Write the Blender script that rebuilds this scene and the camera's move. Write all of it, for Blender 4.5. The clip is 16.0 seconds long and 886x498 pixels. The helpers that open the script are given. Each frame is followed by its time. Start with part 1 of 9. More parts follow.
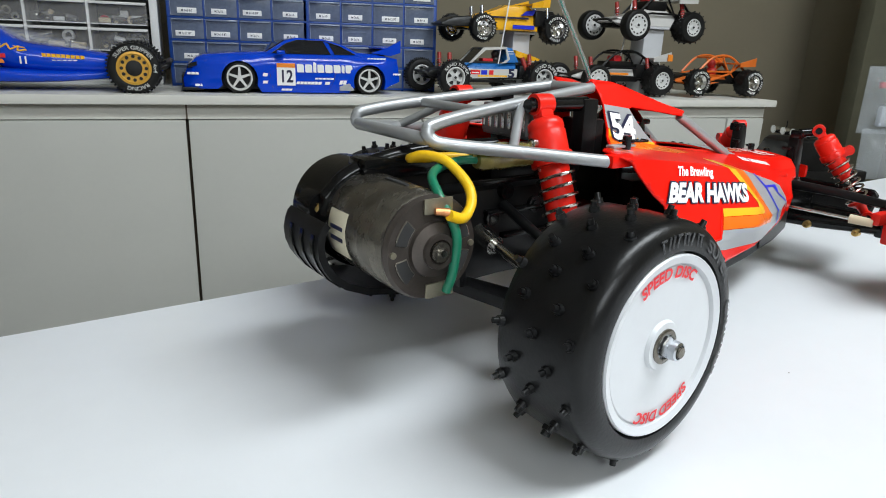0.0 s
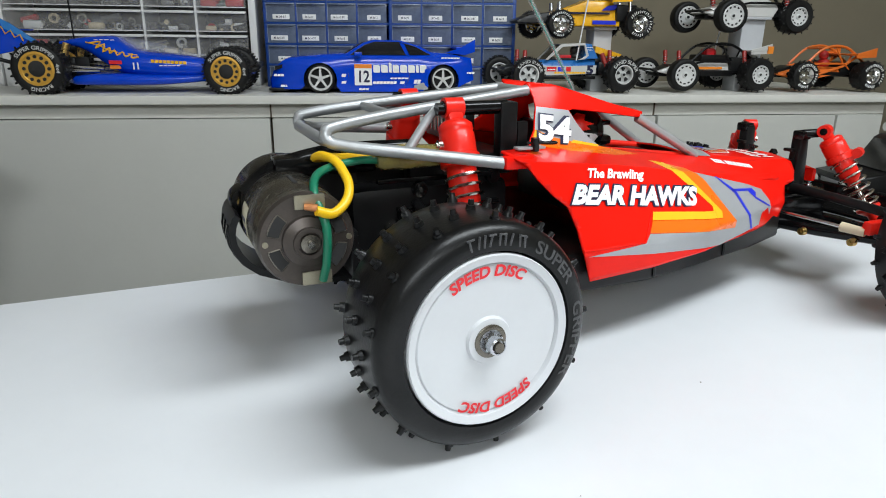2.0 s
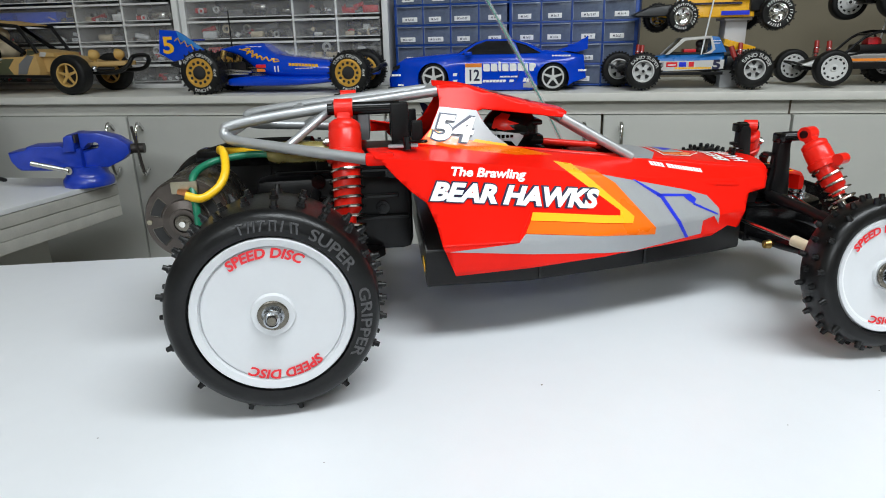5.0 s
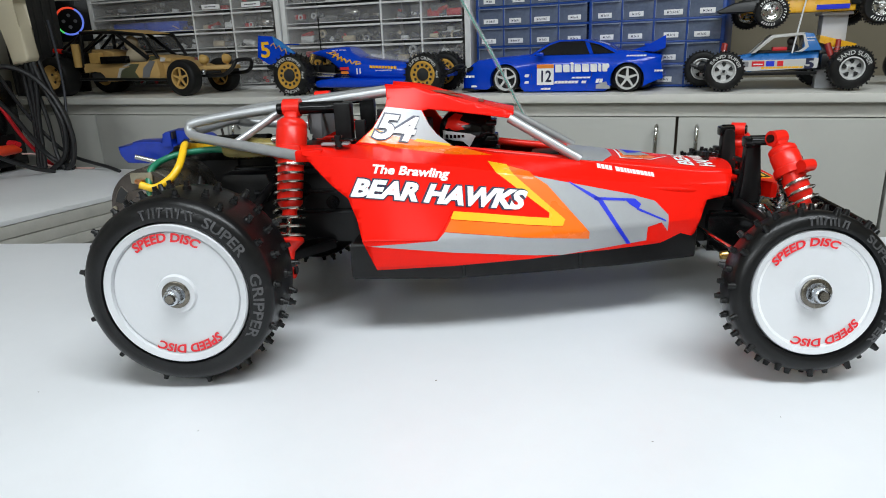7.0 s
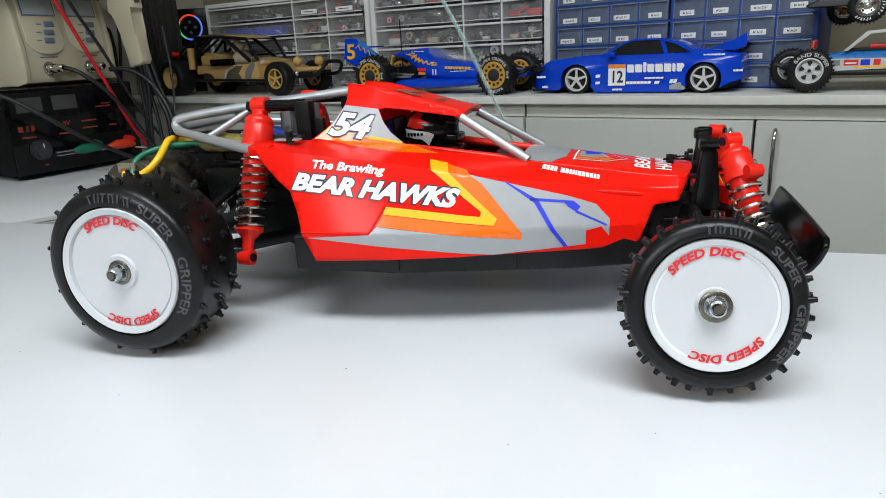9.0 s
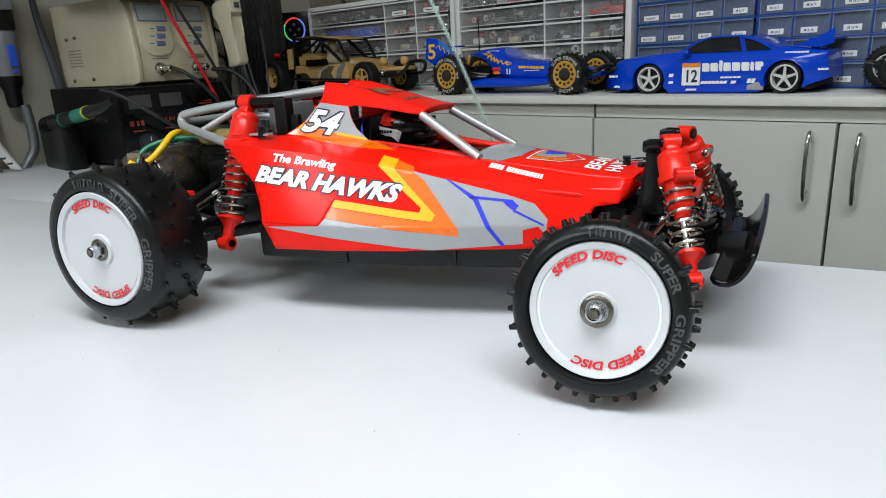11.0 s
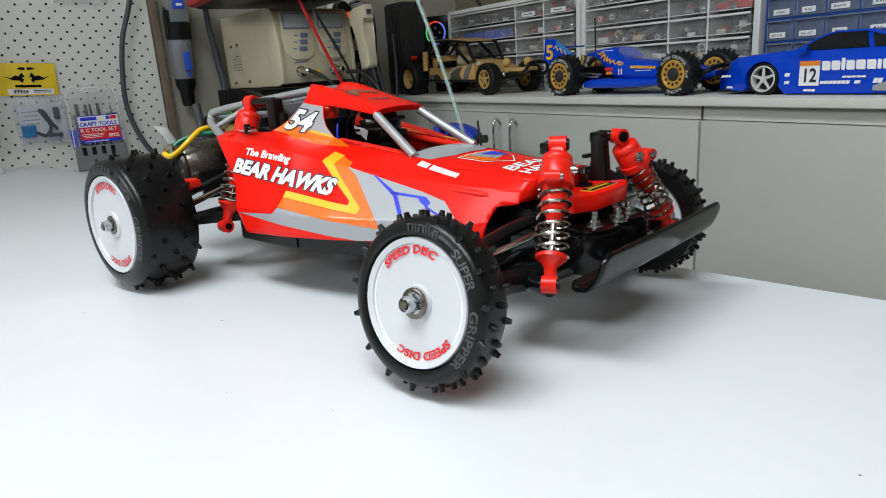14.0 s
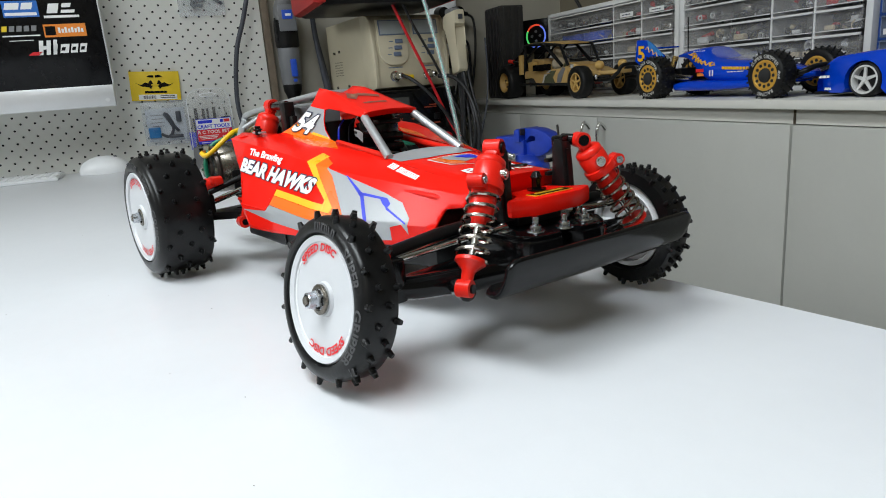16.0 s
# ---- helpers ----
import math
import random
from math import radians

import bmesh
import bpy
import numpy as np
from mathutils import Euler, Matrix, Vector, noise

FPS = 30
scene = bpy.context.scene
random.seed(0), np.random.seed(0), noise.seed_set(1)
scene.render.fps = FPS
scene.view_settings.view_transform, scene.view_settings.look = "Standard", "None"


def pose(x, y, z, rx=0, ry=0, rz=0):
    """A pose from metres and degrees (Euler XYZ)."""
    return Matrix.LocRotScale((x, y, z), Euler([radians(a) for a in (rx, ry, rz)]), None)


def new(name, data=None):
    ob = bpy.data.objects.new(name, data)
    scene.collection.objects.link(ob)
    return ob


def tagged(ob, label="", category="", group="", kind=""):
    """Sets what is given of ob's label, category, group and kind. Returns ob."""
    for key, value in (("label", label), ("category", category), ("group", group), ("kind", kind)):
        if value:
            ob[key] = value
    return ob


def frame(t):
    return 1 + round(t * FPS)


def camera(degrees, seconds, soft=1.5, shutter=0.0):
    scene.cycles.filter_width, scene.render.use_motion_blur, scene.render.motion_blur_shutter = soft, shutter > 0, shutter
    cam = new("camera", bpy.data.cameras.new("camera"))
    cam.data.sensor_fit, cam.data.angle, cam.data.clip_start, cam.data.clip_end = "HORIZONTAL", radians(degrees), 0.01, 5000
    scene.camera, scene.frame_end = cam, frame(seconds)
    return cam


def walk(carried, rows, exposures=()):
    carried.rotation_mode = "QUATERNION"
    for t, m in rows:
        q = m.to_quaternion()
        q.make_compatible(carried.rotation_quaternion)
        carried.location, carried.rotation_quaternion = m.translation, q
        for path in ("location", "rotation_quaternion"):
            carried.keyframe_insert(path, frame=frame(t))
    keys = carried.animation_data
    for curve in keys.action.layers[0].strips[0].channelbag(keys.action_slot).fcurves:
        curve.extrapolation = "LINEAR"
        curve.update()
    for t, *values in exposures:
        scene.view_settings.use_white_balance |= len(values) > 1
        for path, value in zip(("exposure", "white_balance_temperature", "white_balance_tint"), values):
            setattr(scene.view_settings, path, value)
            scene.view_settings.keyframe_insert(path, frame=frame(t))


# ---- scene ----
cam = camera(68.24, 16.0, soft=1.0)
ROWS = [
    (0.0, -0.1826, -0.1272, 0.1418, -35.25, -17.37, 1.69),
    (0.5, -0.1657, -0.1459, 0.1419, -32.46, -17.28, 1.86),
    (1.0, -0.1459, -0.1633, 0.1444, -29.46, -17.54, 1.43),
    (1.5, -0.1242, -0.1797, 0.1466, -26.33, -17.64, 0.69),
    (2.0, -0.1008, -0.1944, 0.1490, -23.13, -17.94, 0.17),
    (2.5, -0.0772, -0.2080, 0.1502, -20.04, -18.05, -0.21),
    (3.0, -0.0525, -0.2203, 0.1513, -16.94, -18.14, -0.58),
    (5.5, 0.0748, -0.2603, 0.1508, -1.90, -17.86, -2.02),
    (6.0, 0.1019, -0.2632, 0.1499, 1.14, -17.73, -2.32),
    (6.5, 0.1271, -0.2645, 0.1488, 3.93, -17.59, -2.49),
    (7.0, 0.1526, -0.2647, 0.1475, 6.77, -17.43, -2.60),
    (7.5, 0.1782, -0.2630, 0.1462, 9.66, -17.28, -2.84),
    (8.0, 0.2028, -0.2603, 0.1444, 12.46, -17.10, -3.08),
    (8.5, 0.2260, -0.2566, 0.1431, 15.08, -16.96, -3.10),
    (9.0, 0.2499, -0.2522, 0.1421, 17.82, -16.80, -3.15),
    (11.5, 0.3594, -0.2164, 0.1352, 31.02, -16.06, -3.66),
    (12.0, 0.3803, -0.2071, 0.1338, 33.62, -15.87, -3.85),
    (12.5, 0.4013, -0.1970, 0.1328, 36.26, -15.73, -3.89),
    (13.0, 0.4196, -0.1855, 0.1315, 38.68, -15.57, -3.88),
    (13.5, 0.4393, -0.1740, 0.1304, 41.30, -15.39, -3.99),
    (14.0, 0.4597, -0.1616, 0.1292, 44.04, -15.19, -4.08),
    (14.5, 0.4784, -0.1484, 0.1279, 46.66, -15.05, -4.24),
    (15.0, 0.4954, -0.1326, 0.1260, 49.37, -14.74, -4.21),
    (15.5, 0.5075, -0.1146, 0.1241, 52.25, -14.38, -4.30),
    (16.0, 0.5201, -0.0976, 0.1222, 55.05, -14.04, -4.58),
]
walk(cam, [(t, pose(x, y, z, 90 + pitch, 0, yaw) @ pose(0, 0, 0, 0, 0, roll)) for t, x, y, z, yaw, pitch, roll in ROWS], exposures=[(0.0, 0.12), (1.5, 0.05), (3.0, 0.0), (6.0, -0.06), (9.0, -0.09), (12.5, -0.06), (16.0, 0.0)])

# ---- world and light ----
EXPOSURE = 0.0
world = bpy.data.worlds.new("room_air")
scene.world = world
world.use_nodes = True
world.node_tree.nodes["Background"].inputs[0].default_value = (0.9, 0.95, 1.0, 1)
world.node_tree.nodes["Background"].inputs[1].default_value = 0.01
scene.view_settings.exposure = EXPOSURE


def area_lamp(name, m, sx, sy, watts, colour=(0.91, 0.99, 1.035)):
    data = bpy.data.lights.new(name, "AREA")
    data.shape, data.size, data.size_y, data.energy, data.color = "RECTANGLE", sx, sy, watts, colour
    ob = new(name, data)
    ob.matrix_world = m
    return ob


# Overhead lamp, then two unseen fill lamps added to brighten upright faces.
LAMPS = ((pose(0.46, -0.42, 1.20), 1.2, 0.35, 20.5), (pose(-0.70, -2.14, 1.25, 68, 0, -14.46), 1.1, 0.4, 17.0), (pose(0.30, -2.42, 1.25, 68, 0, -14.46), 1.1, 0.4, 2.5))
for lm, lsx, lsy, lw in LAMPS:
    area_lamp("unseen_lamp", lm, lsx, lsy, lw)

# ---- materials ----


def mat(name, colour, rough=0.5, metal=0.0, vary=0.06, scale=60.0, bump=0.0, bump_scale=400.0, coat=0.0, colour2=None, alpha=None, transmission=0.0, spec=0.5):
    """A surface with variation at two scales, in metres of the object's own space."""
    m = bpy.data.materials.new(name)
    m.use_nodes = True
    t = m.node_tree
    b = t.nodes["Principled BSDF"]
    b.inputs["Metallic"].default_value = metal
    b.inputs["Coat Weight"].default_value = coat
    b.inputs["Specular IOR Level"].default_value = spec
    b.inputs["Coat Roughness"].default_value = 0.08
    b.inputs["Transmission Weight"].default_value = transmission
    co = t.nodes.new("ShaderNodeTexCoord")
    n1 = t.nodes.new("ShaderNodeTexNoise")
    n2 = t.nodes.new("ShaderNodeTexNoise")
    n1.inputs["Scale"].default_value, n2.inputs["Scale"].default_value = scale, scale * 9
    n1.inputs["Detail"].default_value = n2.inputs["Detail"].default_value = 3.0
    t.links.new(co.outputs["Object"], n1.inputs["Vector"])
    t.links.new(co.outputs["Object"], n2.inputs["Vector"])
    add = t.nodes.new("ShaderNodeMath")
    add.operation = "MULTIPLY_ADD"
    t.links.new(n2.outputs["Fac"], add.inputs[0])
    add.inputs[1].default_value = 0.4
    t.links.new(n1.outputs["Fac"], add.inputs[2])
    ramp = t.nodes.new("ShaderNodeMapRange")
    ramp.inputs["From Min"].default_value, ramp.inputs["From Max"].default_value = 0.35, 1.05
    t.links.new(add.outputs[0], ramp.inputs["Value"])
    mix = t.nodes.new("ShaderNodeMix")
    mix.data_type = "RGBA"
    c2 = colour2 or tuple(min(1.0, c * (1 + vary) + vary * 0.02) for c in colour)
    c1 = colour if colour2 else tuple(c * (1 - vary) for c in colour)
    mix.inputs["A"].default_value = (*c1, 1)
    mix.inputs["B"].default_value = (*c2, 1)
    t.links.new(ramp.outputs[0], mix.inputs["Factor"])
    t.links.new(mix.outputs["Result"], b.inputs["Base Color"])
    r = t.nodes.new("ShaderNodeMapRange")
    r.inputs["To Min"].default_value, r.inputs["To Max"].default_value = max(0.02, rough * 0.85), min(1.0, rough * 1.15)
    t.links.new(n1.outputs["Fac"], r.inputs["Value"])
    t.links.new(r.outputs[0], b.inputs["Roughness"])
    if bump:
        n3 = t.nodes.new("ShaderNodeTexNoise")
        n3.inputs["Scale"].default_value = bump_scale
        t.links.new(co.outputs["Object"], n3.inputs["Vector"])
        bp = t.nodes.new("ShaderNodeBump")
        bp.inputs["Strength"].default_value = bump
        bp.inputs["Distance"].default_value = 0.0005
        t.links.new(n3.outputs["Fac"], bp.inputs["Height"])
        t.links.new(bp.outputs[0], b.inputs["Normal"])
    if alpha is not None:
        b.inputs["Alpha"].default_value = alpha
    return m


def glow(name, colour, strength):
    m = bpy.data.materials.new(name)
    m.use_nodes = True
    b = m.node_tree.nodes["Principled BSDF"]
    b.inputs["Base Color"].default_value = (*colour, 1)
    b.inputs["Emission Color"].default_value = (*colour, 1)
    b.inputs["Emission Strength"].default_value = strength
    return m


M = {}
M["table"] = mat("white_laminate", (0.76, 0.775, 0.80), 0.33, vary=0.03, scale=9, bump=0.06, bump_scale=900)
M["bench"] = mat("bench_laminate", (0.72, 0.73, 0.74), 0.4, vary=0.04, scale=9, bump=0.05, bump_scale=900)
M["ply"] = mat("ply_edge", (0.46, 0.45, 0.41), 0.7, vary=0.12, scale=40)
M["cupboard"] = mat("grey_laminate", (0.50, 0.50, 0.465), 0.55, vary=0.03, scale=14, bump=0.08, bump_scale=1200)
M["counter"] = mat("cream_laminate", (0.68, 0.67, 0.62), 0.5, vary=0.03, scale=20, bump=0.05)
M["groove"] = mat("dark_groove", (0.10, 0.075, 0.05), 0.8, vary=0.1)
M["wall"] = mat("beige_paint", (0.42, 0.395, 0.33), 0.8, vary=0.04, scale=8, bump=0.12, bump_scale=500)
M["ceiling"] = mat("ceiling_paint", (0.75, 0.74, 0.71), 0.9, vary=0.03, scale=6)
M["floor"] = mat("floor_vinyl", (0.28, 0.27, 0.25), 0.6, vary=0.1, scale=12)
M["peg"] = mat("pegboard_paint", (0.80, 0.80, 0.75), 0.6, vary=0.03, scale=25, bump=0.05)
M["hole"] = mat("hole_dark", (0.02, 0.02, 0.02), 0.9, vary=0.1)
M["wood"] = mat("raw_wood", (0.17, 0.13, 0.09), 0.7, vary=0.2, scale=50, bump=0.2)
M["red"] = mat("red_gloss_plastic", (0.86, 0.010, 0.004), 0.20, vary=0.05, scale=30, coat=0.0, spec=0.17)
M["red2"] = mat("red_moulded_plastic", (0.78, 0.016, 0.007), 0.3, vary=0.06, scale=90, bump=0.05, coat=0.05, spec=0.32)
# Darker copy of the wall beige: weaker light put into the colour.
M["wall_b"] = mat("dimmed_beige_paint", (0.185, 0.16, 0.11), 0.8, vary=0.05, scale=8, bump=0.12, bump_scale=500)
M["black"] = mat("black_plastic", (0.003, 0.003, 0.0033), 0.34, vary=0.25, scale=80, bump=0.1, bump_scale=900, spec=0.28)
M["gloss_black"] = mat("gloss_black_plastic", (0.002, 0.002, 0.0023), 0.14, vary=0.2, scale=60, spec=0.28)
M["rubber"] = mat("tyre_rubber", (0.003, 0.003, 0.0033), 0.30, vary=0.3, scale=60, bump=0.15, bump_scale=700, spec=0.28)
M["rubber_print"] = mat("tyre_lettering", (0.014, 0.014, 0.015), 0.4, vary=0.5, scale=420, colour2=(0.11, 0.11, 0.115))
M["disc_white"] = mat("wheel_disc_plastic", (0.60, 0.61, 0.63), 0.30, vary=0.03, scale=40, bump=0.03)
M["white"] = mat("white_plastic", (0.78, 0.79, 0.80), 0.35, vary=0.02, scale=60, bump=0.03)
M["white_print"] = mat("white_print", (0.86, 0.86, 0.85), 0.4, vary=0.02, scale=80)
M["red_print"] = mat("red_print", (0.72, 0.012, 0.02), 0.4, vary=0.05, scale=120)
M["navy"] = mat("navy_print", (0.012, 0.014, 0.05), 0.35, vary=0.1, scale=120)
M["blue_print"] = mat("blue_print", (0.012, 0.03, 0.62), 0.35, vary=0.06, scale=120)
M["orange"] = mat("orange_print", (0.92, 0.155, 0.002), 0.28, vary=0.03, scale=60, coat=0.4)
M["yellow"] = mat("yellow_print", (0.92, 0.50, 0.012), 0.28, vary=0.03, scale=60, coat=0.4)
M["silver_print"] = mat("silver_print", (0.36, 0.37, 0.385), 0.32, metal=0.15, vary=0.05, scale=90, coat=0.1, spec=0.4)
M["silver"] = mat("silver_plastic", (0.42, 0.43, 0.44), 0.36, metal=0.55, vary=0.06, scale=120, bump=0.05)
M["steel"] = mat("bright_steel", (0.62, 0.61, 0.58), 0.2, metal=1.0, vary=0.08, scale=300)
M["spring_wire"] = mat("spring_wire", (0.46, 0.42, 0.37), 0.22, metal=1.0, vary=0.1, scale=300)
M["zinc"] = mat("zinc_plate", (0.50, 0.52, 0.55), 0.26, metal=1.0, vary=0.15, scale=300)
M["can"] = mat("worn_motor_can", (0.165, 0.150, 0.125), 0.27, metal=0.85, vary=0.25, scale=140, bump=0.08)
M["bell"] = mat("dark_motor_end", (0.05, 0.042, 0.038), 0.45, metal=0.5, vary=0.25, scale=160, bump=0.1)
M["tin"] = mat("tinned_brass", (0.34, 0.31, 0.23), 0.4, metal=0.8, vary=0.2, scale=300)
M["brass"] = mat("brass", (0.72, 0.48, 0.16), 0.28, metal=1.0, vary=0.1, scale=300)
M["copper"] = mat("copper_wire", (0.66, 0.28, 0.12), 0.4, metal=1.0, vary=0.15, scale=400)
M["paper"] = mat("aged_label", (0.56, 0.51, 0.38), 0.8, vary=0.1, scale=200)
M["wire_yellow"] = mat("yellow_cable", (0.88, 0.52, 0.01), 0.35, vary=0.05, scale=200)
M["wire_green"] = mat("green_cable", (0.006, 0.16, 0.085), 0.35, vary=0.1, scale=200)
M["sleeve"] = mat("amber_sleeve", (0.40, 0.33, 0.10), 0.25, vary=0.3, scale=150, transmission=0.5)
M["clear"] = mat("clear_plastic", (0.80, 0.82, 0.84), 0.15, vary=0.02, alpha=0.16)
M["smoke"] = mat("smoked_drawer", (0.60, 0.59, 0.58), 0.16, vary=0.1, scale=50, alpha=0.15, bump=0.15, bump_scale=90)
M["rim_white"] = mat("rim_white", (0.60, 0.60, 0.59), 0.4, vary=0.06, scale=90)
M["tyre_word"] = mat("pale_tyre_lettering", (0.50, 0.50, 0.49), 0.5, vary=0.2, scale=200)
M["bell_rim"] = mat("brown_motor_rim", (0.075, 0.062, 0.054), 0.36, metal=0.6, vary=0.25, scale=160, bump=0.1)
M["case_black"] = mat("dull_black_case", (0.0035, 0.0035, 0.0038), 0.55, vary=0.25, scale=60, spec=0.14)
M["damper_red"] = mat("dull_red_damper", (0.32, 0.02, 0.014), 0.4, vary=0.1)
M["lip"] = mat("drawer_lip", (0.82, 0.82, 0.81), 0.2, vary=0.06, scale=50, alpha=0.75)
M["lip_blue"] = mat("blue_drawer_lip", (0.36, 0.43, 0.56), 0.2, vary=0.1, scale=50, alpha=0.65)
M["rubber_toy"] = mat("dull_tyre", (0.006, 0.006, 0.006), 0.5, vary=0.3, scale=80, spec=0.25)
M["smoke_blue"] = mat("blue_grey_drawer", (0.15, 0.185, 0.27), 0.18, vary=0.3, scale=40, alpha=0.74)
M["rack_white"] = mat("rack_white", (0.74, 0.74, 0.73), 0.45, vary=0.03, scale=40)
M["rack_blue"] = mat("rack_blue", (0.010, 0.060, 0.30), 0.4, vary=0.08, scale=50)
# Near-black colour stands in for the shade inside the drawers.
M["rack_dark"] = mat("rack_inside_shade", (0.055, 0.053, 0.05), 0.7, vary=0.2, scale=60)
M["car_blue"] = mat("metallic_blue", (0.0, 0.050, 0.56), 0.16, metal=0.0, vary=0.06, scale=60, coat=0.35, spec=0.2)
M["tinted"] = mat("tinted_window", (0.006, 0.007, 0.009), 0.06, vary=0.2, spec=0.4)
M["gold"] = mat("gold_rim", (0.66, 0.36, 0.05), 0.35, metal=0.3, vary=0.08, scale=120)
M["fin_light"] = mat("light_blue_gloss", (0.03, 0.22, 0.62), 0.2, vary=0.1, scale=60, coat=0.4)
M["tan"] = mat("tan_paint", (0.52, 0.33, 0.115), 0.55, vary=0.06, scale=80)
M["tan2"] = mat("tan_rim", (0.55, 0.34, 0.10), 0.5, vary=0.08, scale=100)
M["olive"] = mat("olive_patch", (0.08, 0.085, 0.045), 0.55, vary=0.1, scale=90)
M["cream"] = mat("cream_resin", (0.62, 0.52, 0.36), 0.6, vary=0.06, scale=90)
M["yellow_body"] = mat("yellow_body", (0.86, 0.44, 0.01), 0.28, vary=0.05, scale=50, coat=0.5)
M["orange_body"] = mat("orange_frame", (0.74, 0.16, 0.02), 0.35, vary=0.08, scale=60)
M["white_body"] = mat("white_body", (0.56, 0.55, 0.53), 0.3, vary=0.04, scale=50, coat=0.3)
M["sky_blue"] = mat("light_blue_body", (0.015, 0.15, 0.46), 0.28, vary=0.06, scale=50, coat=0.5)
M["chrome"] = mat("chrome_rim", (0.75, 0.75, 0.74), 0.12, metal=1.0, vary=0.06, scale=90)
M["vise"] = mat("vise_enamel", (0.008, 0.045, 0.46), 0.34, vary=0.15, scale=90, bump=0.15, coat=0.4)
M["beige_case"] = mat("beige_case", (0.56, 0.50, 0.36), 0.55, vary=0.04, scale=40, bump=0.12, bump_scale=900)
M["lcd"] = mat("grey_display", (0.40, 0.44, 0.45), 0.2, vary=0.06, scale=60)
M["button"] = mat("slate_button", (0.13, 0.17, 0.25), 0.4, vary=0.06)
M["grey"] = mat("grey_plastic", (0.17, 0.17, 0.175), 0.5, vary=0.08, scale=60)
M["tool_blue"] = mat("blue_switch", (0.015, 0.08, 0.55), 0.35, vary=0.08)
M["teal"] = mat("teal_sleeve", (0.01, 0.22, 0.16), 0.4, vary=0.08)
M["cable_red"] = mat("red_cable", (0.62, 0.012, 0.02), 0.4, vary=0.08)
M["cable"] = mat("black_cable", (0.012, 0.012, 0.013), 0.45, vary=0.2)
M["hose"] = mat("grey_hose", (0.05, 0.055, 0.07), 0.45, vary=0.15)
M["screen"] = mat("dark_screen", (0.004, 0.004, 0.005), 0.12, vary=0.2, spec=0.2)
M["alu"] = mat("satin_aluminium", (0.72, 0.73, 0.75), 0.35, metal=0.6, vary=0.03, scale=40)
M["packet_yellow"] = mat("yellow_card", (0.86, 0.60, 0.012), 0.5, vary=0.05, scale=60)
M["bag"] = mat("clear_bag", (0.70, 0.75, 0.80), 0.18, vary=0.1, scale=60, alpha=0.24, bump=0.8, bump_scale=80)
M["orange_print"] = mat("orange_sticker", (0.85, 0.25, 0.02), 0.4, vary=0.05)
M["tool_grey"] = mat("light_grey_plastic", (0.17, 0.175, 0.185), 0.4, vary=0.05, scale=60)
M["shaft_grey"] = mat("braided_shaft", (0.16, 0.17, 0.18), 0.35, metal=0.4, vary=0.2, scale=300)
M["white_key"] = mat("white_keys", (0.82, 0.83, 0.84), 0.4, vary=0.02, scale=60)
M["logo_blue"] = mat("blue_logo", (0.02, 0.15, 0.55), 0.3, vary=0.04)
M["logo_grey"] = mat("grey_print", (0.22, 0.22, 0.23), 0.4, vary=0.05)
M["insert"] = mat("paper_insert", (0.60, 0.64, 0.70), 0.7, vary=0.04, scale=40)
M["connector"] = mat("blue_connector", (0.01, 0.16, 0.42), 0.35, vary=0.08)
M["beige_light"] = mat("pale_bezel", (0.62, 0.56, 0.41), 0.5, vary=0.03, scale=40)
M["meter"] = mat("meter_window", (0.06, 0.06, 0.055), 0.15, vary=0.08)
M["knob"] = mat("knob_grey", (0.03, 0.032, 0.04), 0.4, vary=0.1)
M["dim_orange"] = mat("orange_lettering", (0.30, 0.045, 0.015), 0.5, vary=0.1)
M["clip_red"] = mat("orange_red_sleeve", (0.72, 0.05, 0.012), 0.4, vary=0.06)
M["wire_pale"] = mat("pale_pink_wire", (0.55, 0.36, 0.32), 0.4, vary=0.08)
M["guard_red"] = mat("red_rubber", (0.42, 0.015, 0.012), 0.5, vary=0.08)
M["lime"] = mat("lime_ring", (0.45, 0.55, 0.02), 0.4, vary=0.05)
M["dark_metal"] = mat("dark_grey_metal", (0.045, 0.044, 0.042), 0.45, metal=0.3, vary=0.15, scale=70)
M["badge"] = mat("worn_badge", (0.10, 0.03, 0.025), 0.4, vary=0.5, scale=260, colour2=(0.40, 0.10, 0.06))
M["badge2"] = mat("worn_badge_gold", (0.30, 0.17, 0.09), 0.4, vary=0.3, scale=260)
M["box_blue"] = mat("bright_blue_box", (0.012, 0.09, 0.70), 0.4, vary=0.06)
M["stand"] = mat("grey_white_card", (0.50, 0.51, 0.53), 0.6, vary=0.04)
M["curtain"] = mat("dark_olive", (0.085, 0.08, 0.05), 0.9, vary=0.15, scale=30, bump=0.2)
M["tinted_glass"] = mat("tinted_glass", (0.03, 0.03, 0.028), 0.12, vary=0.1)
M["glow_red"] = glow("red_ring", (1.0, 0.08, 0.03), 0.6)
M["glow_green"] = glow("green_ring", (0.1, 0.9, 0.2), 0.6)
M["glow_blue"] = glow("blue_ring", (0.15, 0.25, 1.0), 0.6)
M["led_red"] = glow("red_led", (1.0, 0.10, 0.03), 0.8)
M["diffuser"] = glow("lamp_diffuser", (1.0, 0.98, 0.95), 1.0)

# ---- building helpers ----


def done(name, bm, material, loc=None, sharp=50):
    bmesh.ops.recalc_face_normals(bm, faces=bm.faces)
    me = bpy.data.meshes.new(name)
    bm.to_mesh(me)
    bm.free()
    for one in material if isinstance(material, (list, tuple)) else [material]:
        me.materials.append(M[one])
    me.shade_smooth()
    me.set_sharp_from_angle(angle=radians(sharp))
    return me


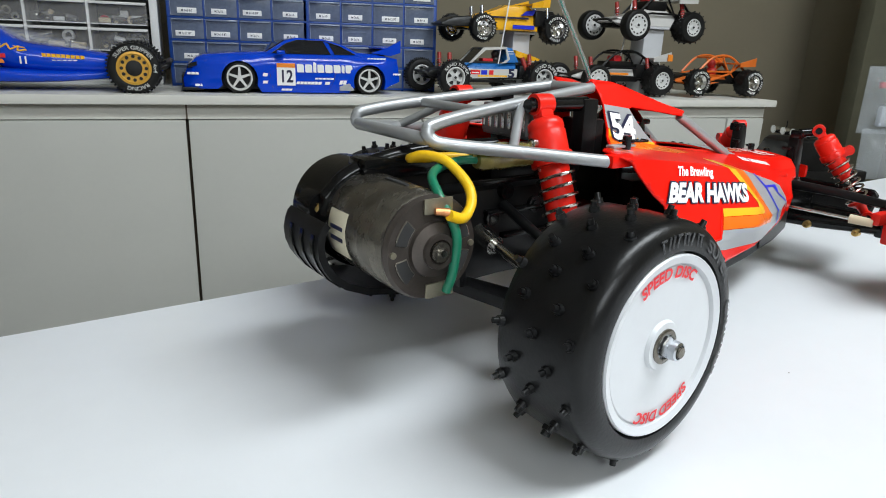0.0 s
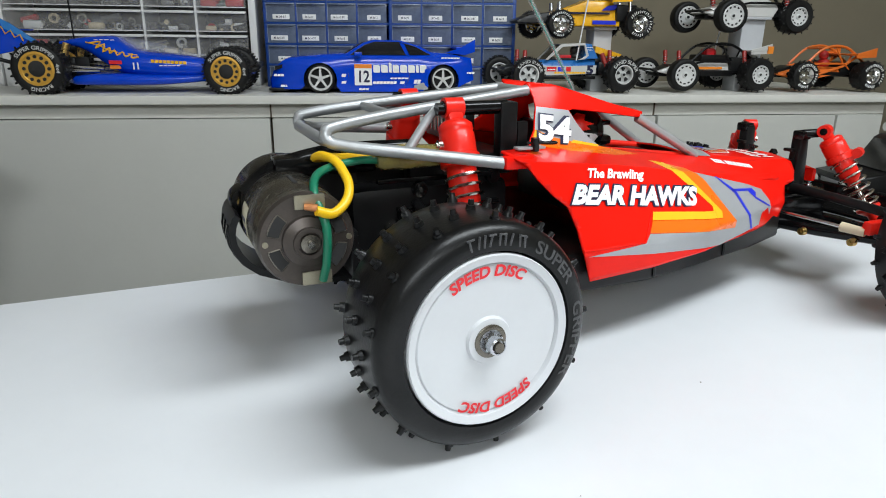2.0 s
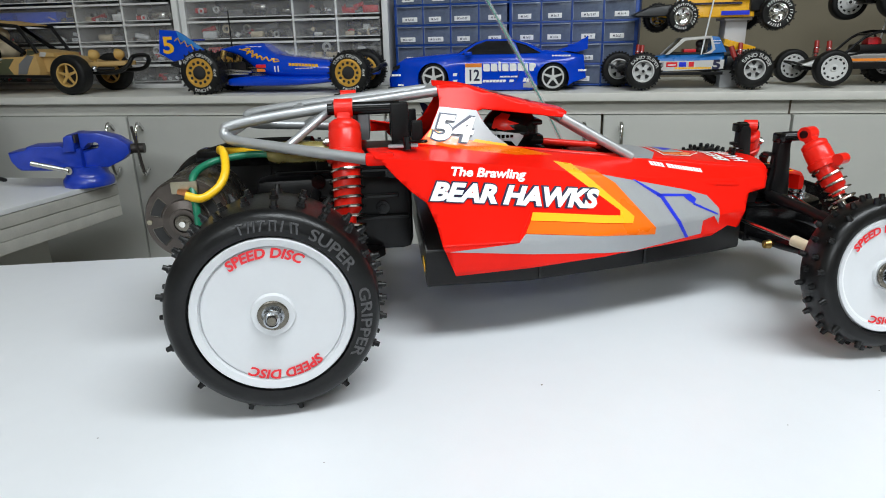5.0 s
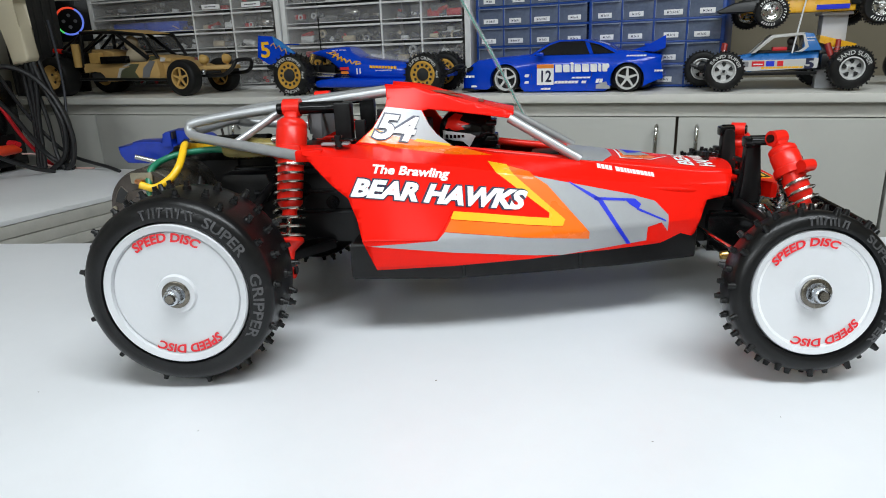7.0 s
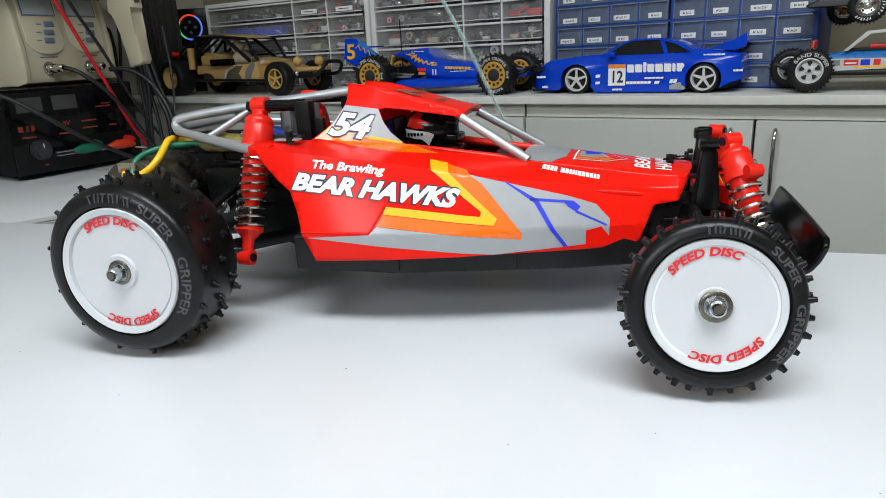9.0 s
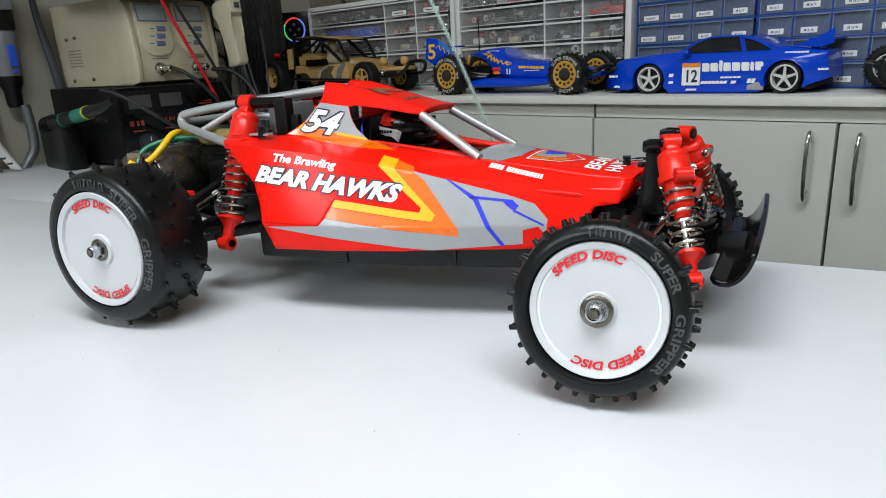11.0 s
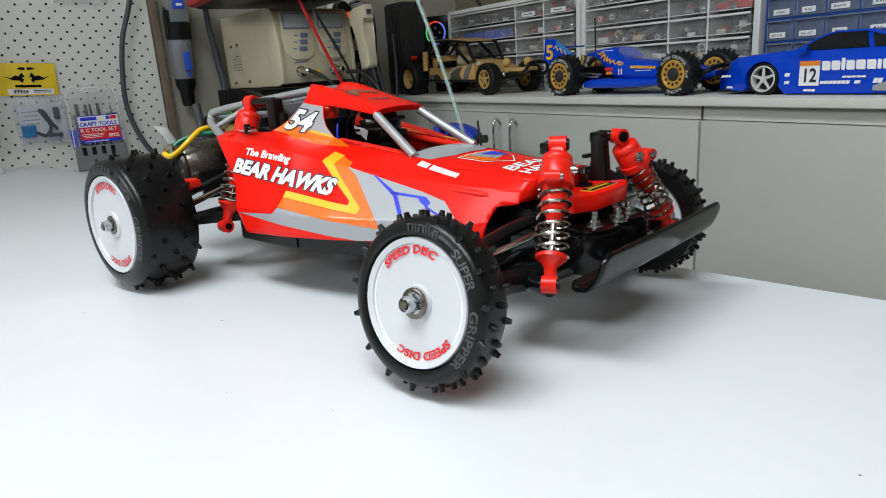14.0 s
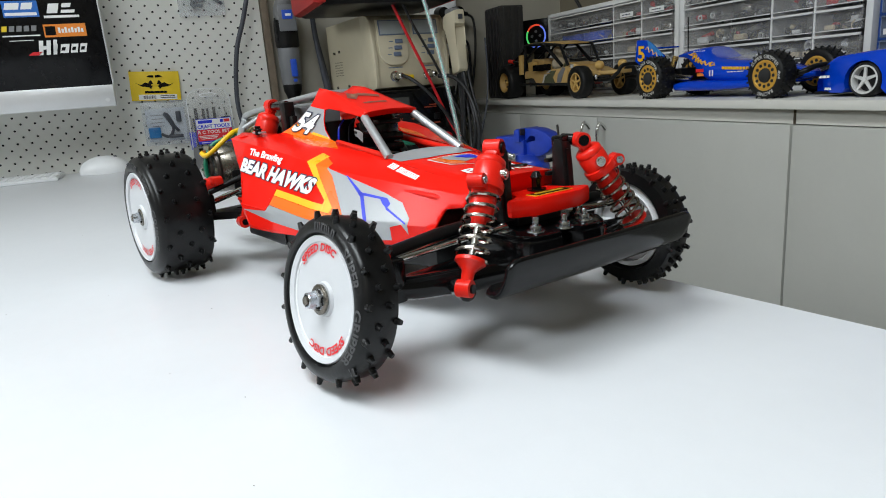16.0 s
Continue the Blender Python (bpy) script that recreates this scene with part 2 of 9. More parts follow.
def part(name, bm, material, parent, label="", m=None, sharp=50):
    """One mesh under a thing or a part, in the parent's own space."""
    ob = new(name, done(name, bm, material, sharp=sharp))
    ob.parent = parent
    if m is not None:
        ob.matrix_local = m
    return tagged(ob, label)


def thing(name, m, label, category, group="", kind=""):
    ob = new(name)
    ob.empty_display_size = 0.02
    ob.matrix_world = m
    return tagged(ob, label, category, group, kind)


def solid(name, bm, material, m, label, category, group="", kind="", sharp=50):
    ob = new(name, done(name, bm, material, sharp=sharp))
    ob.matrix_world = m
    return tagged(ob, label, category, group, kind)


def B():
    return bmesh.new()


def box(bm, c, s, bevel=0.0, m=None, mi=0, seg=2):
    r = bmesh.ops.create_cube(bm, size=1.0, matrix=(m or Matrix()) @ Matrix.LocRotScale(c, None, s))
    fs = list({f for v in r["verts"] for f in v.link_faces})
    for f in fs:
        f.material_index = mi
    if bevel:
        es = list({e for v in r["verts"] for e in v.link_edges})
        out = bmesh.ops.bevel(bm, geom=es, offset=bevel, segments=seg, profile=0.6, affect="EDGES", clamp_overlap=True)
        for f in out["faces"]:
            f.material_index = mi
    return bm


def rod(bm, p, q, r, r2=None, seg=14, mi=0):
    p, q = Vector(p), Vector(q)
    d = q - p
    m = Matrix.Translation((p + q) / 2) @ d.to_track_quat("Z", "Y").to_matrix().to_4x4()
    out = bmesh.ops.create_cone(bm, cap_ends=True, segments=seg, radius1=r, radius2=r if r2 is None else r2, depth=d.length, matrix=m)
    for f in {f for v in out["verts"] for f in v.link_faces}:
        f.material_index = mi
    return bm


def ball(bm, c, r, s=(1, 1, 1), u=14, v=10, mi=0):
    out = bmesh.ops.create_uvsphere(bm, u_segments=u, v_segments=v, radius=r, matrix=Matrix.LocRotScale(c, None, s))
    for f in {f for w in out["verts"] for f in w.link_faces}:
        f.material_index = mi
    return bm


def lathe(bm, profile, seg=40, c=(0, 0, 0), mi=0, close=False):
    """Turns (radius, y) pairs about the Y axis."""
    rings = []
    for r, y in profile:
        if r < 1e-6:
            rings.append([bm.verts.new((c[0], c[1] + y, c[2]))])
        else:
            rings.append([bm.verts.new((c[0] + r * math.cos(a), c[1] + y, c[2] + r * math.sin(a))) for a in (2 * math.pi * k / seg for k in range(seg))])
    pairs = list(zip(rings, rings[1:])) + ([(rings[-1], rings[0])] if close else [])
    for a, b in pairs:
        for k in range(seg):
            j = (k + 1) % seg
            if len(a) == 1 and len(b) == 1:
                continue
            vs = [a[0], b[k], b[j]] if len(a) == 1 else [a[k], a[j], b[0]] if len(b) == 1 else [a[k], a[j], b[j], b[k]]
            bm.faces.new(vs).material_index = mi
    return bm


def smooth_path(pts, n=6):
    """Points of a soft curve through pts."""
    p = [Vector(a) for a in pts]
    p = [2 * p[0] - p[1], *p, 2 * p[-1] - p[-2]]
    out = []
    for a, b, c, d in zip(p, p[1:], p[2:], p[3:]):
        for k in range(n):
            t = k / n
            out.append(0.5 * (2 * b + (c - a) * t + (2 * a - 5 * b + 4 * c - d) * t * t + (3 * b - a - 3 * c + d) * t ** 3))
    return out + [p[-2]]


def tube(bm, pts, r, seg=8, mi=0, caps=True):
    pts = [Vector(p) for p in pts]
    rings, up = [], None
    for k, p in enumerate(pts):
        d = (pts[min(k + 1, len(pts) - 1)] - pts[max(k - 1, 0)]).normalized()
        up = d.orthogonal().normalized() if up is None else (up - d * up.dot(d)).normalized()
        side = d.cross(up)
        rr = r[k] if isinstance(r, (list, tuple)) else r
        rings.append([bm.verts.new(p + rr * (up * math.cos(a) + side * math.sin(a))) for a in (2 * math.pi * j / seg for j in range(seg))])
    for a, b in zip(rings, rings[1:]):
        for j in range(seg):
            bm.faces.new((a[j], a[(j + 1) % seg], b[(j + 1) % seg], b[j])).material_index = mi
    if caps:
        bm.faces.new(rings[0]).material_index = mi
        bm.faces.new(rings[-1]).material_index = mi
    return bm


def prism(bm, poly, lo, hi, plane="xz", mi=0, bevel=0.0):
    """A flat outline drawn out from lo to hi across its plane."""
    at = {"xz": lambda a, b, c: (a, c, b), "xy": lambda a, b, c: (a, b, c), "yz": lambda a, b, c: (c, a, b)}[plane]
    v0 = [bm.verts.new(at(a, b, lo)) for a, b in poly]
    v1 = [bm.verts.new(at(a, b, hi)) for a, b in poly]
    fs = [bm.faces.new(v0), bm.faces.new(v1[::-1])]
    n = len(poly)
    for k in range(n):
        fs.append(bm.faces.new((v0[k], v0[(k + 1) % n], v1[(k + 1) % n], v1[k])))
    for f in fs:
        f.material_index = mi
    if bevel:
        es = [e for e in fs[0].edges] + [e for e in fs[1].edges]
        for f in bmesh.ops.bevel(bm, geom=es, offset=bevel, segments=2, profile=0.6, affect="EDGES", clamp_overlap=True)["faces"]:
            f.material_index = mi
    return bm


def ribbon(bm, line, lo, hi, thick, plane="xz", mi=0):
    """A bent strip: its line in a plane, its width from lo to hi."""
    line = [Vector(p) for p in line]
    out = []
    for k, p in enumerate(line):
        d = (line[min(k + 1, len(line) - 1)] - line[max(k - 1, 0)]).normalized()
        out.append((p, Vector((-d.y, d.x)) * thick / 2))
    poly = [tuple(p + o) for p, o in out] + [tuple(p - o) for p, o in reversed(out)]
    at = {"xz": lambda a, b, c: (a, c, b), "yz": lambda a, b, c: (c, a, b), "xy": lambda a, b, c: (a, b, c)}[plane]
    n, h = len(poly), len(line)
    rows = [[bm.verts.new(at(a, b, c)) for a, b in poly] for c in (lo, hi)]
    for k in range(n):
        bm.faces.new((rows[0][k], rows[0][(k + 1) % n], rows[1][(k + 1) % n], rows[1][k])).material_index = mi
    for row in rows:
        for k in range(h - 1):
            bm.faces.new((row[k], row[k + 1], row[n - 2 - k], row[n - 1 - k])).material_index = mi
    return bm


def letters(text, size, heavy=0.0, shear=0.0, spacing=1.0, squeeze=1.0, align="CENTER"):
    """A flat bmesh of lettering in the xy plane, size being the capital height."""
    cu = bpy.data.curves.new("lettering", "FONT")
    cu.body, cu.size, cu.offset, cu.shear, cu.space_character = text, size / 0.69, heavy, shear, spacing
    cu.align_x, cu.resolution_u, cu.fill_mode = align, 3, "FRONT"
    ob = bpy.data.objects.new("lettering", cu)
    scene.collection.objects.link(ob)
    me = bpy.data.meshes.new_from_object(ob.evaluated_get(bpy.context.evaluated_depsgraph_get()))
    bpy.data.objects.remove(ob)
    bpy.data.curves.remove(cu)
    bm = bmesh.new()
    bm.from_mesh(me)
    bpy.data.meshes.remove(me)
    for v in bm.verts:
        v.co.x *= squeeze
    return bm


def cut_grid(bm, xs=(), ys=(), zs=()):
    for axis, cuts in ((0, xs), (1, ys), (2, zs)):
        no = [0, 0, 0]
        no[axis] = 1
        for c in cuts:
            co = [0, 0, 0]
            co[axis] = c
            bmesh.ops.bisect_plane(bm, geom=[*bm.verts, *bm.edges, *bm.faces], plane_co=co, plane_no=no, dist=1e-7)


def flat_poly(poly):
    bm = B()
    bm.faces.new([bm.verts.new((x, 0, z)) for x, z in poly])
    bm.normal_update()
    bmesh.ops.triangulate(bm, faces=bm.faces)
    return bm


def arc(c, r, a0, a1, n=8):
    return [(c[0] + r * math.cos(radians(a0 + (a1 - a0) * k / n)), c[1] + r * math.sin(radians(a0 + (a1 - a0) * k / n))) for k in range(n + 1)]


def merge(bm, other, m=None):
    me = bpy.data.meshes.new("piece")
    other.to_mesh(me)
    other.free()
    if m is not None:
        me.transform(m)
    bm.from_mesh(me)
    bpy.data.meshes.remove(me)
    return bm

# ---- the room ----
AL, SHIFT = -14.46, 0.812
SH = pose(0, 0, 0, 0, 0, AL) @ pose(0, SHIFT, 0) @ pose(0, 0, 0, 0, 0.45, 0)  # along the counter, away from the desk, up
TOP = 0.0640  # the counter's top


def slab(name, lo, hi, material, m, label, category, bevel=0.0):
    c = [(a + b) / 2 for a, b in zip(lo, hi)]
    return solid(name, box(B(), c, [b - a for a, b in zip(lo, hi)], bevel), material, m, label, category, kind="structure")


# Back and right walls carry the light's fall-off in their darker beige.
slab("wall_back", (-1.5, 0.36, -0.8), (1.7, 0.46, 1.7), "wall_b", SH, "plain beige wall behind the counter, weak light painted in as darker colour", "wall")
slab("wall_left", (-1.42, -3.2, -0.8), (-1.32, 0.36, 1.7), "wall", SH, "plain beige painted wall behind the pegboard", "wall")
slab("wall_right", (1.36, -3.2, -0.8), (1.46, 0.36, 1.7), "wall_b", SH, "plain beige side wall, weak light painted in as darker colour", "wall")
slab("wall_front", (-1.5, -3.3, -0.8), (1.7, -3.2, 1.7), "wall", SH, "plain beige painted wall", "wall")
slab("ceiling", (-1.5, -3.3, 1.7), (1.7, 0.46, 1.8), "ceiling", SH, "plain white painted ceiling", "ceiling")
slab("floor", (-1.5, -3.3, -0.85), (1.7, 0.46, -0.8), "floor", SH, "dark grey vinyl floor", "floor")
# Housings for the lamps out of view; the rear two are added fill.
for lm, lsx, lsy, lw in LAMPS:
    lamp = thing("unseen_light", lm @ pose(0, 0, 0.08), "unseen long white light with a bright diffuser", "light", "room lights")
    part("housing", box(B(), (0, 0, 0), (lsx + 0.04, lsy + 0.04, 0.06), 0.006), "white", lamp)
    part("diffuser", box(B(), (0, 0, -0.035), (lsx, lsy, 0.012), 0.003), "diffuser", lamp)
    for x in (-lsx / 2 + 0.03, lsx / 2 - 0.03):
        part("hanger", rod(B(), (x, 0, 0.025), (x, 0, 0.17), 0.003), "steel", lamp)

# desk under the buggy, and the lower bench behind it
DESK = pose(0, 0, -0.0035, 0, -0.6, 0)
solid("desk_top", prism(B(), [(-1.725, -1.5), (0.95, -1.5), (0.95, 0.194), (-1.264, 0.298)], -0.016, 0.0, "xy", bevel=0.002), "table", DESK, "white laminate desk top under the red buggy", "desk", kind="structure")
bench = thing("workbench", SH, "white workbench with a layered plywood edge", "workbench")
BENCH = [(-1.305, -1.30), (-0.80, -1.30), (-0.610, -0.497), (-0.556, -0.135), (-1.305, -0.135)]
part("top", prism(B(), BENCH, -0.057, -0.050, "xy", bevel=0.001), "bench", bench)
for k in range(3):
    part("ply_layer", prism(B(), [(u - 0.001 * (k % 2), w) for u, w in BENCH], -0.0742 - 0.017 * k, -0.0578 - 0.017 * k, "xy", bevel=0.0008), "ply", bench)
part("apron", box(B(), (-1.0, -0.50, -0.45), (0.58, 0.75, 0.66)), "cupboard", bench)

# counter with cupboards
slab("counter_top", (-1.32, 0.0, TOP - 0.0125), (0.905, 0.36, TOP), "counter", SH, "cream laminate counter top carrying model cars", "counter", 0.0012)
slab("counter_rail", (-1.31, 0.018, 0.0304), (0.895, 0.05, TOP - 0.0135), "counter", SH, "cream laminate rail below the counter top", "rail", 0.0)
slab("cupboard_carcass", (-1.31, 0.034, -0.8), (0.895, 0.35, 0.0505), "groove", SH, "dark cupboard carcass behind grey doors", "cupboard")
for u in (-0.157, 0.464):
    solid("joint", box(B(), (u, 0.0170, 0.0405), (0.0022, 0.003, 0.0200)), "groove", SH, "thin dark joint in the counter rail", "joint", kind="structure")
EDGES = (-1.28, -0.955, -0.622, -0.157, 0.191, 0.468, 0.80, 0.892)
for k, (a, b) in enumerate(zip(EDGES, EDGES[1:])):
    door = thing("cupboard_door", SH @ pose((a + b) / 2, 0.02, -0.3535), "flat grey laminate cupboard door", "cupboard door", "cupboard doors")
    part("panel", box(B(), (0, 0, 0), (b - a - 0.004, 0.018, 0.765), 0.0012), "cupboard", door)
    for side in (-1, 1):
        if (k, side) in ((1, 1), (2, -1), (3, 1), (4, -1)):
            x = side * ((b - a) / 2 - 0.028)
            pull = smooth_path([(x, -0.009, 0.360), (x, -0.022, 0.372), (x, -0.030, 0.355), (x, -0.030, 0.31), (x, -0.022, 0.283), (x, -0.009, 0.292)], 6)
            part("handle", tube(B(), pull, [0.0032] * len(pull), 8), "chrome", door, "bright bent metal handle")


# ---- drawer racks on the counter ----
def text_bar(w, h, rows=1):
    bm = B()
    for r in range(rows):
        y = (r - (rows - 1) / 2) * h / rows
        x = -w / 2
        k = 0
        while x < w / 2 - w * 0.08:
            step = w * (0.10, 0.16, 0.22)[(k * 7 + r) % 3]
            box(bm, (x + step / 2, 0, y), (step * 0.8, 0.0004, h * 0.5 / rows))
            x += step
            k += 1
    return bm


def drawer(parent, x, z, w, h, skin, label_at=0.0, tag=True, words=""):
    """One see-through drawer: front, floor, lip, and a paper tag."""
    bm = B()
    gap = 0.001 if skin == "smoke_blue" else 0.003
    box(bm, (0, 0.0, 0), (w - gap, 0.0020, h - gap - 0.001), 0.0006)
    box(bm, (-(w / 2 - 0.003), 0.04, -0.002), (0.0012, 0.08, h - 0.010))
    box(bm, (w / 2 - 0.003, 0.04, -0.002), (0.0012, 0.08, h - 0.010))
    box(bm, (0, 0.04, -h / 2 + 0.004), (w - 0.006, 0.08, 0.0015))
    d = part("drawer", bm, skin, parent, m=pose(x, 0, z))
    if skin == "smoke":
        part("lip", box(box(B(), (0, -0.004, h / 2 - 0.0060), (w - 0.006, 0.008, 0.0013), 0.0004), (0, -0.0016, h / 2 - 0.0040), (w - 0.004, 0.0014, 0.0028), 0.0004), "lip", d, "pale drawer lip")
        part("foot_edge", box(B(), (0, -0.0014, -h / 2 + 0.0035), (w - 0.005, 0.0010, 0.0016), 0.0003), "lip", d)
    else:
        part("lip", box(box(B(), (0, -0.0035, h / 2 - 0.0030), (w - 0.003, 0.006, 0.0010), 0.0003), (-w / 2 + 0.0014, -0.0014, 0.0), (0.0010, 0.0012, h - 0.005), 0.0003), "lip_blue", d, "pale drawer lip")
    if tag:
        wide = w * (0.46 if len(words) < 7 else 0.58)
        part("label", box(B(), (label_at, -0.0018, -h * 0.22), (wide, 0.0006, h * 0.25), 0.0002), "white_print", d, "small white paper label")
        if words:
            bm = letters(words, h * 0.10, 0.00006)
            for v in bm.verts:
                v.co = (label_at + v.co.x * 0.9, -0.0023, -h * 0.27 + v.co.y)
            part("lettering", bm, "navy", d)
        else:
            part("print", text_bar(w * 0.30, h * 0.10), "navy", d, m=pose(label_at, -0.0023, -h * 0.22))
    return d


def clutter(bm, rng, w, h, d0=0.008, d1=0.045):
    for _ in range(rng.randint(8, 14)):
        s = rng.uniform(0.006, 0.017)
        c = (rng.uniform(-w / 2 + 0.01, w / 2 - 0.01), rng.uniform(d0, d1), -h / 2 + 0.005 + s * rng.choice((0.4, 0.4, 1.1)))
        mi = rng.choice((0, 0, 1, 1, 2, 3, 3, 4, 5))
        kind = rng.random()
        if kind < 0.4:
            box(bm, c, (s * 1.8, s, s * 0.8), s * 0.12, mi=mi, seg=1)
        elif kind < 0.75:
            a = rng.uniform(0, 6.28)
            rod(bm, (c[0] - s * math.cos(a), c[1], c[2] - s * 0.2), (c[0] + s * math.cos(a), c[1], c[2] + s * 0.25), s * 0.33, seg=8, mi=mi)
        else:
            lathe(bm, [(s * 0.30, -s * 0.2), (s * 0.55, -s * 0.2), (s * 0.55, s * 0.2), (s * 0.30, s * 0.2)], 10, c, mi, True)


rack = thing("blue_drawer_rack", SH @ pose(-0.177, 0.195, TOP, 0, 0, -9.5), "blue plastic rack of small grey drawers with paper labels", "drawer rack")
RB = (0.0, 0.430)
cw = (RB[1] - RB[0] - 0.012) / 8
frame_bm = box(B(), (0.215, 0.085, 0.1), (0.43, 0.004, 0.2), mi=0)
for k in range(9):
    x = RB[0] + 0.004 + k * cw + (0.006 if k > 3 else 0)
    box(frame_bm, (x, 0.042, 0.1), (0.0036 if k not in (0, 4, 8) else 0.008, 0.084, 0.2), 0.0006, seg=1)
for k in range(7):
    box(frame_bm, (0.215, 0.042, 0.003 + 0.0345 * k), (0.43, 0.084, 0.0036), 0.0006, seg=1)
part("frame", frame_bm, "rack_blue", rack)
rng = random.Random(5)
SIZES = (("M 3x22", "M 3x25", "M 3x28", "M 3x30", "M 4x8", "M 4x10", "M 4x12", "M 4x15"), ("M 3x15", "M 3x16", "M 3x18", "M 3x20", "M 3x15", "M 3x16", "M 3x18", "M 3x20"),
         ("M 3x12 BT", "M 3x14 BT", "M 3x15", "M 3x16", "M 3x15", "M 3x16", "M 3x18", "M 3x20"), ("M 3x8 BT", "M 3x10", "M 3x10 BT", "M 3x12", "M 3x10", "M 3x12", "M 3x12 BT", "M 3x14"),
         ("M 2x6", "M 3x6", "M 3x8", "M 3x8 CB", "M 3x6", "M 3x6 BT", "M 3x8", "M 3x8 BT"), ("M 2x4", "M 2x5", "M 2x6", "M 2x8", "M 2x6", "M 2x8", "M 2x10", "M 2x10"))
for r in range(6):
    for k in range(8):
        drawer(rack, RB[0] + 0.004 + (k + 0.5) * cw + (0.006 if k > 3 else 0), 0.0205 + 0.0345 * r, cw - 0.002, 0.033, "smoke_blue", rng.uniform(-0.004, 0.004), words=SIZES[r][k])


def white_rack(u0, u1, height, cols, label, seed):
    """A white cabinet with a wide column of drawers and two narrow ones."""
    th = thing("white_drawer_cabinet", SH @ pose((u0 + u1) / 2, 0.20, TOP), label, "drawer cabinet", "drawer cabinets")
    w = u1 - u0
    bm = B()
    for x in (-w / 2 + 0.006, w / 2 - 0.006):
        box(bm, (x, 0.065, height / 2), (0.012, 0.13, height), 0.0015)
    box(bm, (0, 0.065, height - 0.005), (w, 0.13, 0.010), 0.0015)
    box(bm, (0, 0.065, 0.004), (w, 0.13, 0.008), 0.0015)
    part("case", bm, "rack_white", th)
    # Backing sheet coloured dark to paint in the cabinet's inner shade.
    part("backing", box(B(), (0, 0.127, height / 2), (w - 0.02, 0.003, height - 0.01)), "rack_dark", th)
    rng = random.Random(seed)
    rows = 5
    rh = (height - 0.02) / rows
    x = -w / 2 + 0.014
    for j, share in enumerate(cols):
        cwid = (w - 0.028) * share
        for r in range(rows):
            z = 0.010 + rh * (r + 0.5)
            d = drawer(th, x + cwid / 2, z, cwid, rh, "smoke", tag=(r == rows - 1 and j > 0))
            bm = B()
            clutter(bm, rng, cwid, rh)
            if cwid > 0.15:
                clutter(bm, rng, cwid, rh)
            part("spare_parts", bm, ["grey", "white", "cable_red", "black", "steel", "cream"], d, "small loose parts inside the drawer")
            if cwid > 0.15 and r == 3 and seed == 3:
                part("blue_box", box(box(B(), (-0.05, 0.032, -0.005), (0.09, 0.05, 0.022), 0.002), (0.05, 0.032, -0.005), (0.09, 0.05, 0.022), 0.002), "box_blue", d, "blue plastic boxes in the drawer")
        if j:
            part("divider", box(B(), (x, 0.05, height / 2), (0.004, 0.1, height - 0.012)), "rack_white", th)
        x += cwid
    return th


white_rack(-1.125, -0.607, 0.212, (0.58, 0.21, 0.21), "white cabinet of clear drawers with blue boxes and loose parts", 3)
white_rack(-0.603, -0.190, 0.215, (0.56, 0.22, 0.22), "white cabinet of clear drawers full of small parts", 8)

# ---- the red buggy ----
CAR = pose(0, 0.128, 0)
buggy = thing("toy_buggy", CAR, "glossy red radio-controlled buggy with white wheel discs, standing on the desk", "model car")


def lerp(x, table):
    xs, ys = zip(*table)
    return float(np.interp(x, xs, ys))


def mix(a, b, t):
    return a + (b - a) * t


SIDE_Y = ((0.04, 0.078), (0.07, 0.081), (0.12, 0.078), (0.16, 0.071), (0.20, 0.058), (0.24, 0.044), (0.28, 0.033))
SIDE_Z = ((0.04, 0.097), (0.07, 0.0943), (0.12, 0.0872), (0.16, 0.0798), (0.20, 0.0744), (0.24, 0.0702), (0.28, 0.068))
SILL_Y = ((0.04, 0.060), (0.07, 0.039), (0.12, 0.028), (0.185, 0.028), (0.25, 0.027), (0.28, 0.025))
SILL_Z = ((0.04, 0.100), (0.07, 0.097), (0.12, 0.092), (0.185, 0.083), (0.25, 0.075), (0.28, 0.073))
ROOF_Z = ((0.078, 0.1268), (0.0954, 0.125), (0.1334, 0.1134), (0.152, 0.1088))
ROOF_Y = ((0.078, 0.0135), (0.152, 0.0195))


LEAN = ((0.04, 0.15), (0.08, 0.28), (0.10, 0.38), (0.13, 0.50), (0.16, 0.57), (0.20, 0.57), (0.25, 0.42), (0.28, 0.30))


def half(x, z):
    """How far the shell stands out from the middle line at a place on its side."""
    y0, zs, y3, z3 = lerp(x, SIDE_Y), lerp(x, SIDE_Z), lerp(x, SILL_Y), lerp(x, SILL_Z)
    if z <= zs:
        return y0 - 0.10 * max(0.0, 0.052 - z) - lerp(x, LEAN) * max(0.0, z - 0.052)
    if z <= z3:
        return mix(y0 - lerp(x, LEAN) * (zs - 0.052), y3, (z - zs) / (z3 - zs))
    top = max(z3 + 0.004, lerp(x, ROOF_Z))
    return mix(y3, lerp(x, ROOF_Y), min(1.0, (z - z3) / (top - z3)))


XCUTS = [0.045 + 0.005 * k for k in range(46)]
ZCUTS = [0.040 + 0.002 * k for k in range(45)]


def on_side(bm, s, lift=0.0):
    """Lays a flat outline of (x, z) on the shell's side."""
    cut_grid(bm, xs=XCUTS, zs=ZCUTS)
    for table in (SIDE_Z, SILL_Z, ((0.04, 0.052), (0.28, 0.052))):
        for (xa, za), (xb, zb) in zip(table, table[1:]):
            bmesh.ops.bisect_plane(bm, geom=[*bm.verts, *bm.edges, *bm.faces], plane_co=(xa, 0, za), plane_no=(zb - za, 0, xa - xb), dist=1e-7)
    for v in bm.verts:
        v.co.y = s * (half(v.co.x, v.co.z) + lift)
    return bm


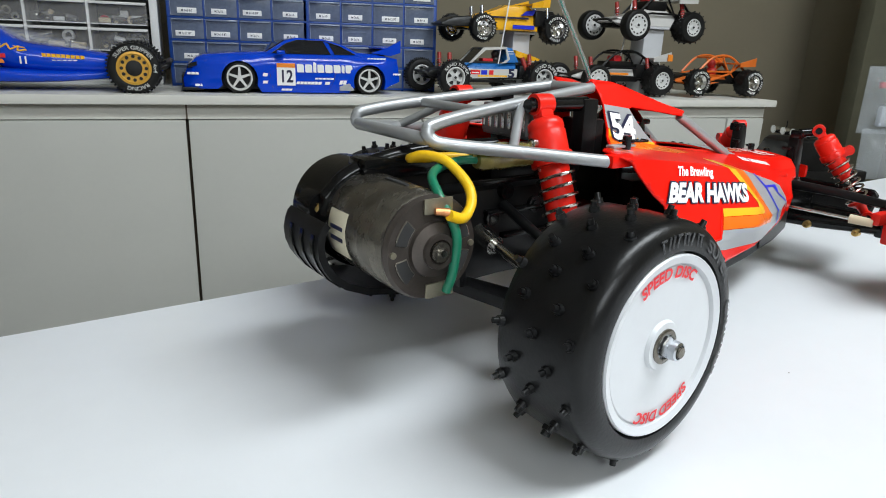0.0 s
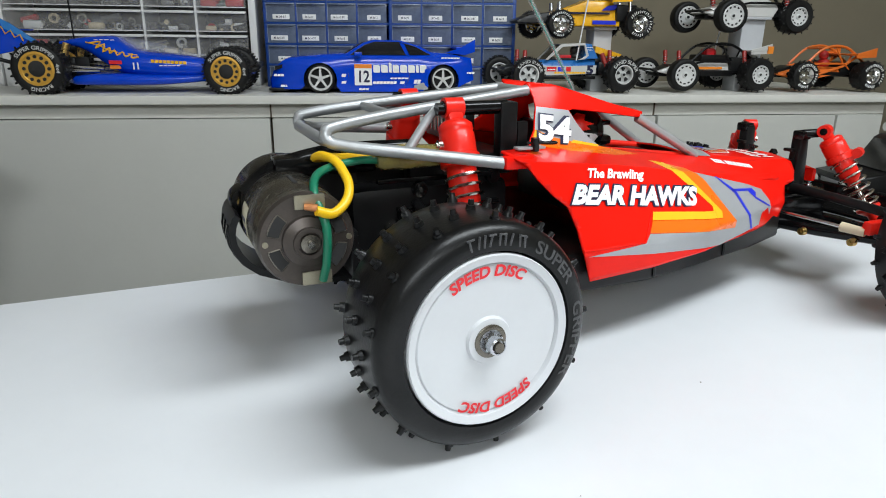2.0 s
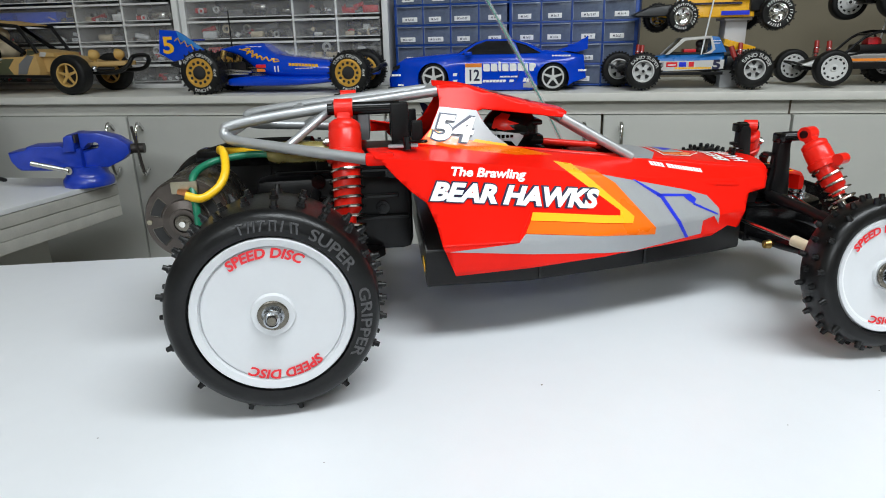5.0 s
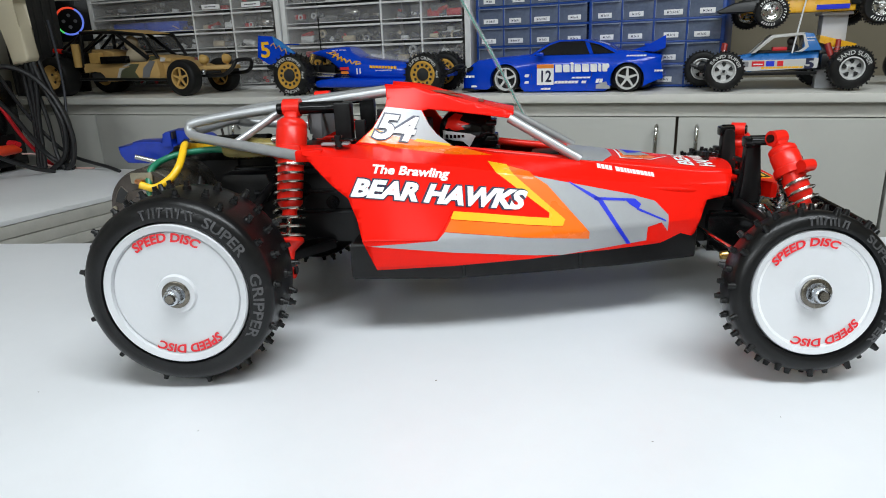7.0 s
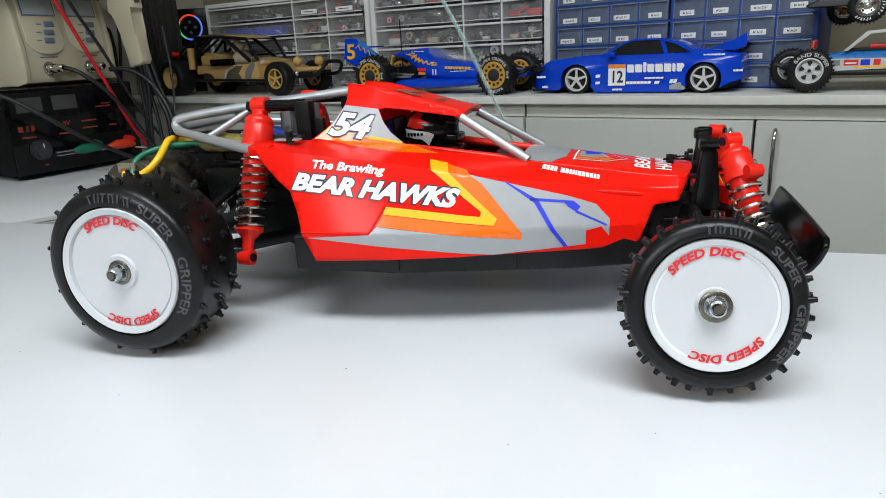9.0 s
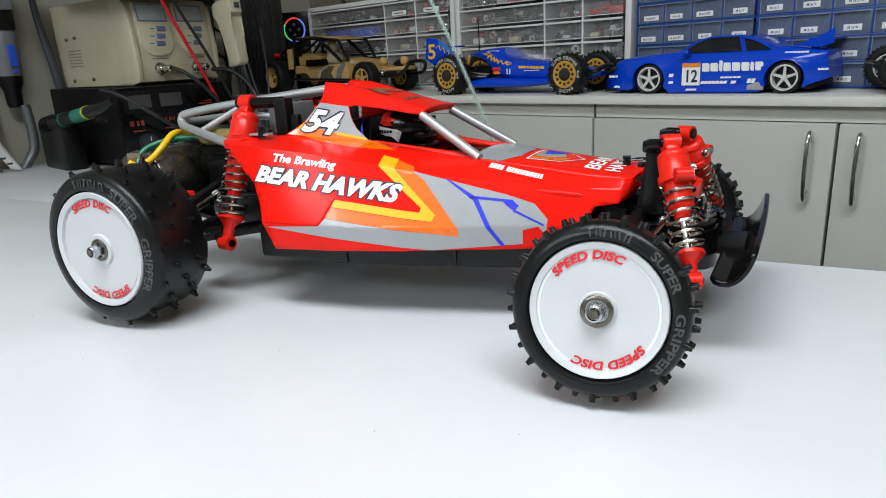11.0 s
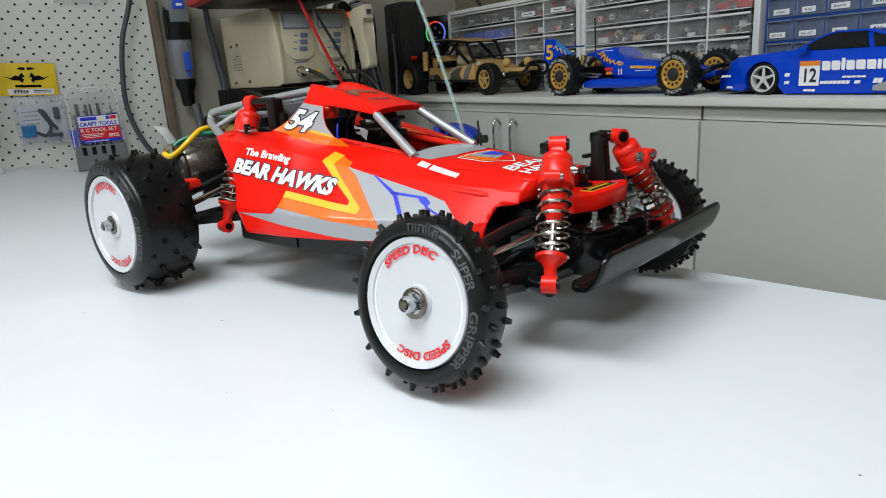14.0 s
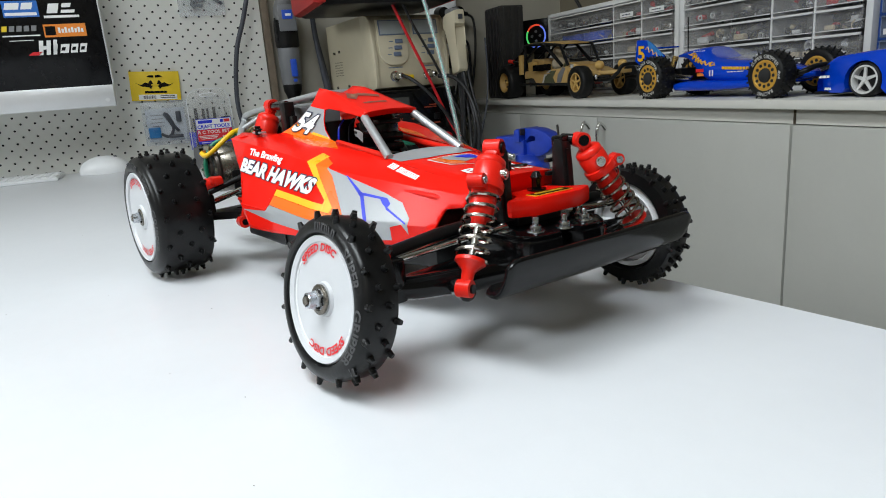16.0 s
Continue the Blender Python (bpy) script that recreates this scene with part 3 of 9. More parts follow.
def sill(x):
    return (x, lerp(x, SILL_Z))


LOWER = [(0.040, 0.1000), (0.0466, 0.0950), (0.0525, 0.0880), (0.0604, 0.0800), (0.0675, 0.0745), (0.0719, 0.0641), (0.0745, 0.0530), (0.0806, 0.0371),
         (0.1151, 0.0382), (0.1699, 0.0399), (0.2183, 0.0401), (0.2440, 0.0408), (0.2480, 0.0440), (0.2522, 0.0560), (0.2545, 0.0612), (0.2660, 0.0628), (0.2695, 0.0735)]
CABIN = [(0.0650, 0.0970), (0.0735, 0.1045), (0.0795, 0.1150), (0.0800, 0.1190), (0.0785, 0.1266), (0.0954, 0.1248), (0.1334, 0.1133), (0.1515, 0.1088),
         (0.1500, 0.1062), (0.1300, 0.1092), (0.1040, 0.1128), (0.1005, 0.1120), (0.1040, 0.1050), (0.1085, 0.0995), (0.1180, 0.0922)]
shell = B()
for s in (-1, 1):
    merge(shell, on_side(flat_poly(LOWER + [sill(x) for x in (0.25, 0.22, 0.185, 0.15, 0.12, 0.09, 0.07, 0.055)]), s))
    merge(shell, on_side(flat_poly(CABIN + [sill(x) for x in (0.105, 0.09, 0.078)]), s))
# nose deck, roof and rear edges between the sides
for x0, x1, n in ((0.183, 0.2695, 12),):
    rows = []
    for k in range(n + 1):
        x = mix(x0, x1, k / n)
        w, z = lerp(x, SILL_Y), lerp(x, SILL_Z)
        rows.append([shell.verts.new((x + 0.004 * (1 - (t / 4) ** 2) * (k == n), w * t / 4, z + 0.0022 * (1 - (t / 4) ** 2))) for t in range(-4, 5)])
    for a, b in zip(rows, rows[1:]):
        for j in range(8):
            shell.faces.new((a[j], a[j + 1], b[j + 1], b[j]))
    upper = rows[-1]
    for k in (1, 2, 3):
        z, back = mix(0.0735, 0.0632, k / 3), 0.0012 * k
        lower = [shell.verts.new((v.co.x - back, half(x1 - back, z) * (j - 4) / 4, z)) for j, v in enumerate(rows[-1])]
        for j in range(8):
            shell.faces.new((upper[j], upper[j + 1], lower[j + 1], lower[j]))
        upper = lower
rows = []
for k in range(11):
    x = mix(0.0785, 0.1515, k / 10)
    w, z = lerp(x, ROOF_Y), lerp(x, ROOF_Z) + 0.0002
    dip = 0.0055 * max(0, 1 - k / 6)
    rows.append([shell.verts.new((x, w * t / 6, z - dip * (1 - abs(t) / 6) ** 0.7 + 0.0012 * (k / 10) * (1 - (t / 6) ** 2))) for t in range(-6, 7)])
for a, b in zip(rows, rows[1:]):
    for j in range(12):
        shell.faces.new((a[j], a[j + 1], b[j + 1], b[j]))
front = [shell.verts.new((v.co.x - 0.001, v.co.y, v.co.z - 0.0035)) for v in rows[-1]]
for j in range(12):
    shell.faces.new((rows[-1][j], rows[-1][j + 1], front[j + 1], front[j]))
bmesh.ops.remove_doubles(shell, verts=shell.verts, dist=0.00006)
shell_ob = part("body_shell", shell, "red", buggy, "glossy red painted body shell", sharp=28)
thick = shell_ob.modifiers.new("thickness", "SOLIDIFY")
thick.thickness, thick.offset = 0.0011, -1

# raised panel on the shell's flank and the small bump on the nose side
for s in (-1, 1):
    edge = [(0.0745, 0.0535), (0.1126, 0.0530), (0.1202, 0.0668)]
    for (xa, za), (xb, zb) in zip(edge, edge[1:]):
        part("flank_crease", rod(B(), (xa, s * (half(xa, za) + 0.0001), za), (xb, s * (half(xb, zb) + 0.0001), zb), 0.0006, seg=8), "red", shell_ob)
    ridge = [(0.222 + 0.0035 * k, 0.0690 - 0.0004 * k) for k in range(9)]
    part("nose_bump", tube(B(), [(x, s * (half(x, z) - 0.0013), z) for x, z in ridge], [0.0010, 0.0013, 0.0015, 0.0017, 0.0018, 0.0019, 0.0020, 0.0018, 0.0010], 16), "red", shell_ob)

GREY = [(0.0774, 0.0504), (0.1126, 0.0524), (0.1164, 0.0564), (0.1898, 0.0475), (0.1901, 0.0512), (0.1684, 0.0754), (0.1610, 0.0801), (0.1798, 0.0754),
        (0.2113, 0.0676), (0.2256, 0.0630), (0.2329, 0.0555), (0.2327, 0.0469), (0.2289, 0.0522), (0.2214, 0.0504), (0.2211, 0.0429), (0.1759, 0.0400)]
ORANGE = [(0.1480, 0.0843), (0.1592, 0.0815), (0.1684, 0.0754), (0.1901, 0.0512), (0.1898, 0.0475), (0.1164, 0.0567), (0.1194, 0.0621), (0.1761, 0.0550), (0.1775, 0.0584)]
YELLOW = [(0.1375, 0.0866), (0.1475, 0.0847), (0.1775, 0.0584), (0.1761, 0.0553), (0.1194, 0.0624), (0.1208, 0.0661), (0.1691, 0.0598), (0.1694, 0.0621)]
LINES = ([(0.1793, 0.0759), (0.1806, 0.0757), (0.1971, 0.0663), (0.2125, 0.0423), (0.2104, 0.0422), (0.1952, 0.0651)],
         [(0.1930, 0.0675), (0.2147, 0.0650), (0.2182, 0.0621), (0.2163, 0.0596), (0.2118, 0.0626), (0.2102, 0.0643), (0.1931, 0.0661)],
         [(0.2162, 0.0605), (0.2314, 0.0532), (0.2315, 0.0523), (0.2157, 0.0595)])
P54 = [(0.0740, 0.1045), (0.0797, 0.1150), (0.1000, 0.1122), (0.1040, 0.1050), (0.1085, 0.0995), (0.1170, 0.0930), (0.1020, 0.0958), (0.0850, 0.1000)]
P54_ORANGE = [(0.0670, 0.0980), (0.0740, 0.1045), (0.0850, 0.1000), (0.1020, 0.0958), (0.1170, 0.0930), (0.1400, 0.0880), (0.1180, 0.0903), (0.0900, 0.0942)]
P54_YELLOW = [(0.0715, 0.1010), (0.0740, 0.1042), (0.0800, 0.1018), (0.0780, 0.0985)]
P54_YELLOW2 = [(0.0980, 0.0978), (0.1160, 0.0940), (0.1160, 0.0929), (0.0960, 0.0966)]
for s in (-1, 1):
    for name, poly, paint, lift in (("silver_sticker", GREY, "silver_print", 0.00018), ("orange_sticker", ORANGE, "orange", 0.00028), ("yellow_sticker", YELLOW, "yellow", 0.00038),
                                    ("silver_sticker", P54, "silver_print", 0.00018), ("orange_sticker", P54_ORANGE, "orange", 0.00028), ("yellow_sticker", P54_YELLOW, "yellow", 0.00038), ("yellow_sticker", P54_YELLOW2, "yellow", 0.00038)):
        part(name, on_side(flat_poly(poly), s, lift), paint, shell_ob)
    for poly in LINES:
        part("blue_sticker", on_side(flat_poly(poly), s, 0.0004), "blue_print", shell_ob)


def side_letters(text, x0, z0, x1, z1, size, paint, s, lift, heavy, shear=0.12, lead=0.0):
    """Lettering laid on the flank from one baseline point to another."""
    bm = letters(text, size, heavy, shear, align="LEFT")
    wide = max(v.co.x for v in bm.verts)
    flat = Vector((x1 - x0, z1 - z0))
    a = math.atan2(flat.y, flat.x)
    k = flat.length / wide
    for v in bm.verts:
        x, y = v.co.x * k, v.co.y + lead
        u = x * math.cos(a) - y * math.sin(a)
        w = x * math.sin(a) + y * math.cos(a)
        v.co = (x0 + u if s < 0 else x0 + (x1 - x0) - u, 0, z0 + w if s < 0 else z0 + w + (z1 - z0) * (1 - 2 * x / flat.length))
    return part("lettering", on_side(bm, s, lift), paint, shell_ob)


for s in (-1, 1):
    for paint, lift, heavy in (("navy", 0.0006, 0.0012), ("white_print", 0.0009, 0.0006)):
        side_letters("BEAR HAWKS", 0.0690, 0.0764, 0.1575, 0.0650, 0.0080, paint, s, lift, heavy, 0.26)
    side_letters("The Brawling", 0.0795, 0.0868, 0.1185, 0.0820, 0.0040, "white_print", s, 0.0009, 0.00022, 0.15)
    for paint, lift, heavy in (("navy", 0.0009, 0.0013), ("white_print", 0.0014, 0.0006)):
        side_letters("54", 0.0735, 0.1002, 0.0972, 0.0966, 0.0116, paint, s, lift, heavy, 0.22)
    name_bar = B()
    x = 0.1965
    for w in (0.0019, 0.0017, 0.0017, 0.0016, 0.0, 0.0022, 0.0017, 0.0012, 0.0012, 0.0009, 0.0017, 0.0018, 0.0017, 0.0017, 0.0012, 0.0014):
        if w:
            z = 0.0795 - (x - 0.1965) * 0.18
            merge(name_bar, flat_poly([(x, z), (x + w, z - w * 0.18), (x + w, z - w * 0.18 + 0.0017), (x, z + 0.0017)]))
        x += (w or 0.0012) + 0.00035
    part("name_bars", on_side(name_bar, s, 0.0004), "white_print", shell_ob, "white bars of small lettering")


def on_deck(bm, lift):
    """Lays a flat (x, y) outline on the nose deck."""
    cut_grid(bm, xs=[0.183 + 0.00708 * k for k in range(13)], ys=[-0.021, -0.014, -0.007, 0, 0.007, 0.014, 0.021])
    for v in bm.verts:
        w = lerp(v.co.x, SILL_Y)
        v.co.z = lerp(v.co.x, SILL_Z) + 0.0022 * (1 - (v.co.y / w) ** 2) + lift
    return bm


def deck_poly(poly):
    bm = B()
    bm.faces.new([bm.verts.new((x, y, 0)) for x, y in poly])
    bm.normal_update()
    bmesh.ops.triangulate(bm, faces=bm.faces)
    return bm


part("silver_sticker", on_deck(deck_poly([(0.1835, -0.0275), (0.2000, -0.0265), (0.2070, -0.012), (0.2070, 0.012), (0.2000, 0.0265), (0.1835, 0.0275)]), 0.0003), "silver_print", shell_ob)
EMBLEM = [(0.2110, -0.016), (0.2110, 0.016), (0.2290, 0.013), (0.2400, 0.0), (0.2290, -0.013)]
part("emblem_rim", on_deck(deck_poly(EMBLEM), 0.0003), "white_print", shell_ob)
part("emblem", on_deck(deck_poly([(0.2256 + (x - 0.2256) * 0.93, y * 0.93) for x, y in EMBLEM]), 0.0004), "red", shell_ob)
part("emblem_orange", on_deck(deck_poly([(0.2125, -0.0145), (0.2125, 0.0), (0.2330, -0.004), (0.2290, -0.0115)]), 0.0005), "orange", shell_ob)
part("emblem_silver", on_deck(deck_poly([(0.2140, -0.009), (0.2130, 0.010), (0.2260, 0.008), (0.2300, -0.002), (0.2210, -0.0075)]), 0.0006), "silver_print", shell_ob)
part("emblem_blue", on_deck(deck_poly([(0.2170, -0.002), (0.2150, 0.013), (0.2280, 0.0115), (0.2230, 0.003)]), 0.0007), "blue_print", shell_ob)
for row, (text, x) in enumerate((("BEAR", 0.2475), ("HAWKS", 0.2585))):
    bm = letters(text, 0.0078, 0.0003, 0.1)
    wide = max(v.co.x for v in bm.verts) - min(v.co.x for v in bm.verts)
    for v in bm.verts:
        v.co = (x - v.co.y + 0.004, v.co.x / wide * 0.037, 0)
    part("lettering", on_deck(bm, 0.0004), "white_print", shell_ob)
# badge on the roof and a small sticker by the shock


def on_roof(bm, lift):
    cut_grid(bm, xs=[mix(0.0785, 0.1515, k / 10) for k in range(11)], ys=[0.0025 * k for k in range(-7, 8)])
    for v in bm.verts:
        k = (v.co.x - 0.0785) / 0.073
        w = lerp(v.co.x, ROOF_Y)
        a = min(1.0, abs(v.co.y) / w)
        v.co.z = lerp(v.co.x, ROOF_Z) + 0.0002 - 0.0055 * max(0, 1 - k * 10 / 6) * (1 - a) ** 0.7 + 0.0012 * k * (1 - a * a) + lift
    return bm


for k, (poly, paint) in enumerate((([(0.104, -0.006), (0.118, -0.013), (0.124, -0.009), (0.112, -0.001), (0.122, 0.010), (0.116, 0.013), (0.104, 0.003)], "badge"),
                                   ([(0.108, -0.0045), (0.117, -0.0095), (0.1185, -0.0075), (0.110, -0.002)], "badge2"),
                                   ([(0.131, -0.009), (0.134, -0.009), (0.1345, 0.008), (0.1315, 0.009)], "badge"))):
    part("roof_badge", on_roof(deck_poly(poly), 0.0004 + 0.0002 * (paint != "badge")), paint, shell_ob, "worn dark roof badge")
for s in (-1, 1):
    part("blue_sticker", box(B(), (0.058, s * 0.0545, 0.0995), (0.015, 0.005, 0.0012), 0.0004, m=None), "silver_print", shell_ob)

# windscreen posts, cockpit edge and driver
for s in (-1, 1):
    part("windscreen_post", rod(B(), (0.1490, s * 0.0185, 0.1060), (0.1880, s * 0.0265, 0.0830), 0.0027), "silver", buggy, "silver windscreen post")
    part("cockpit_bar", rod(B(), (0.118, s * 0.0235, 0.0900), (0.186, s * 0.0225, 0.0820), 0.0022), "red2", buggy)
tub_in = B()
box(tub_in, (0.143, 0, 0.066), (0.086, 0.060, 0.018), 0.003)
box(tub_in, (0.098, 0, 0.084), (0.006, 0.044, 0.040), 0.002)
box(tub_in, (0.170, 0.010, 0.078), (0.016, 0.018, 0.010), 0.002)
box(tub_in, (0.158, -0.012, 0.080), (0.020, 0.014, 0.008), 0.002)
part("cockpit_tray", tub_in, "black", buggy, "dark cockpit insert")
figure = B()
HX, HZ = 0.1235, 0.0968
ball(figure, (HX, 0.004, HZ), 0.0152, (1.12, 0.95, 1.0), 28, 18, 0)
box(figure, (HX + 0.0130, 0.004, HZ - 0.0050), (0.012, 0.020, 0.006), 0.0025, mi=0)
box(figure, (HX + 0.0150, 0.004, HZ - 0.0115), (0.010, 0.019, 0.005), 0.002, mi=0)
box(figure, (HX + 0.0120, 0.004, HZ + 0.0050), (0.012, 0.018, 0.003), 0.0012, mi=0)
rod(figure, (HX, 0.004, HZ - 0.0110), (HX, 0.004, HZ - 0.0185), 0.0135, 0.0165, 20, 0)
ball(figure, (HX - 0.002, 0.004, 0.073), 0.019, (0.8, 1.1, 0.6), 16, 10, 0)


def on_helmet(poly, s, lift, mi):
    """A patch that follows the round of the helmet."""
    bm = B()
    cx, cz = sum(p[0] for p in poly) / len(poly), sum(p[1] for p in poly) / len(poly)
    rings = []
    for k in range(5):
        f = k / 4
        rings.append([(mix(cx, x, f), mix(cz, z, f)) for x, z in poly])
    vs = []
    for ring in rings:
        row = []
        for x, z in ring:
            d = max(0.02, 1 - (x / (0.0152 * 1.12)) ** 2 - (z / 0.0152) ** 2)
            row.append(figure.verts.new((HX + x, 0.004 + s * (0.0152 * 0.95 * math.sqrt(d) + lift), HZ + z)))
        vs.append(row)
    n = len(poly)
    for k in range(1, 5):
        for j in range(n):
            q = (j + 1) % n
            quad = [vs[k - 1][j], vs[k - 1][q], vs[k][q], vs[k][j]]
            f = figure.faces.new(quad if s < 0 else quad[::-1])
            f.material_index = mi
    bm.free()


for s in (-1, 1):
    on_helmet([(-0.0125, 0.0030), (-0.0105, 0.0085), (-0.0060, 0.0115), (-0.0015, 0.0105), (-0.0045, 0.0080), (0.0030, 0.0055), (-0.0040, 0.0045), (0.0, 0.0025), (-0.0060, 0.0020)], s, 0.0004, 1)
    on_helmet([(-0.0140, -0.0035), (-0.0138, 0.0018), (-0.0060, 0.0012), (0.0030, 0.0000), (0.0058, -0.0015), (0.0020, -0.0080), (0.0005, -0.0045), (-0.0065, -0.0040)], s, 0.0005, 2)
    for k in range(5):
        on_helmet([(-0.0120 + 0.0024 * k, -0.0028 + 0.0002 * k), (-0.0120 + 0.0024 * k, -0.0004), (-0.0103 + 0.0024 * k, -0.0004), (-0.0103 + 0.0024 * k, -0.0028 + 0.0002 * k)], s, 0.0008, 0)
part("driver_figure", figure, ["gloss_black", "red2", "white"], buggy, "small driver figure in a glossy black helmet")
for k, (y0, paint) in enumerate(((-0.012, "blue_print"), (-0.004, "navy"))):
    part("cockpit_wire", tube(B(), smooth_path([(0.104, y0, 0.072), (0.105, y0 - 0.004, 0.085), (0.103, y0 - 0.002, 0.098), (0.100, y0 + 0.004, 0.104)]), 0.0008, 6), paint, buggy)

# antenna
part("antenna_tube", tube(B(), smooth_path([(0.172, 0.040, 0.070), (0.158, 0.046, 0.100), (0.132, 0.054, 0.150), (0.100, 0.062, 0.205), (0.070, 0.066, 0.250)]), 0.0016, 8), "clear", buggy, "clear plastic antenna tube")
part("antenna_wire", tube(B(), smooth_path([(0.172, 0.040, 0.070), (0.158, 0.046, 0.100), (0.132, 0.054, 0.150), (0.100, 0.062, 0.205)]), 0.0006, 6), "teal", buggy)

# roll cage
for s in (-1, 1):
    part("cage_bar", tube(B(), smooth_path([(0.043, s * 0.064, 0.0945), (0.0, s * 0.047, 0.0995), (-0.026, s * 0.036, 0.1025), (-0.0325, s * 0.0325, 0.1045), (-0.0335, s * 0.0310, 0.1080), (-0.029, s * 0.0300, 0.1105), (0.0, s * 0.0255, 0.1145), (0.079, s * 0.0135, 0.1225)], 8), 0.0028, 16), "silver", buggy, "silver roll cage bar")
    part("cage_brace", tube(B(), [(0.024, s * 0.0235, 0.1165), (0.016, s * 0.030, 0.112), (0.000, s * 0.046, 0.1005)], 0.0022, 10), "silver", buggy)
    part("cage_mount", box(B(), (0.046, s * 0.0635, 0.0950), (0.014, 0.007, 0.006), 0.0015), "red", buggy)
part("cage_crossbar", tube(B(), [(-0.0320, -0.0325, 0.1046), (-0.0345, -0.026, 0.1046), (-0.0345, 0.026, 0.1046), (-0.0320, 0.0325, 0.1046)], 0.0028, 10), "silver", buggy)
part("cage_crossbar", rod(B(), (0.000, -0.0255, 0.1140), (0.000, 0.0255, 0.1140), 0.0022), "silver", buggy)
part("cage_crossbar", rod(B(), (0.077, -0.0130, 0.1220), (0.077, 0.0130, 0.1220), 0.0028), "silver", buggy)

# black frame that carries the rear shocks
for s in (-1, 1):
    post = B()
    box(post, (0.0575, s * 0.031, 0.1055), (0.0095, 0.008, 0.027), 0.0012)
    box(post, (0.0665, s * 0.031, 0.1000), (0.006, 0.004, 0.018), 0.001)
    part("shock_post", post, "black", buggy)
    part("shock_bar", rod(B(), (0.030, s * 0.031, 0.1165), (0.0575, s * 0.031, 0.1165), 0.0034), "gloss_black", buggy)
    part("pivot_knob", rod(B(), (0.020, s * 0.031, 0.1165), (0.026, s * 0.031, 0.1165), 0.0030), "gloss_black", buggy)
part("radiator", box(box(B(), (0.038, 0, 0.106), (0.006, 0.040, 0.016), 0.001), (0.0340, 0, 0.106), (0.003, 0.034, 0.012), 0.0006), "grey", buggy)
for k in range(7):
    part("radiator_fin", box(B(), (0.0322, -0.015 + 0.005 * k, 0.1065), (0.0008, 0.0026, 0.0085), 0.0003), "steel", buggy)


# ---- wheels ----
def ring_letters(bm_text, radius, centre_angle, y, arc_wide):
    """Bends flat lettering round the wheel's axis, over an arc of a given width."""
    x0, x1 = min(v.co.x for v in bm_text.verts), max(v.co.x for v in bm_text.verts)
    for v in bm_text.verts:
        a = centre_angle - arc_wide * ((v.co.x - x0) / (x1 - x0) - 0.5)
        r = radius + v.co.y
        v.co = (r * math.cos(a), y, r * math.sin(a))
    return bm_text


def side_depth(w, a):
    """How far back the rounded sidewall lies, at an angle up its curve."""
    return min(w * 0.30, 0.0065) * (1 - math.cos(radians(a))) ** 1.15


def tyre_profile(r, w, bead):
    sh = w * 0.16
    deep = min(w * 0.30, 0.0065)
    pts = [(bead, 0.0015), (bead + 0.0002, 0.0004)]
    pts += [(bead + (r * 0.996 - bead) * math.sin(radians(a)) ** 0.92, side_depth(w, a)) for a in (10, 20, 30, 40, 50, 60, 70, 80, 90)]
    pts += [(r, max(deep * 1.15, w * 0.36)), (r * 1.002, w * 0.5), (r, w * 0.68), (r * 0.992, w - sh * 0.75)]
    pts += [(r - sh * 0.25, w - sh * 0.3), (r - sh, w - 0.0008), (bead, w - 0.0005), (bead - 0.002, w * 0.7), (bead - 0.002, w * 0.3)]
    return pts


def wall_depth(rad, r, w, disc):
    """How far back the sidewall lies at a radius."""
    f = min(1.0, max(0.0, (rad - disc - 0.0008) / (r * 0.996 - disc - 0.0008))) ** (1 / 0.92)
    return side_depth(w, math.degrees(math.asin(f)))


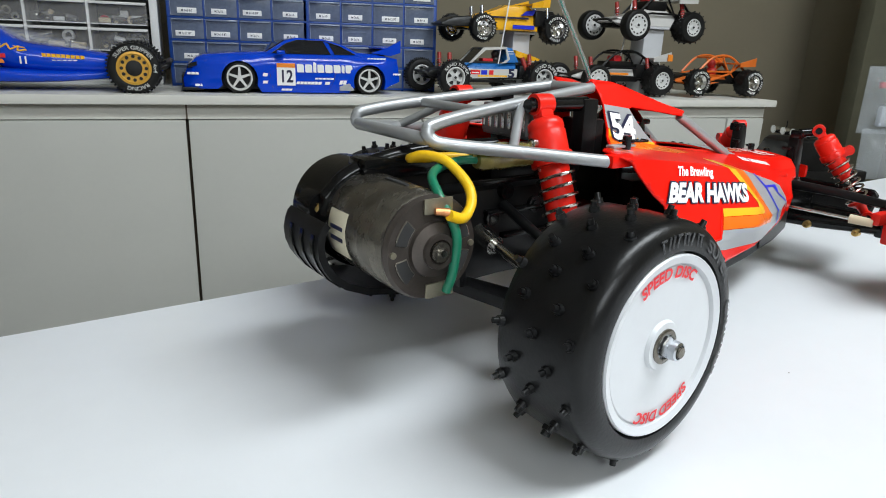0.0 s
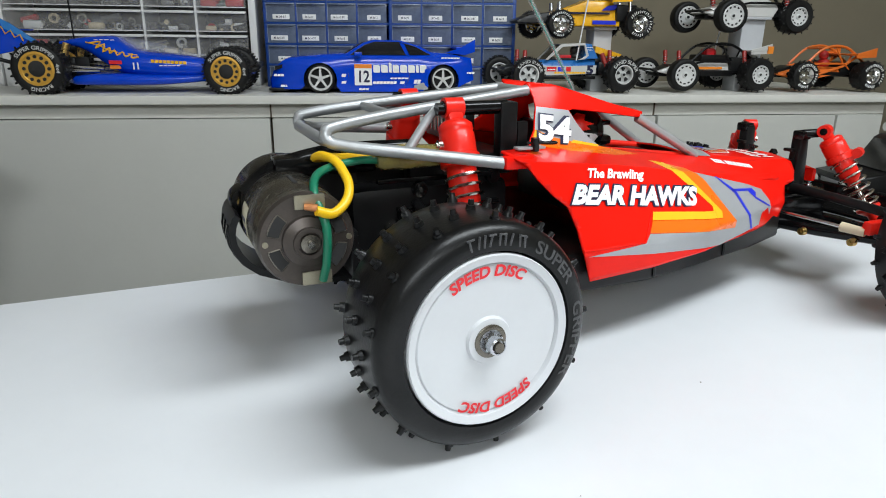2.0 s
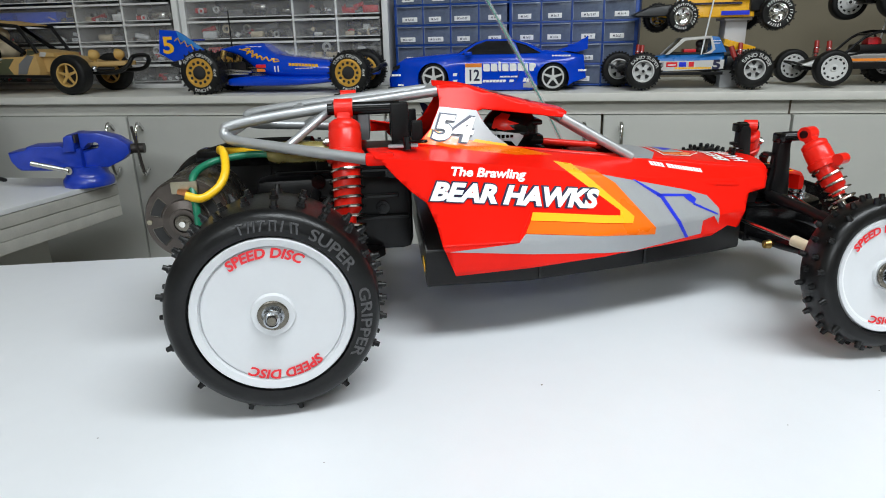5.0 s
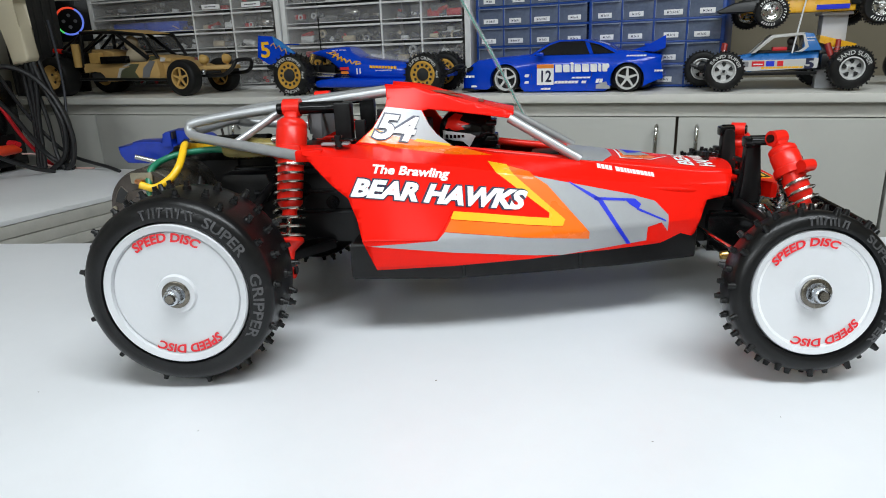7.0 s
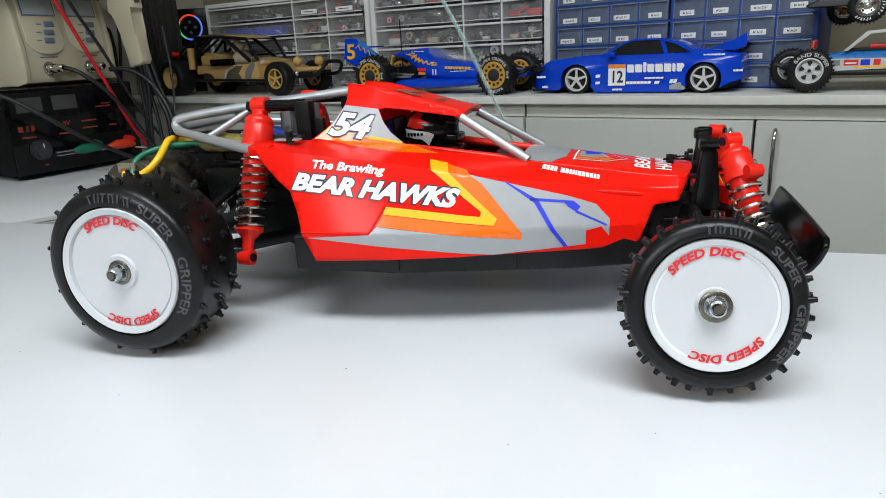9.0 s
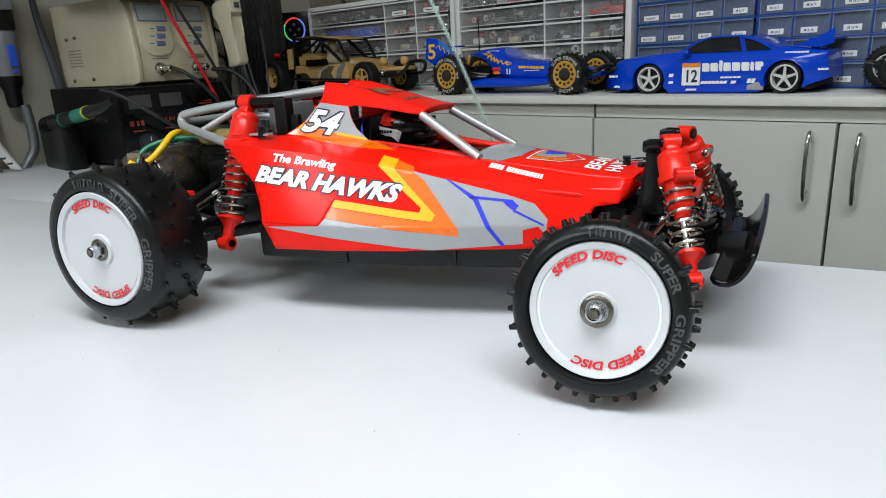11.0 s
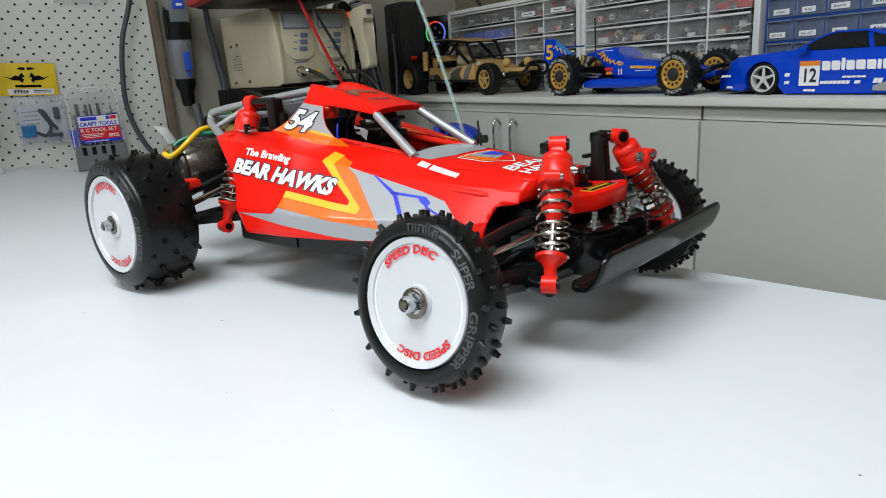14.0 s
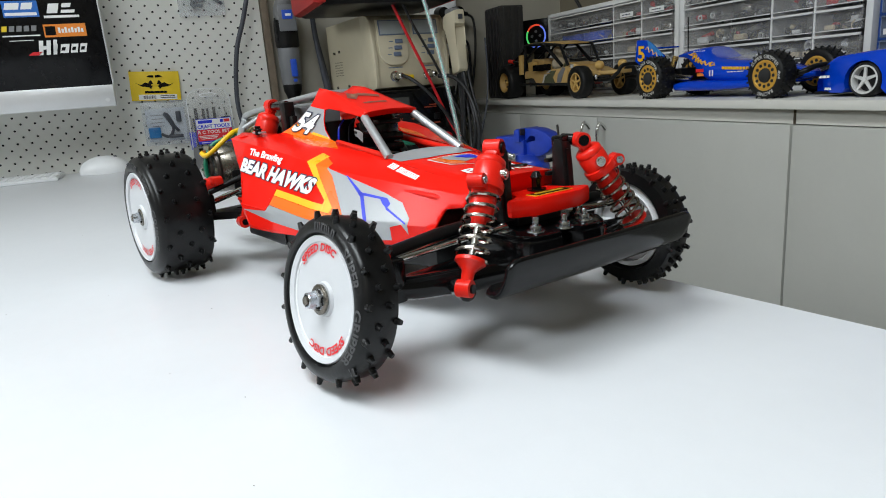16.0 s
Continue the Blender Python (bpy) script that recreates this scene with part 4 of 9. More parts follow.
def make_wheel(x, s, r, w, disc, spike, rows, count, outer, spin, high, toe=0.0, camber=0.0, words_at=(95, -80, 70), print_at=(98, 72, 60, 30, 14, -34), deep=0.0):
    m = Matrix.Translation((x, s * outer, high)) @ (Matrix.Rotation(radians(toe), 4, "Z") @ Matrix.Rotation(radians(-camber), 4, "X") if s < 0 else Matrix.Rotation(math.pi, 4, "Z"))
    tyre = part("wheel", lathe(B(), [(disc - 0.0012, w * 0.15), (disc - 0.0012, w * 0.85), (disc - 0.004, w * 0.85), (disc - 0.004, w * 0.15)], 40, close=True), "white", buggy, "wheel with a white disc and a spiked black tyre", m=m)
    part("tyre", lathe(B(), tyre_profile(r, w, disc + 0.0008), 72, close=True), "rubber", tyre, "glossy black rubber tyre", sharp=50)
    bm = B()
    rng = random.Random(int(x * 1000) + 7)
    for q in range(rows):
        yy = w * (0.17 + 0.73 * q / (rows - 1))
        for k in range(count):
            a = 2 * math.pi * (k + 0.5 * (q % 2) + 0.06 * rng.uniform(-1, 1)) / count + spin
            base = r * (0.978 if q == 0 else 0.985 if q == rows - 1 else 0.998)
            p = Vector((base * math.cos(a), yy, base * math.sin(a)))
            d = Vector((math.cos(a), (-0.14 if q == 0 else 0.25 if q == rows - 1 else 0), math.sin(a))).normalized()
            rod(bm, p - d * 0.0008, p + d * spike * 0.50, 0.0022 if r > 0.04 else 0.0017, 0.0018 if r > 0.04 else 0.0014, 10)
            rod(bm, p + d * spike * 0.40, p + d * (spike + 0.0002), 0.0013, 0.0011, 10)
    sp = part("tread", bm, "rubber", tyre, "rows of short rubber spikes")
    tagged(sp, kind="stuff")
    # raised words on the sidewall: a row of plain strokes, then the tread's own name
    marks = B()
    mid = disc + (r - disc) * 0.46
    hgt = (r - disc) * 0.40
    for k in range(6):
        a = radians(mix(print_at[0], print_at[1], k / 5))
        u, t = Vector((math.cos(a), 0, math.sin(a))), Vector((math.sin(a), 0, -math.cos(a)))
        c = u * mid + Vector((0, wall_depth(mid, r, w, disc) - 0.0001, 0))
        lean = rng.uniform(-0.3, 0.3)
        for e in (-0.5, 0.5) if k % 2 else (-0.2,):
            tube(marks, [c + t * hgt * 0.5 * (e - lean) - u * hgt * 0.5, c + t * hgt * 0.5 * (e + lean) + u * hgt * 0.5], 0.00045, 5)
        if k % 3 != 1:
            tube(marks, [c - t * hgt * 0.3 + u * hgt * 0.42, c + t * hgt * 0.35 + u * hgt * 0.42], 0.00042, 5)
    tagged(part("sidewall_print", marks, "rubber_print", tyre, "worn raised marks on the sidewall"), kind="stuff")
    for word, a0, a1 in (("SUPER", print_at[2], print_at[3]), ("GRIPPER", print_at[4], print_at[5])):
        bm = letters(word, hgt, 0.00012, 0.0)
        bmesh.ops.subdivide_edges(bm, edges=[e for e in bm.edges if e.calc_length() > 0.0012], cuts=2)
        ring_letters(bm, mid - hgt * 0.5, radians((a0 + a1) / 2), 0.0, arc_wide=radians(a0 - a1))
        for v in bm.verts:
            v.co.y = wall_depth(math.hypot(v.co.x, v.co.z), r, w, disc) - 0.00035
        part("sidewall_word", bm, "rubber_print", tyre, "worn raised lettering on the sidewall")
    face = lathe(B(), [(0, 0.0016), (disc * 0.26, 0.0016), (disc * 0.28, 0.0030), (disc * 0.86, 0.0022), (disc * 0.88, 0.0030), (disc * 0.90, 0.0012), (disc * 0.985, 0.0004), (disc, 0.0012), (disc, 0.006), (disc * 0.9, 0.007), (0, 0.007)], 64)
    face_ob = part("wheel_disc", face, "disc_white", tyre, "smooth white wheel disc", sharp=25, m=pose(0, deep - 0.0004, 0))
    for top in (True, False):
        bm = letters("SPEED DISC", disc * 0.118, disc * 0.006, 0.16)
        bmesh.ops.subdivide_edges(bm, edges=[e for e in bm.edges if e.calc_length() > 0.002], cuts=2)
        part("lettering", ring_letters(bm, disc * 0.75, radians(words_at[0] if top else words_at[1]), 0.0017, radians(words_at[2])), "red_print", face_ob, "red curved lettering")
    nut = B()
    lathe(nut, [(0.0, -0.0004), (0.0046, -0.0004), (0.0050, 0.0004), (0.0050, 0.0020)], 28)
    rod(nut, (0, 0.0004, 0), (0, -0.0036, 0), 0.0040, 0.0040, 6)
    lathe(nut, [(0.0036, -0.0034), (0.0033, -0.0062), (0.0026, -0.0066), (0.0024, -0.0056), (0.0, -0.0056)], 20)
    rod(nut, (0, -0.004, 0), (0, -0.0070, 0), 0.0018, 0.0015, 12)
    nut_ob = part("lock_nut", nut, "zinc", tyre, "bright zinc lock nut", m=pose(0, 0.0016, 0))
    part("thread_end", rod(B(), (0, -0.0060, 0), (0, -0.0073, 0), 0.0021, 0.0019, 16), "can", nut_ob, "dull threaded axle end")
    part("washer", lathe(B(), [(0.0046, -0.0012), (0.0060, -0.0012), (0.0064, -0.0009), (0.0064, 0.0), (0.0046, 0.0)], 32, close=True), "can", nut_ob, "dull steel washer")
    inner = B()
    lathe(inner, [(disc - 0.004, w * 0.92), (disc - 0.004, w * 0.62), (disc * 0.40, w * 0.55), (disc * 0.30, w * 0.70), (disc * 0.18, w * 0.95), (0, w * 0.95)], 40)
    for k in range(5):
        a = 2 * math.pi * k / 5
        tube(inner, [(disc * 0.28 * math.cos(a), w * 0.68, disc * 0.28 * math.sin(a)), ((disc - 0.005) * math.cos(a), w * 0.70, (disc - 0.005) * math.sin(a))], 0.0026, 6)
    part("rim_inside", inner, "white", tyre, "white spoked inner rim")
    return tyre


make_wheel(-0.0006, -1, 0.0442, 0.0415, 0.0331, 0.0036, 5, 13, 0.1328, 0.05, 0.0446, 3.2, 0.7, (92.5, -83, 69), (103, 72, 62, 28, 14, -34))
make_wheel(0.006, 1, 0.0410, 0.0415, 0.0325, 0.0040, 5, 13, 0.0880, 0.05, 0.0425)
make_wheel(0.2780, -1, 0.0350, 0.0175, 0.0269, 0.0024, 4, 15, 0.1217, 0.10, 0.0404, 3.8, 10.0, (104, -75, 80), (96, 70, 50, 18, 4, -45), 0.0010)
make_wheel(0.2815, 1, 0.0326, 0.0185, 0.0246, 0.0024, 5, 15, 0.0850, 0.10, 0.0362)


# ---- shock absorbers ----
def coil(bm, p, q, r, turns, wire, seg=14):
    p, q = Vector(p), Vector(q)
    rot = (q - p).to_track_quat("Z", "Y")
    n = int(turns * seg)
    pts = [p + rot @ Vector((r * math.cos(2 * math.pi * k / seg), r * math.sin(2 * math.pi * k / seg), (q - p).length * k / n)) for k in range(n + 1)]
    return tube(bm, pts, wire, 6)


def shock(top, bottom, big, name_label, turns, preload, bolt_dir, lug=False):
    top, bottom = Vector(top), Vector(bottom)
    d = (bottom - top)
    L = d.length
    rot = d.to_track_quat("Z", "Y").to_matrix().to_4x4()
    bolt_dir *= 1 if rot[0][0] > 0 else -1
    ob = part("shock_absorber", lathe(B(), [(0, L * 0.07), (big * 0.72, L * 0.07), (big * 0.95, L * 0.09), (big * 0.98, L * 0.12), (big * 0.94, L * 0.13), (big * 1.0, L * 0.14), (big * 1.0, L * 0.245), (big * 1.13, L * 0.25), (big * 1.15, L * 0.27), (big * 1.13, L * 0.305), (big * 0.84, L * 0.31), (big * 0.82, L * (preload - 0.02)), (big * 0.66, L * preload), (big * 0.48, L * (preload + 0.02)), (big * 0.48, L * (preload + 0.06)), (0, L * (preload + 0.06))], 28), "red2", buggy, name_label,
              m=Matrix.Translation(top) @ rot @ Matrix.Rotation(math.pi / 2, 4, "X"))
    # along +y of this part runs the strut
    part("eyelet", rod(box(B(), (0, L * 0.04, 0), (big * 0.90, L * 0.09, big * 0.80), big * 0.2), (-big * 0.55, -0.0005, 0), (big * 0.55, -0.0005, 0), big * 0.56, seg=20), "red2", ob)
    part("bolt", rod(rod(B(), (-big * 0.70, -0.0005, 0), (big * 0.70, -0.0005, 0), big * 0.30), (bolt_dir * big * 0.50, -0.0005, 0), (bolt_dir * big * 0.66, -0.0005, 0), big * 0.38, seg=14), "gloss_black", ob)
    part("clamp_screw", rod(rod(B(), (big * 0.9 * bolt_dir, L * 0.19, 0), (big * 1.20 * bolt_dir, L * 0.19, 0), 0.0026, seg=12), (big * 1.15 * bolt_dir, L * 0.19, 0), (big * 1.32 * bolt_dir, L * 0.19, 0), 0.0016, seg=10), "steel", ob, "bright screw")
    if lug:
        part("lug", rod(box(B(), (0, L * 0.30, -big * 0.95), (0.0070, 0.0058, big * 0.9), 0.0016), (-0.0036, L * 0.30, -big * 1.38), (0.0036, L * 0.30, -big * 1.38), 0.0031, seg=14), "red2", ob)
        part("lug_screw", rod(rod(B(), (0.0030 * bolt_dir, L * 0.30, -big * 1.38), (0.0044 * bolt_dir, L * 0.30, -big * 1.38), 0.0019, seg=12), (0.0040 * bolt_dir, L * 0.30, -big * 1.38), (0.0048 * bolt_dir, L * 0.30, -big * 1.38), 0.0010, seg=6), "zinc", ob, "bright screw")
    part("rod", rod(B(), (0, L * preload, 0), (0, L * 0.86, 0), 0.0016), "steel", ob)
    part("spring", coil(B(), (0, L * 0.32, 0), (0, L * 0.80, 0), big * 1.0, turns, 0.00082), "spring_wire", ob, "bright coil spring")
    low = lathe(B(), [(0, L * 0.79), (big * 0.95, L * 0.79), (big * 0.98, L * 0.815), (big * 0.80, L * 0.83), (big * 0.42, L * 0.87), (big * 0.36, L * 0.94), (0, L * 0.94)], 24)
    rod(low, (-big * 0.45, L * 0.985, 0), (big * 0.45, L * 0.985, 0), big * 0.54, seg=18)
    box(low, (0, L * 0.93, 0), (big * 0.62, L * 0.10, big * 0.6), big * 0.15)
    part("lower_mount", low, "red2", ob)
    part("bolt", rod(B(), (-big * 0.6, L * 0.985, 0), (big * 0.6, L * 0.985, 0), big * 0.28), "gloss_black", ob)
    return ob


for s in (-1, 1):
    shock((0.0285, s * 0.0310, 0.1165), (0.0278, s * 0.0660, 0.0315), 0.0086, "long red rear shock absorber with a bright coil spring", 9, 0.60, -1)
    shock((0.2890, -0.0315, 0.0922) if s < 0 else (0.2880, 0.0275, 0.0893), (0.3060, -0.0665, 0.0364) if s < 0 else (0.3030, 0.0600, 0.0345), 0.0072, "short red front shock absorber with a bright coil spring", 6.5, 0.50, 1, True)

# ---- chassis, gearbox and motor ----
tub = B()
OUT = [(0.066, 0.0745), (0.120, 0.0725), (0.165, 0.0630), (0.215, 0.0510), (0.249, 0.0405), (0.252, 0.0300)]
prism(tub, [(x, -y) for x, y in OUT] + [(x, y) for x, y in reversed(OUT)], 0.0300, 0.0500, "xy", bevel=0.002)
box(tub, (0.160, 0, 0.0290), (0.17, 0.05, 0.003), 0.001)
part("chassis_tub", tub, "black", buggy, "black plastic chassis tub")
for x in (0.125, 0.186):
    for s in (-1, 1):
        part("chassis_rib", box(B(), (x, s * lerp(x, OUT) * 1.003, 0.0395), (0.0016, 0.0016, 0.017), 0.0004), "gloss_black", buggy)
rear = B()
box(rear, (0.020, 0, 0.058), (0.085, 0.056, 0.044), 0.006)
prism(rear, [(-0.070, 0.070), (-0.064, 0.080), (-0.040, 0.092), (0.005, 0.097), (0.045, 0.090), (0.048, 0.060), (-0.020, 0.046), (-0.062, 0.056)], -0.012, 0.010, "xz", bevel=0.003)
box(rear, (0.040, 0, 0.086), (0.06, 0.040, 0.012), 0.003)
part("gearbox", rear, "black", buggy, "black plastic rear gearbox")
cover = B()
tube(cover, smooth_path([(-0.068, -0.006, 0.078), (-0.055, -0.008, 0.089), (-0.028, -0.014, 0.0965), (0.010, -0.022, 0.098)]), 0.0042, 8)
box(cover, (-0.030, -0.008, 0.0905), (0.050, 0.016, 0.010), 0.003, m=None)
part("gear_cover", cover, "gloss_black", buggy)
lug = lathe(B(), [(0, -0.004), (0.0065, -0.004), (0.0072, -0.002), (0.0072, 0.008), (0, 0.008)], 20, (-0.0680, 0.0005, 0.0735))
part("cover_lug", lug, "gloss_black", buggy)
part("brass_screw", lathe(B(), [(0, -0.0022), (0.0028, -0.0018), (0.0040, 0.0), (0.0040, 0.002)], 18, (-0.0680, -0.0050, 0.0735)), "brass", buggy, "brass cross-head screw")
for k, (x, y, z) in enumerate(((0.012, -0.0290, 0.078), (0.030, -0.0290, 0.070), (0.046, -0.0290, 0.062), (0.004, -0.0290, 0.066), (0.052, -0.0290, 0.082))):
    part("gearbox_screw", rod(rod(B(), (x, y + 0.002, z), (x, y - 0.0012, z), 0.0038, seg=16), (x, y, z), (x, y - 0.002, z), 0.0020, seg=12), "gloss_black", buggy)
for z, x0, x1 in ((0.0835, -0.01, 0.05), (0.069, 0.0, 0.055), (0.057, 0.01, 0.06)):
    part("gearbox_rib", box(B(), ((x0 + x1) / 2, -0.0295, z), (x1 - x0, 0.004, 0.0022), 0.0006), "gloss_black", buggy)
bump = B()
ribbon(bump, [(-0.0735, 0.0705), (-0.0750, 0.0690), (-0.0762, 0.066), (-0.0770, 0.062), (-0.0765, 0.057), (-0.0745, 0.052), (-0.0710, 0.047), (-0.0655, 0.0425), (-0.056, 0.0385), (-0.030, 0.034), (0.020, 0.036)], -0.020, 0.016, 0.0032)
part("rear_bumper", bump, "black", buggy, "black curved rear bumper strap")
for k in range(3):
    part("bumper_rib", ribbon(B(), [(-0.0778, 0.066), (-0.0787, 0.062), (-0.0782, 0.057), (-0.0762, 0.052), (-0.0725, 0.0465), (-0.0665, 0.0415)], -0.0165 + 0.011 * k, -0.0140 + 0.011 * k, 0.0016), "gloss_black", buggy)

MX, MZ = -0.0505, 0.0685
motor = part("motor", lathe(B(), [(0.0172, -0.0565), (0.0180, -0.0555), (0.0180, -0.0120), (0.0172, -0.0105), (0, -0.0105)], 48, (0, 0, 0)), "can", buggy, "worn bronze-grey electric motor can", m=pose(MX, 0, MZ) @ Matrix.Diagonal((1.15, 1.02, 1.15, 1)))
part("motor_mount", box(box(B(), (-0.0275, -0.031, 0.0560), (0.0034, 0.040, 0.022), 0.0010), (-0.0300, -0.012, 0.0660), (0.030, 0.0040, 0.046), 0.0010), "black", buggy)
part("gear_housing", lathe(B(), [(0, -0.0125), (0.0205, -0.0125), (0.0228, -0.0105), (0.0238, -0.004), (0.0238, 0.020), (0, 0.020)], 40), "gloss_black", buggy, "round black gear housing", m=pose(MX + 0.002, 0, MZ))
end = B()
lathe(end, [(0.0172, -0.0555), (0.0178, -0.0580), (0.0170, -0.0602), (0.0095, -0.0606), (0.0092, -0.0625), (0.0060, -0.0640), (0.0058, -0.0655), (0.0042, -0.0655), (0.0040, -0.0640), (0, -0.0640)], 48)
part("motor_end", end, "bell_rim", motor, "brown-grey motor end bell", sharp=25)
part("bearing", lathe(B(), [(0.0034, -0.0638), (0.0034, -0.0660), (0.0022, -0.0663), (0, -0.0663)], 24), "can", motor)
part("shaft", rod(B(), (0, -0.066, 0), (0, -0.0680, 0), 0.0013), "steel", motor, "bright motor shaft")
for a0, a1 in ((10, 46), (134, 168), (192, 226), (312, 350)):
    outline = arc((0, 0), 0.0146, a0, a1, 8) + arc((0, 0), 0.0104, a1, a0, 8)
    part("vent", prism(B(), outline, -0.0609, -0.0598), "hole", motor, "dark vent opening")
    part("vent_edge", tube(B(), [(x, -0.0606, z) for x, z in outline + outline[:1]], 0.00035, 5), "can", motor)
for a in (0, 90, 180, 270):
    part("rivet", rod(B(), (0.0152 * math.cos(radians(a)), -0.0600, 0.0152 * math.sin(radians(a))), (0.0152 * math.cos(radians(a)), -0.0612, 0.0152 * math.sin(radians(a))), 0.0011, seg=10), "tin", motor)
for a in (85, -80):
    c = Vector((0.0145 * math.cos(radians(a)), -0.0612, 0.0145 * math.sin(radians(a))))
    part("brush_tab", box(B(), (0, 0, 0), (0.0110, 0.0012, 0.0052), 0.0005, m=Matrix.Translation(c)), "tin", motor, "tinned brush terminal")
part("slot", box(B(), (0.0035, -0.035, 0.01765), (0.0016, 0.016, 0.0012), 0.0005, m=Matrix.Rotation(radians(-12), 4, "Y")), "hole", motor)
lab = lathe(B(), [(0.01815, -0.030), (0.01825, -0.0298), (0.01825, -0.0152), (0.01815, -0.015)], 60)
bmesh.ops.delete(lab, geom=[f for f in lab.faces if not (158 < math.degrees(math.atan2(f.calc_center_median().z, f.calc_center_median().x)) % 360 < 212)], context="FACES")
part("label", lab, "paper", motor, "yellowed paper label")
bars = B()
for z in (-0.0025, 0.0015):
    box(bars, (-0.01825, -0.0225, z), (0.0003, 0.010, 0.0014))
part("label_print", bars, "navy", motor)
G = [(-0.0455, -0.0640, 0.0512), (-0.0440, -0.0660, 0.060), (-0.0435, -0.0665, 0.075), (-0.046, -0.058, 0.088), (-0.040, -0.045, 0.0935), (-0.022, -0.036, 0.0955), (-0.008, -0.036, 0.0950)]
part("green_wire", tube(B(), smooth_path(G), 0.0019, 8), "wire_green", buggy, "green insulated motor wire")
Y = [(-0.0475, -0.0675, 0.0823), (-0.0404, -0.0665, 0.0803), (-0.0335, -0.0620, 0.0840), (-0.0306, -0.0560, 0.0895), (-0.0315, -0.0480, 0.0950), (-0.0333, -0.0419, 0.0980), (-0.0365, -0.0330, 0.0985), (-0.0382, -0.0264, 0.0965), (-0.0340, -0.0220, 0.0955), (-0.020, -0.030, 0.0962), (-0.006, -0.034, 0.0965)]
part("yellow_wire", tube(B(), smooth_path(Y), 0.0021, 8), "wire_yellow", buggy, "thick yellow motor wire")
part("bare_strands", rod(B(), (-0.0515, -0.0640, 0.0835), (-0.0465, -0.0660, 0.0830), 0.0014, 0.0018, 8), "copper", buggy)
part("wire_sleeve", tube(tube(B(), smooth_path([(-0.012, -0.036, 0.0955), (0.004, -0.036, 0.0960), (0.030, -0.034, 0.0945)]), [0.0040, 0.0052, 0.0056, 0.0054, 0.0056, 0.0060, 0.0060, 0.0056, 0.0054, 0.0054, 0.0050, 0.0046, 0.0040], 10), [(-0.014, -0.034, 0.0965), (0.020, -0.033, 0.0975)], 0.0028, 10), "sleeve", buggy, "translucent amber cable sleeve")

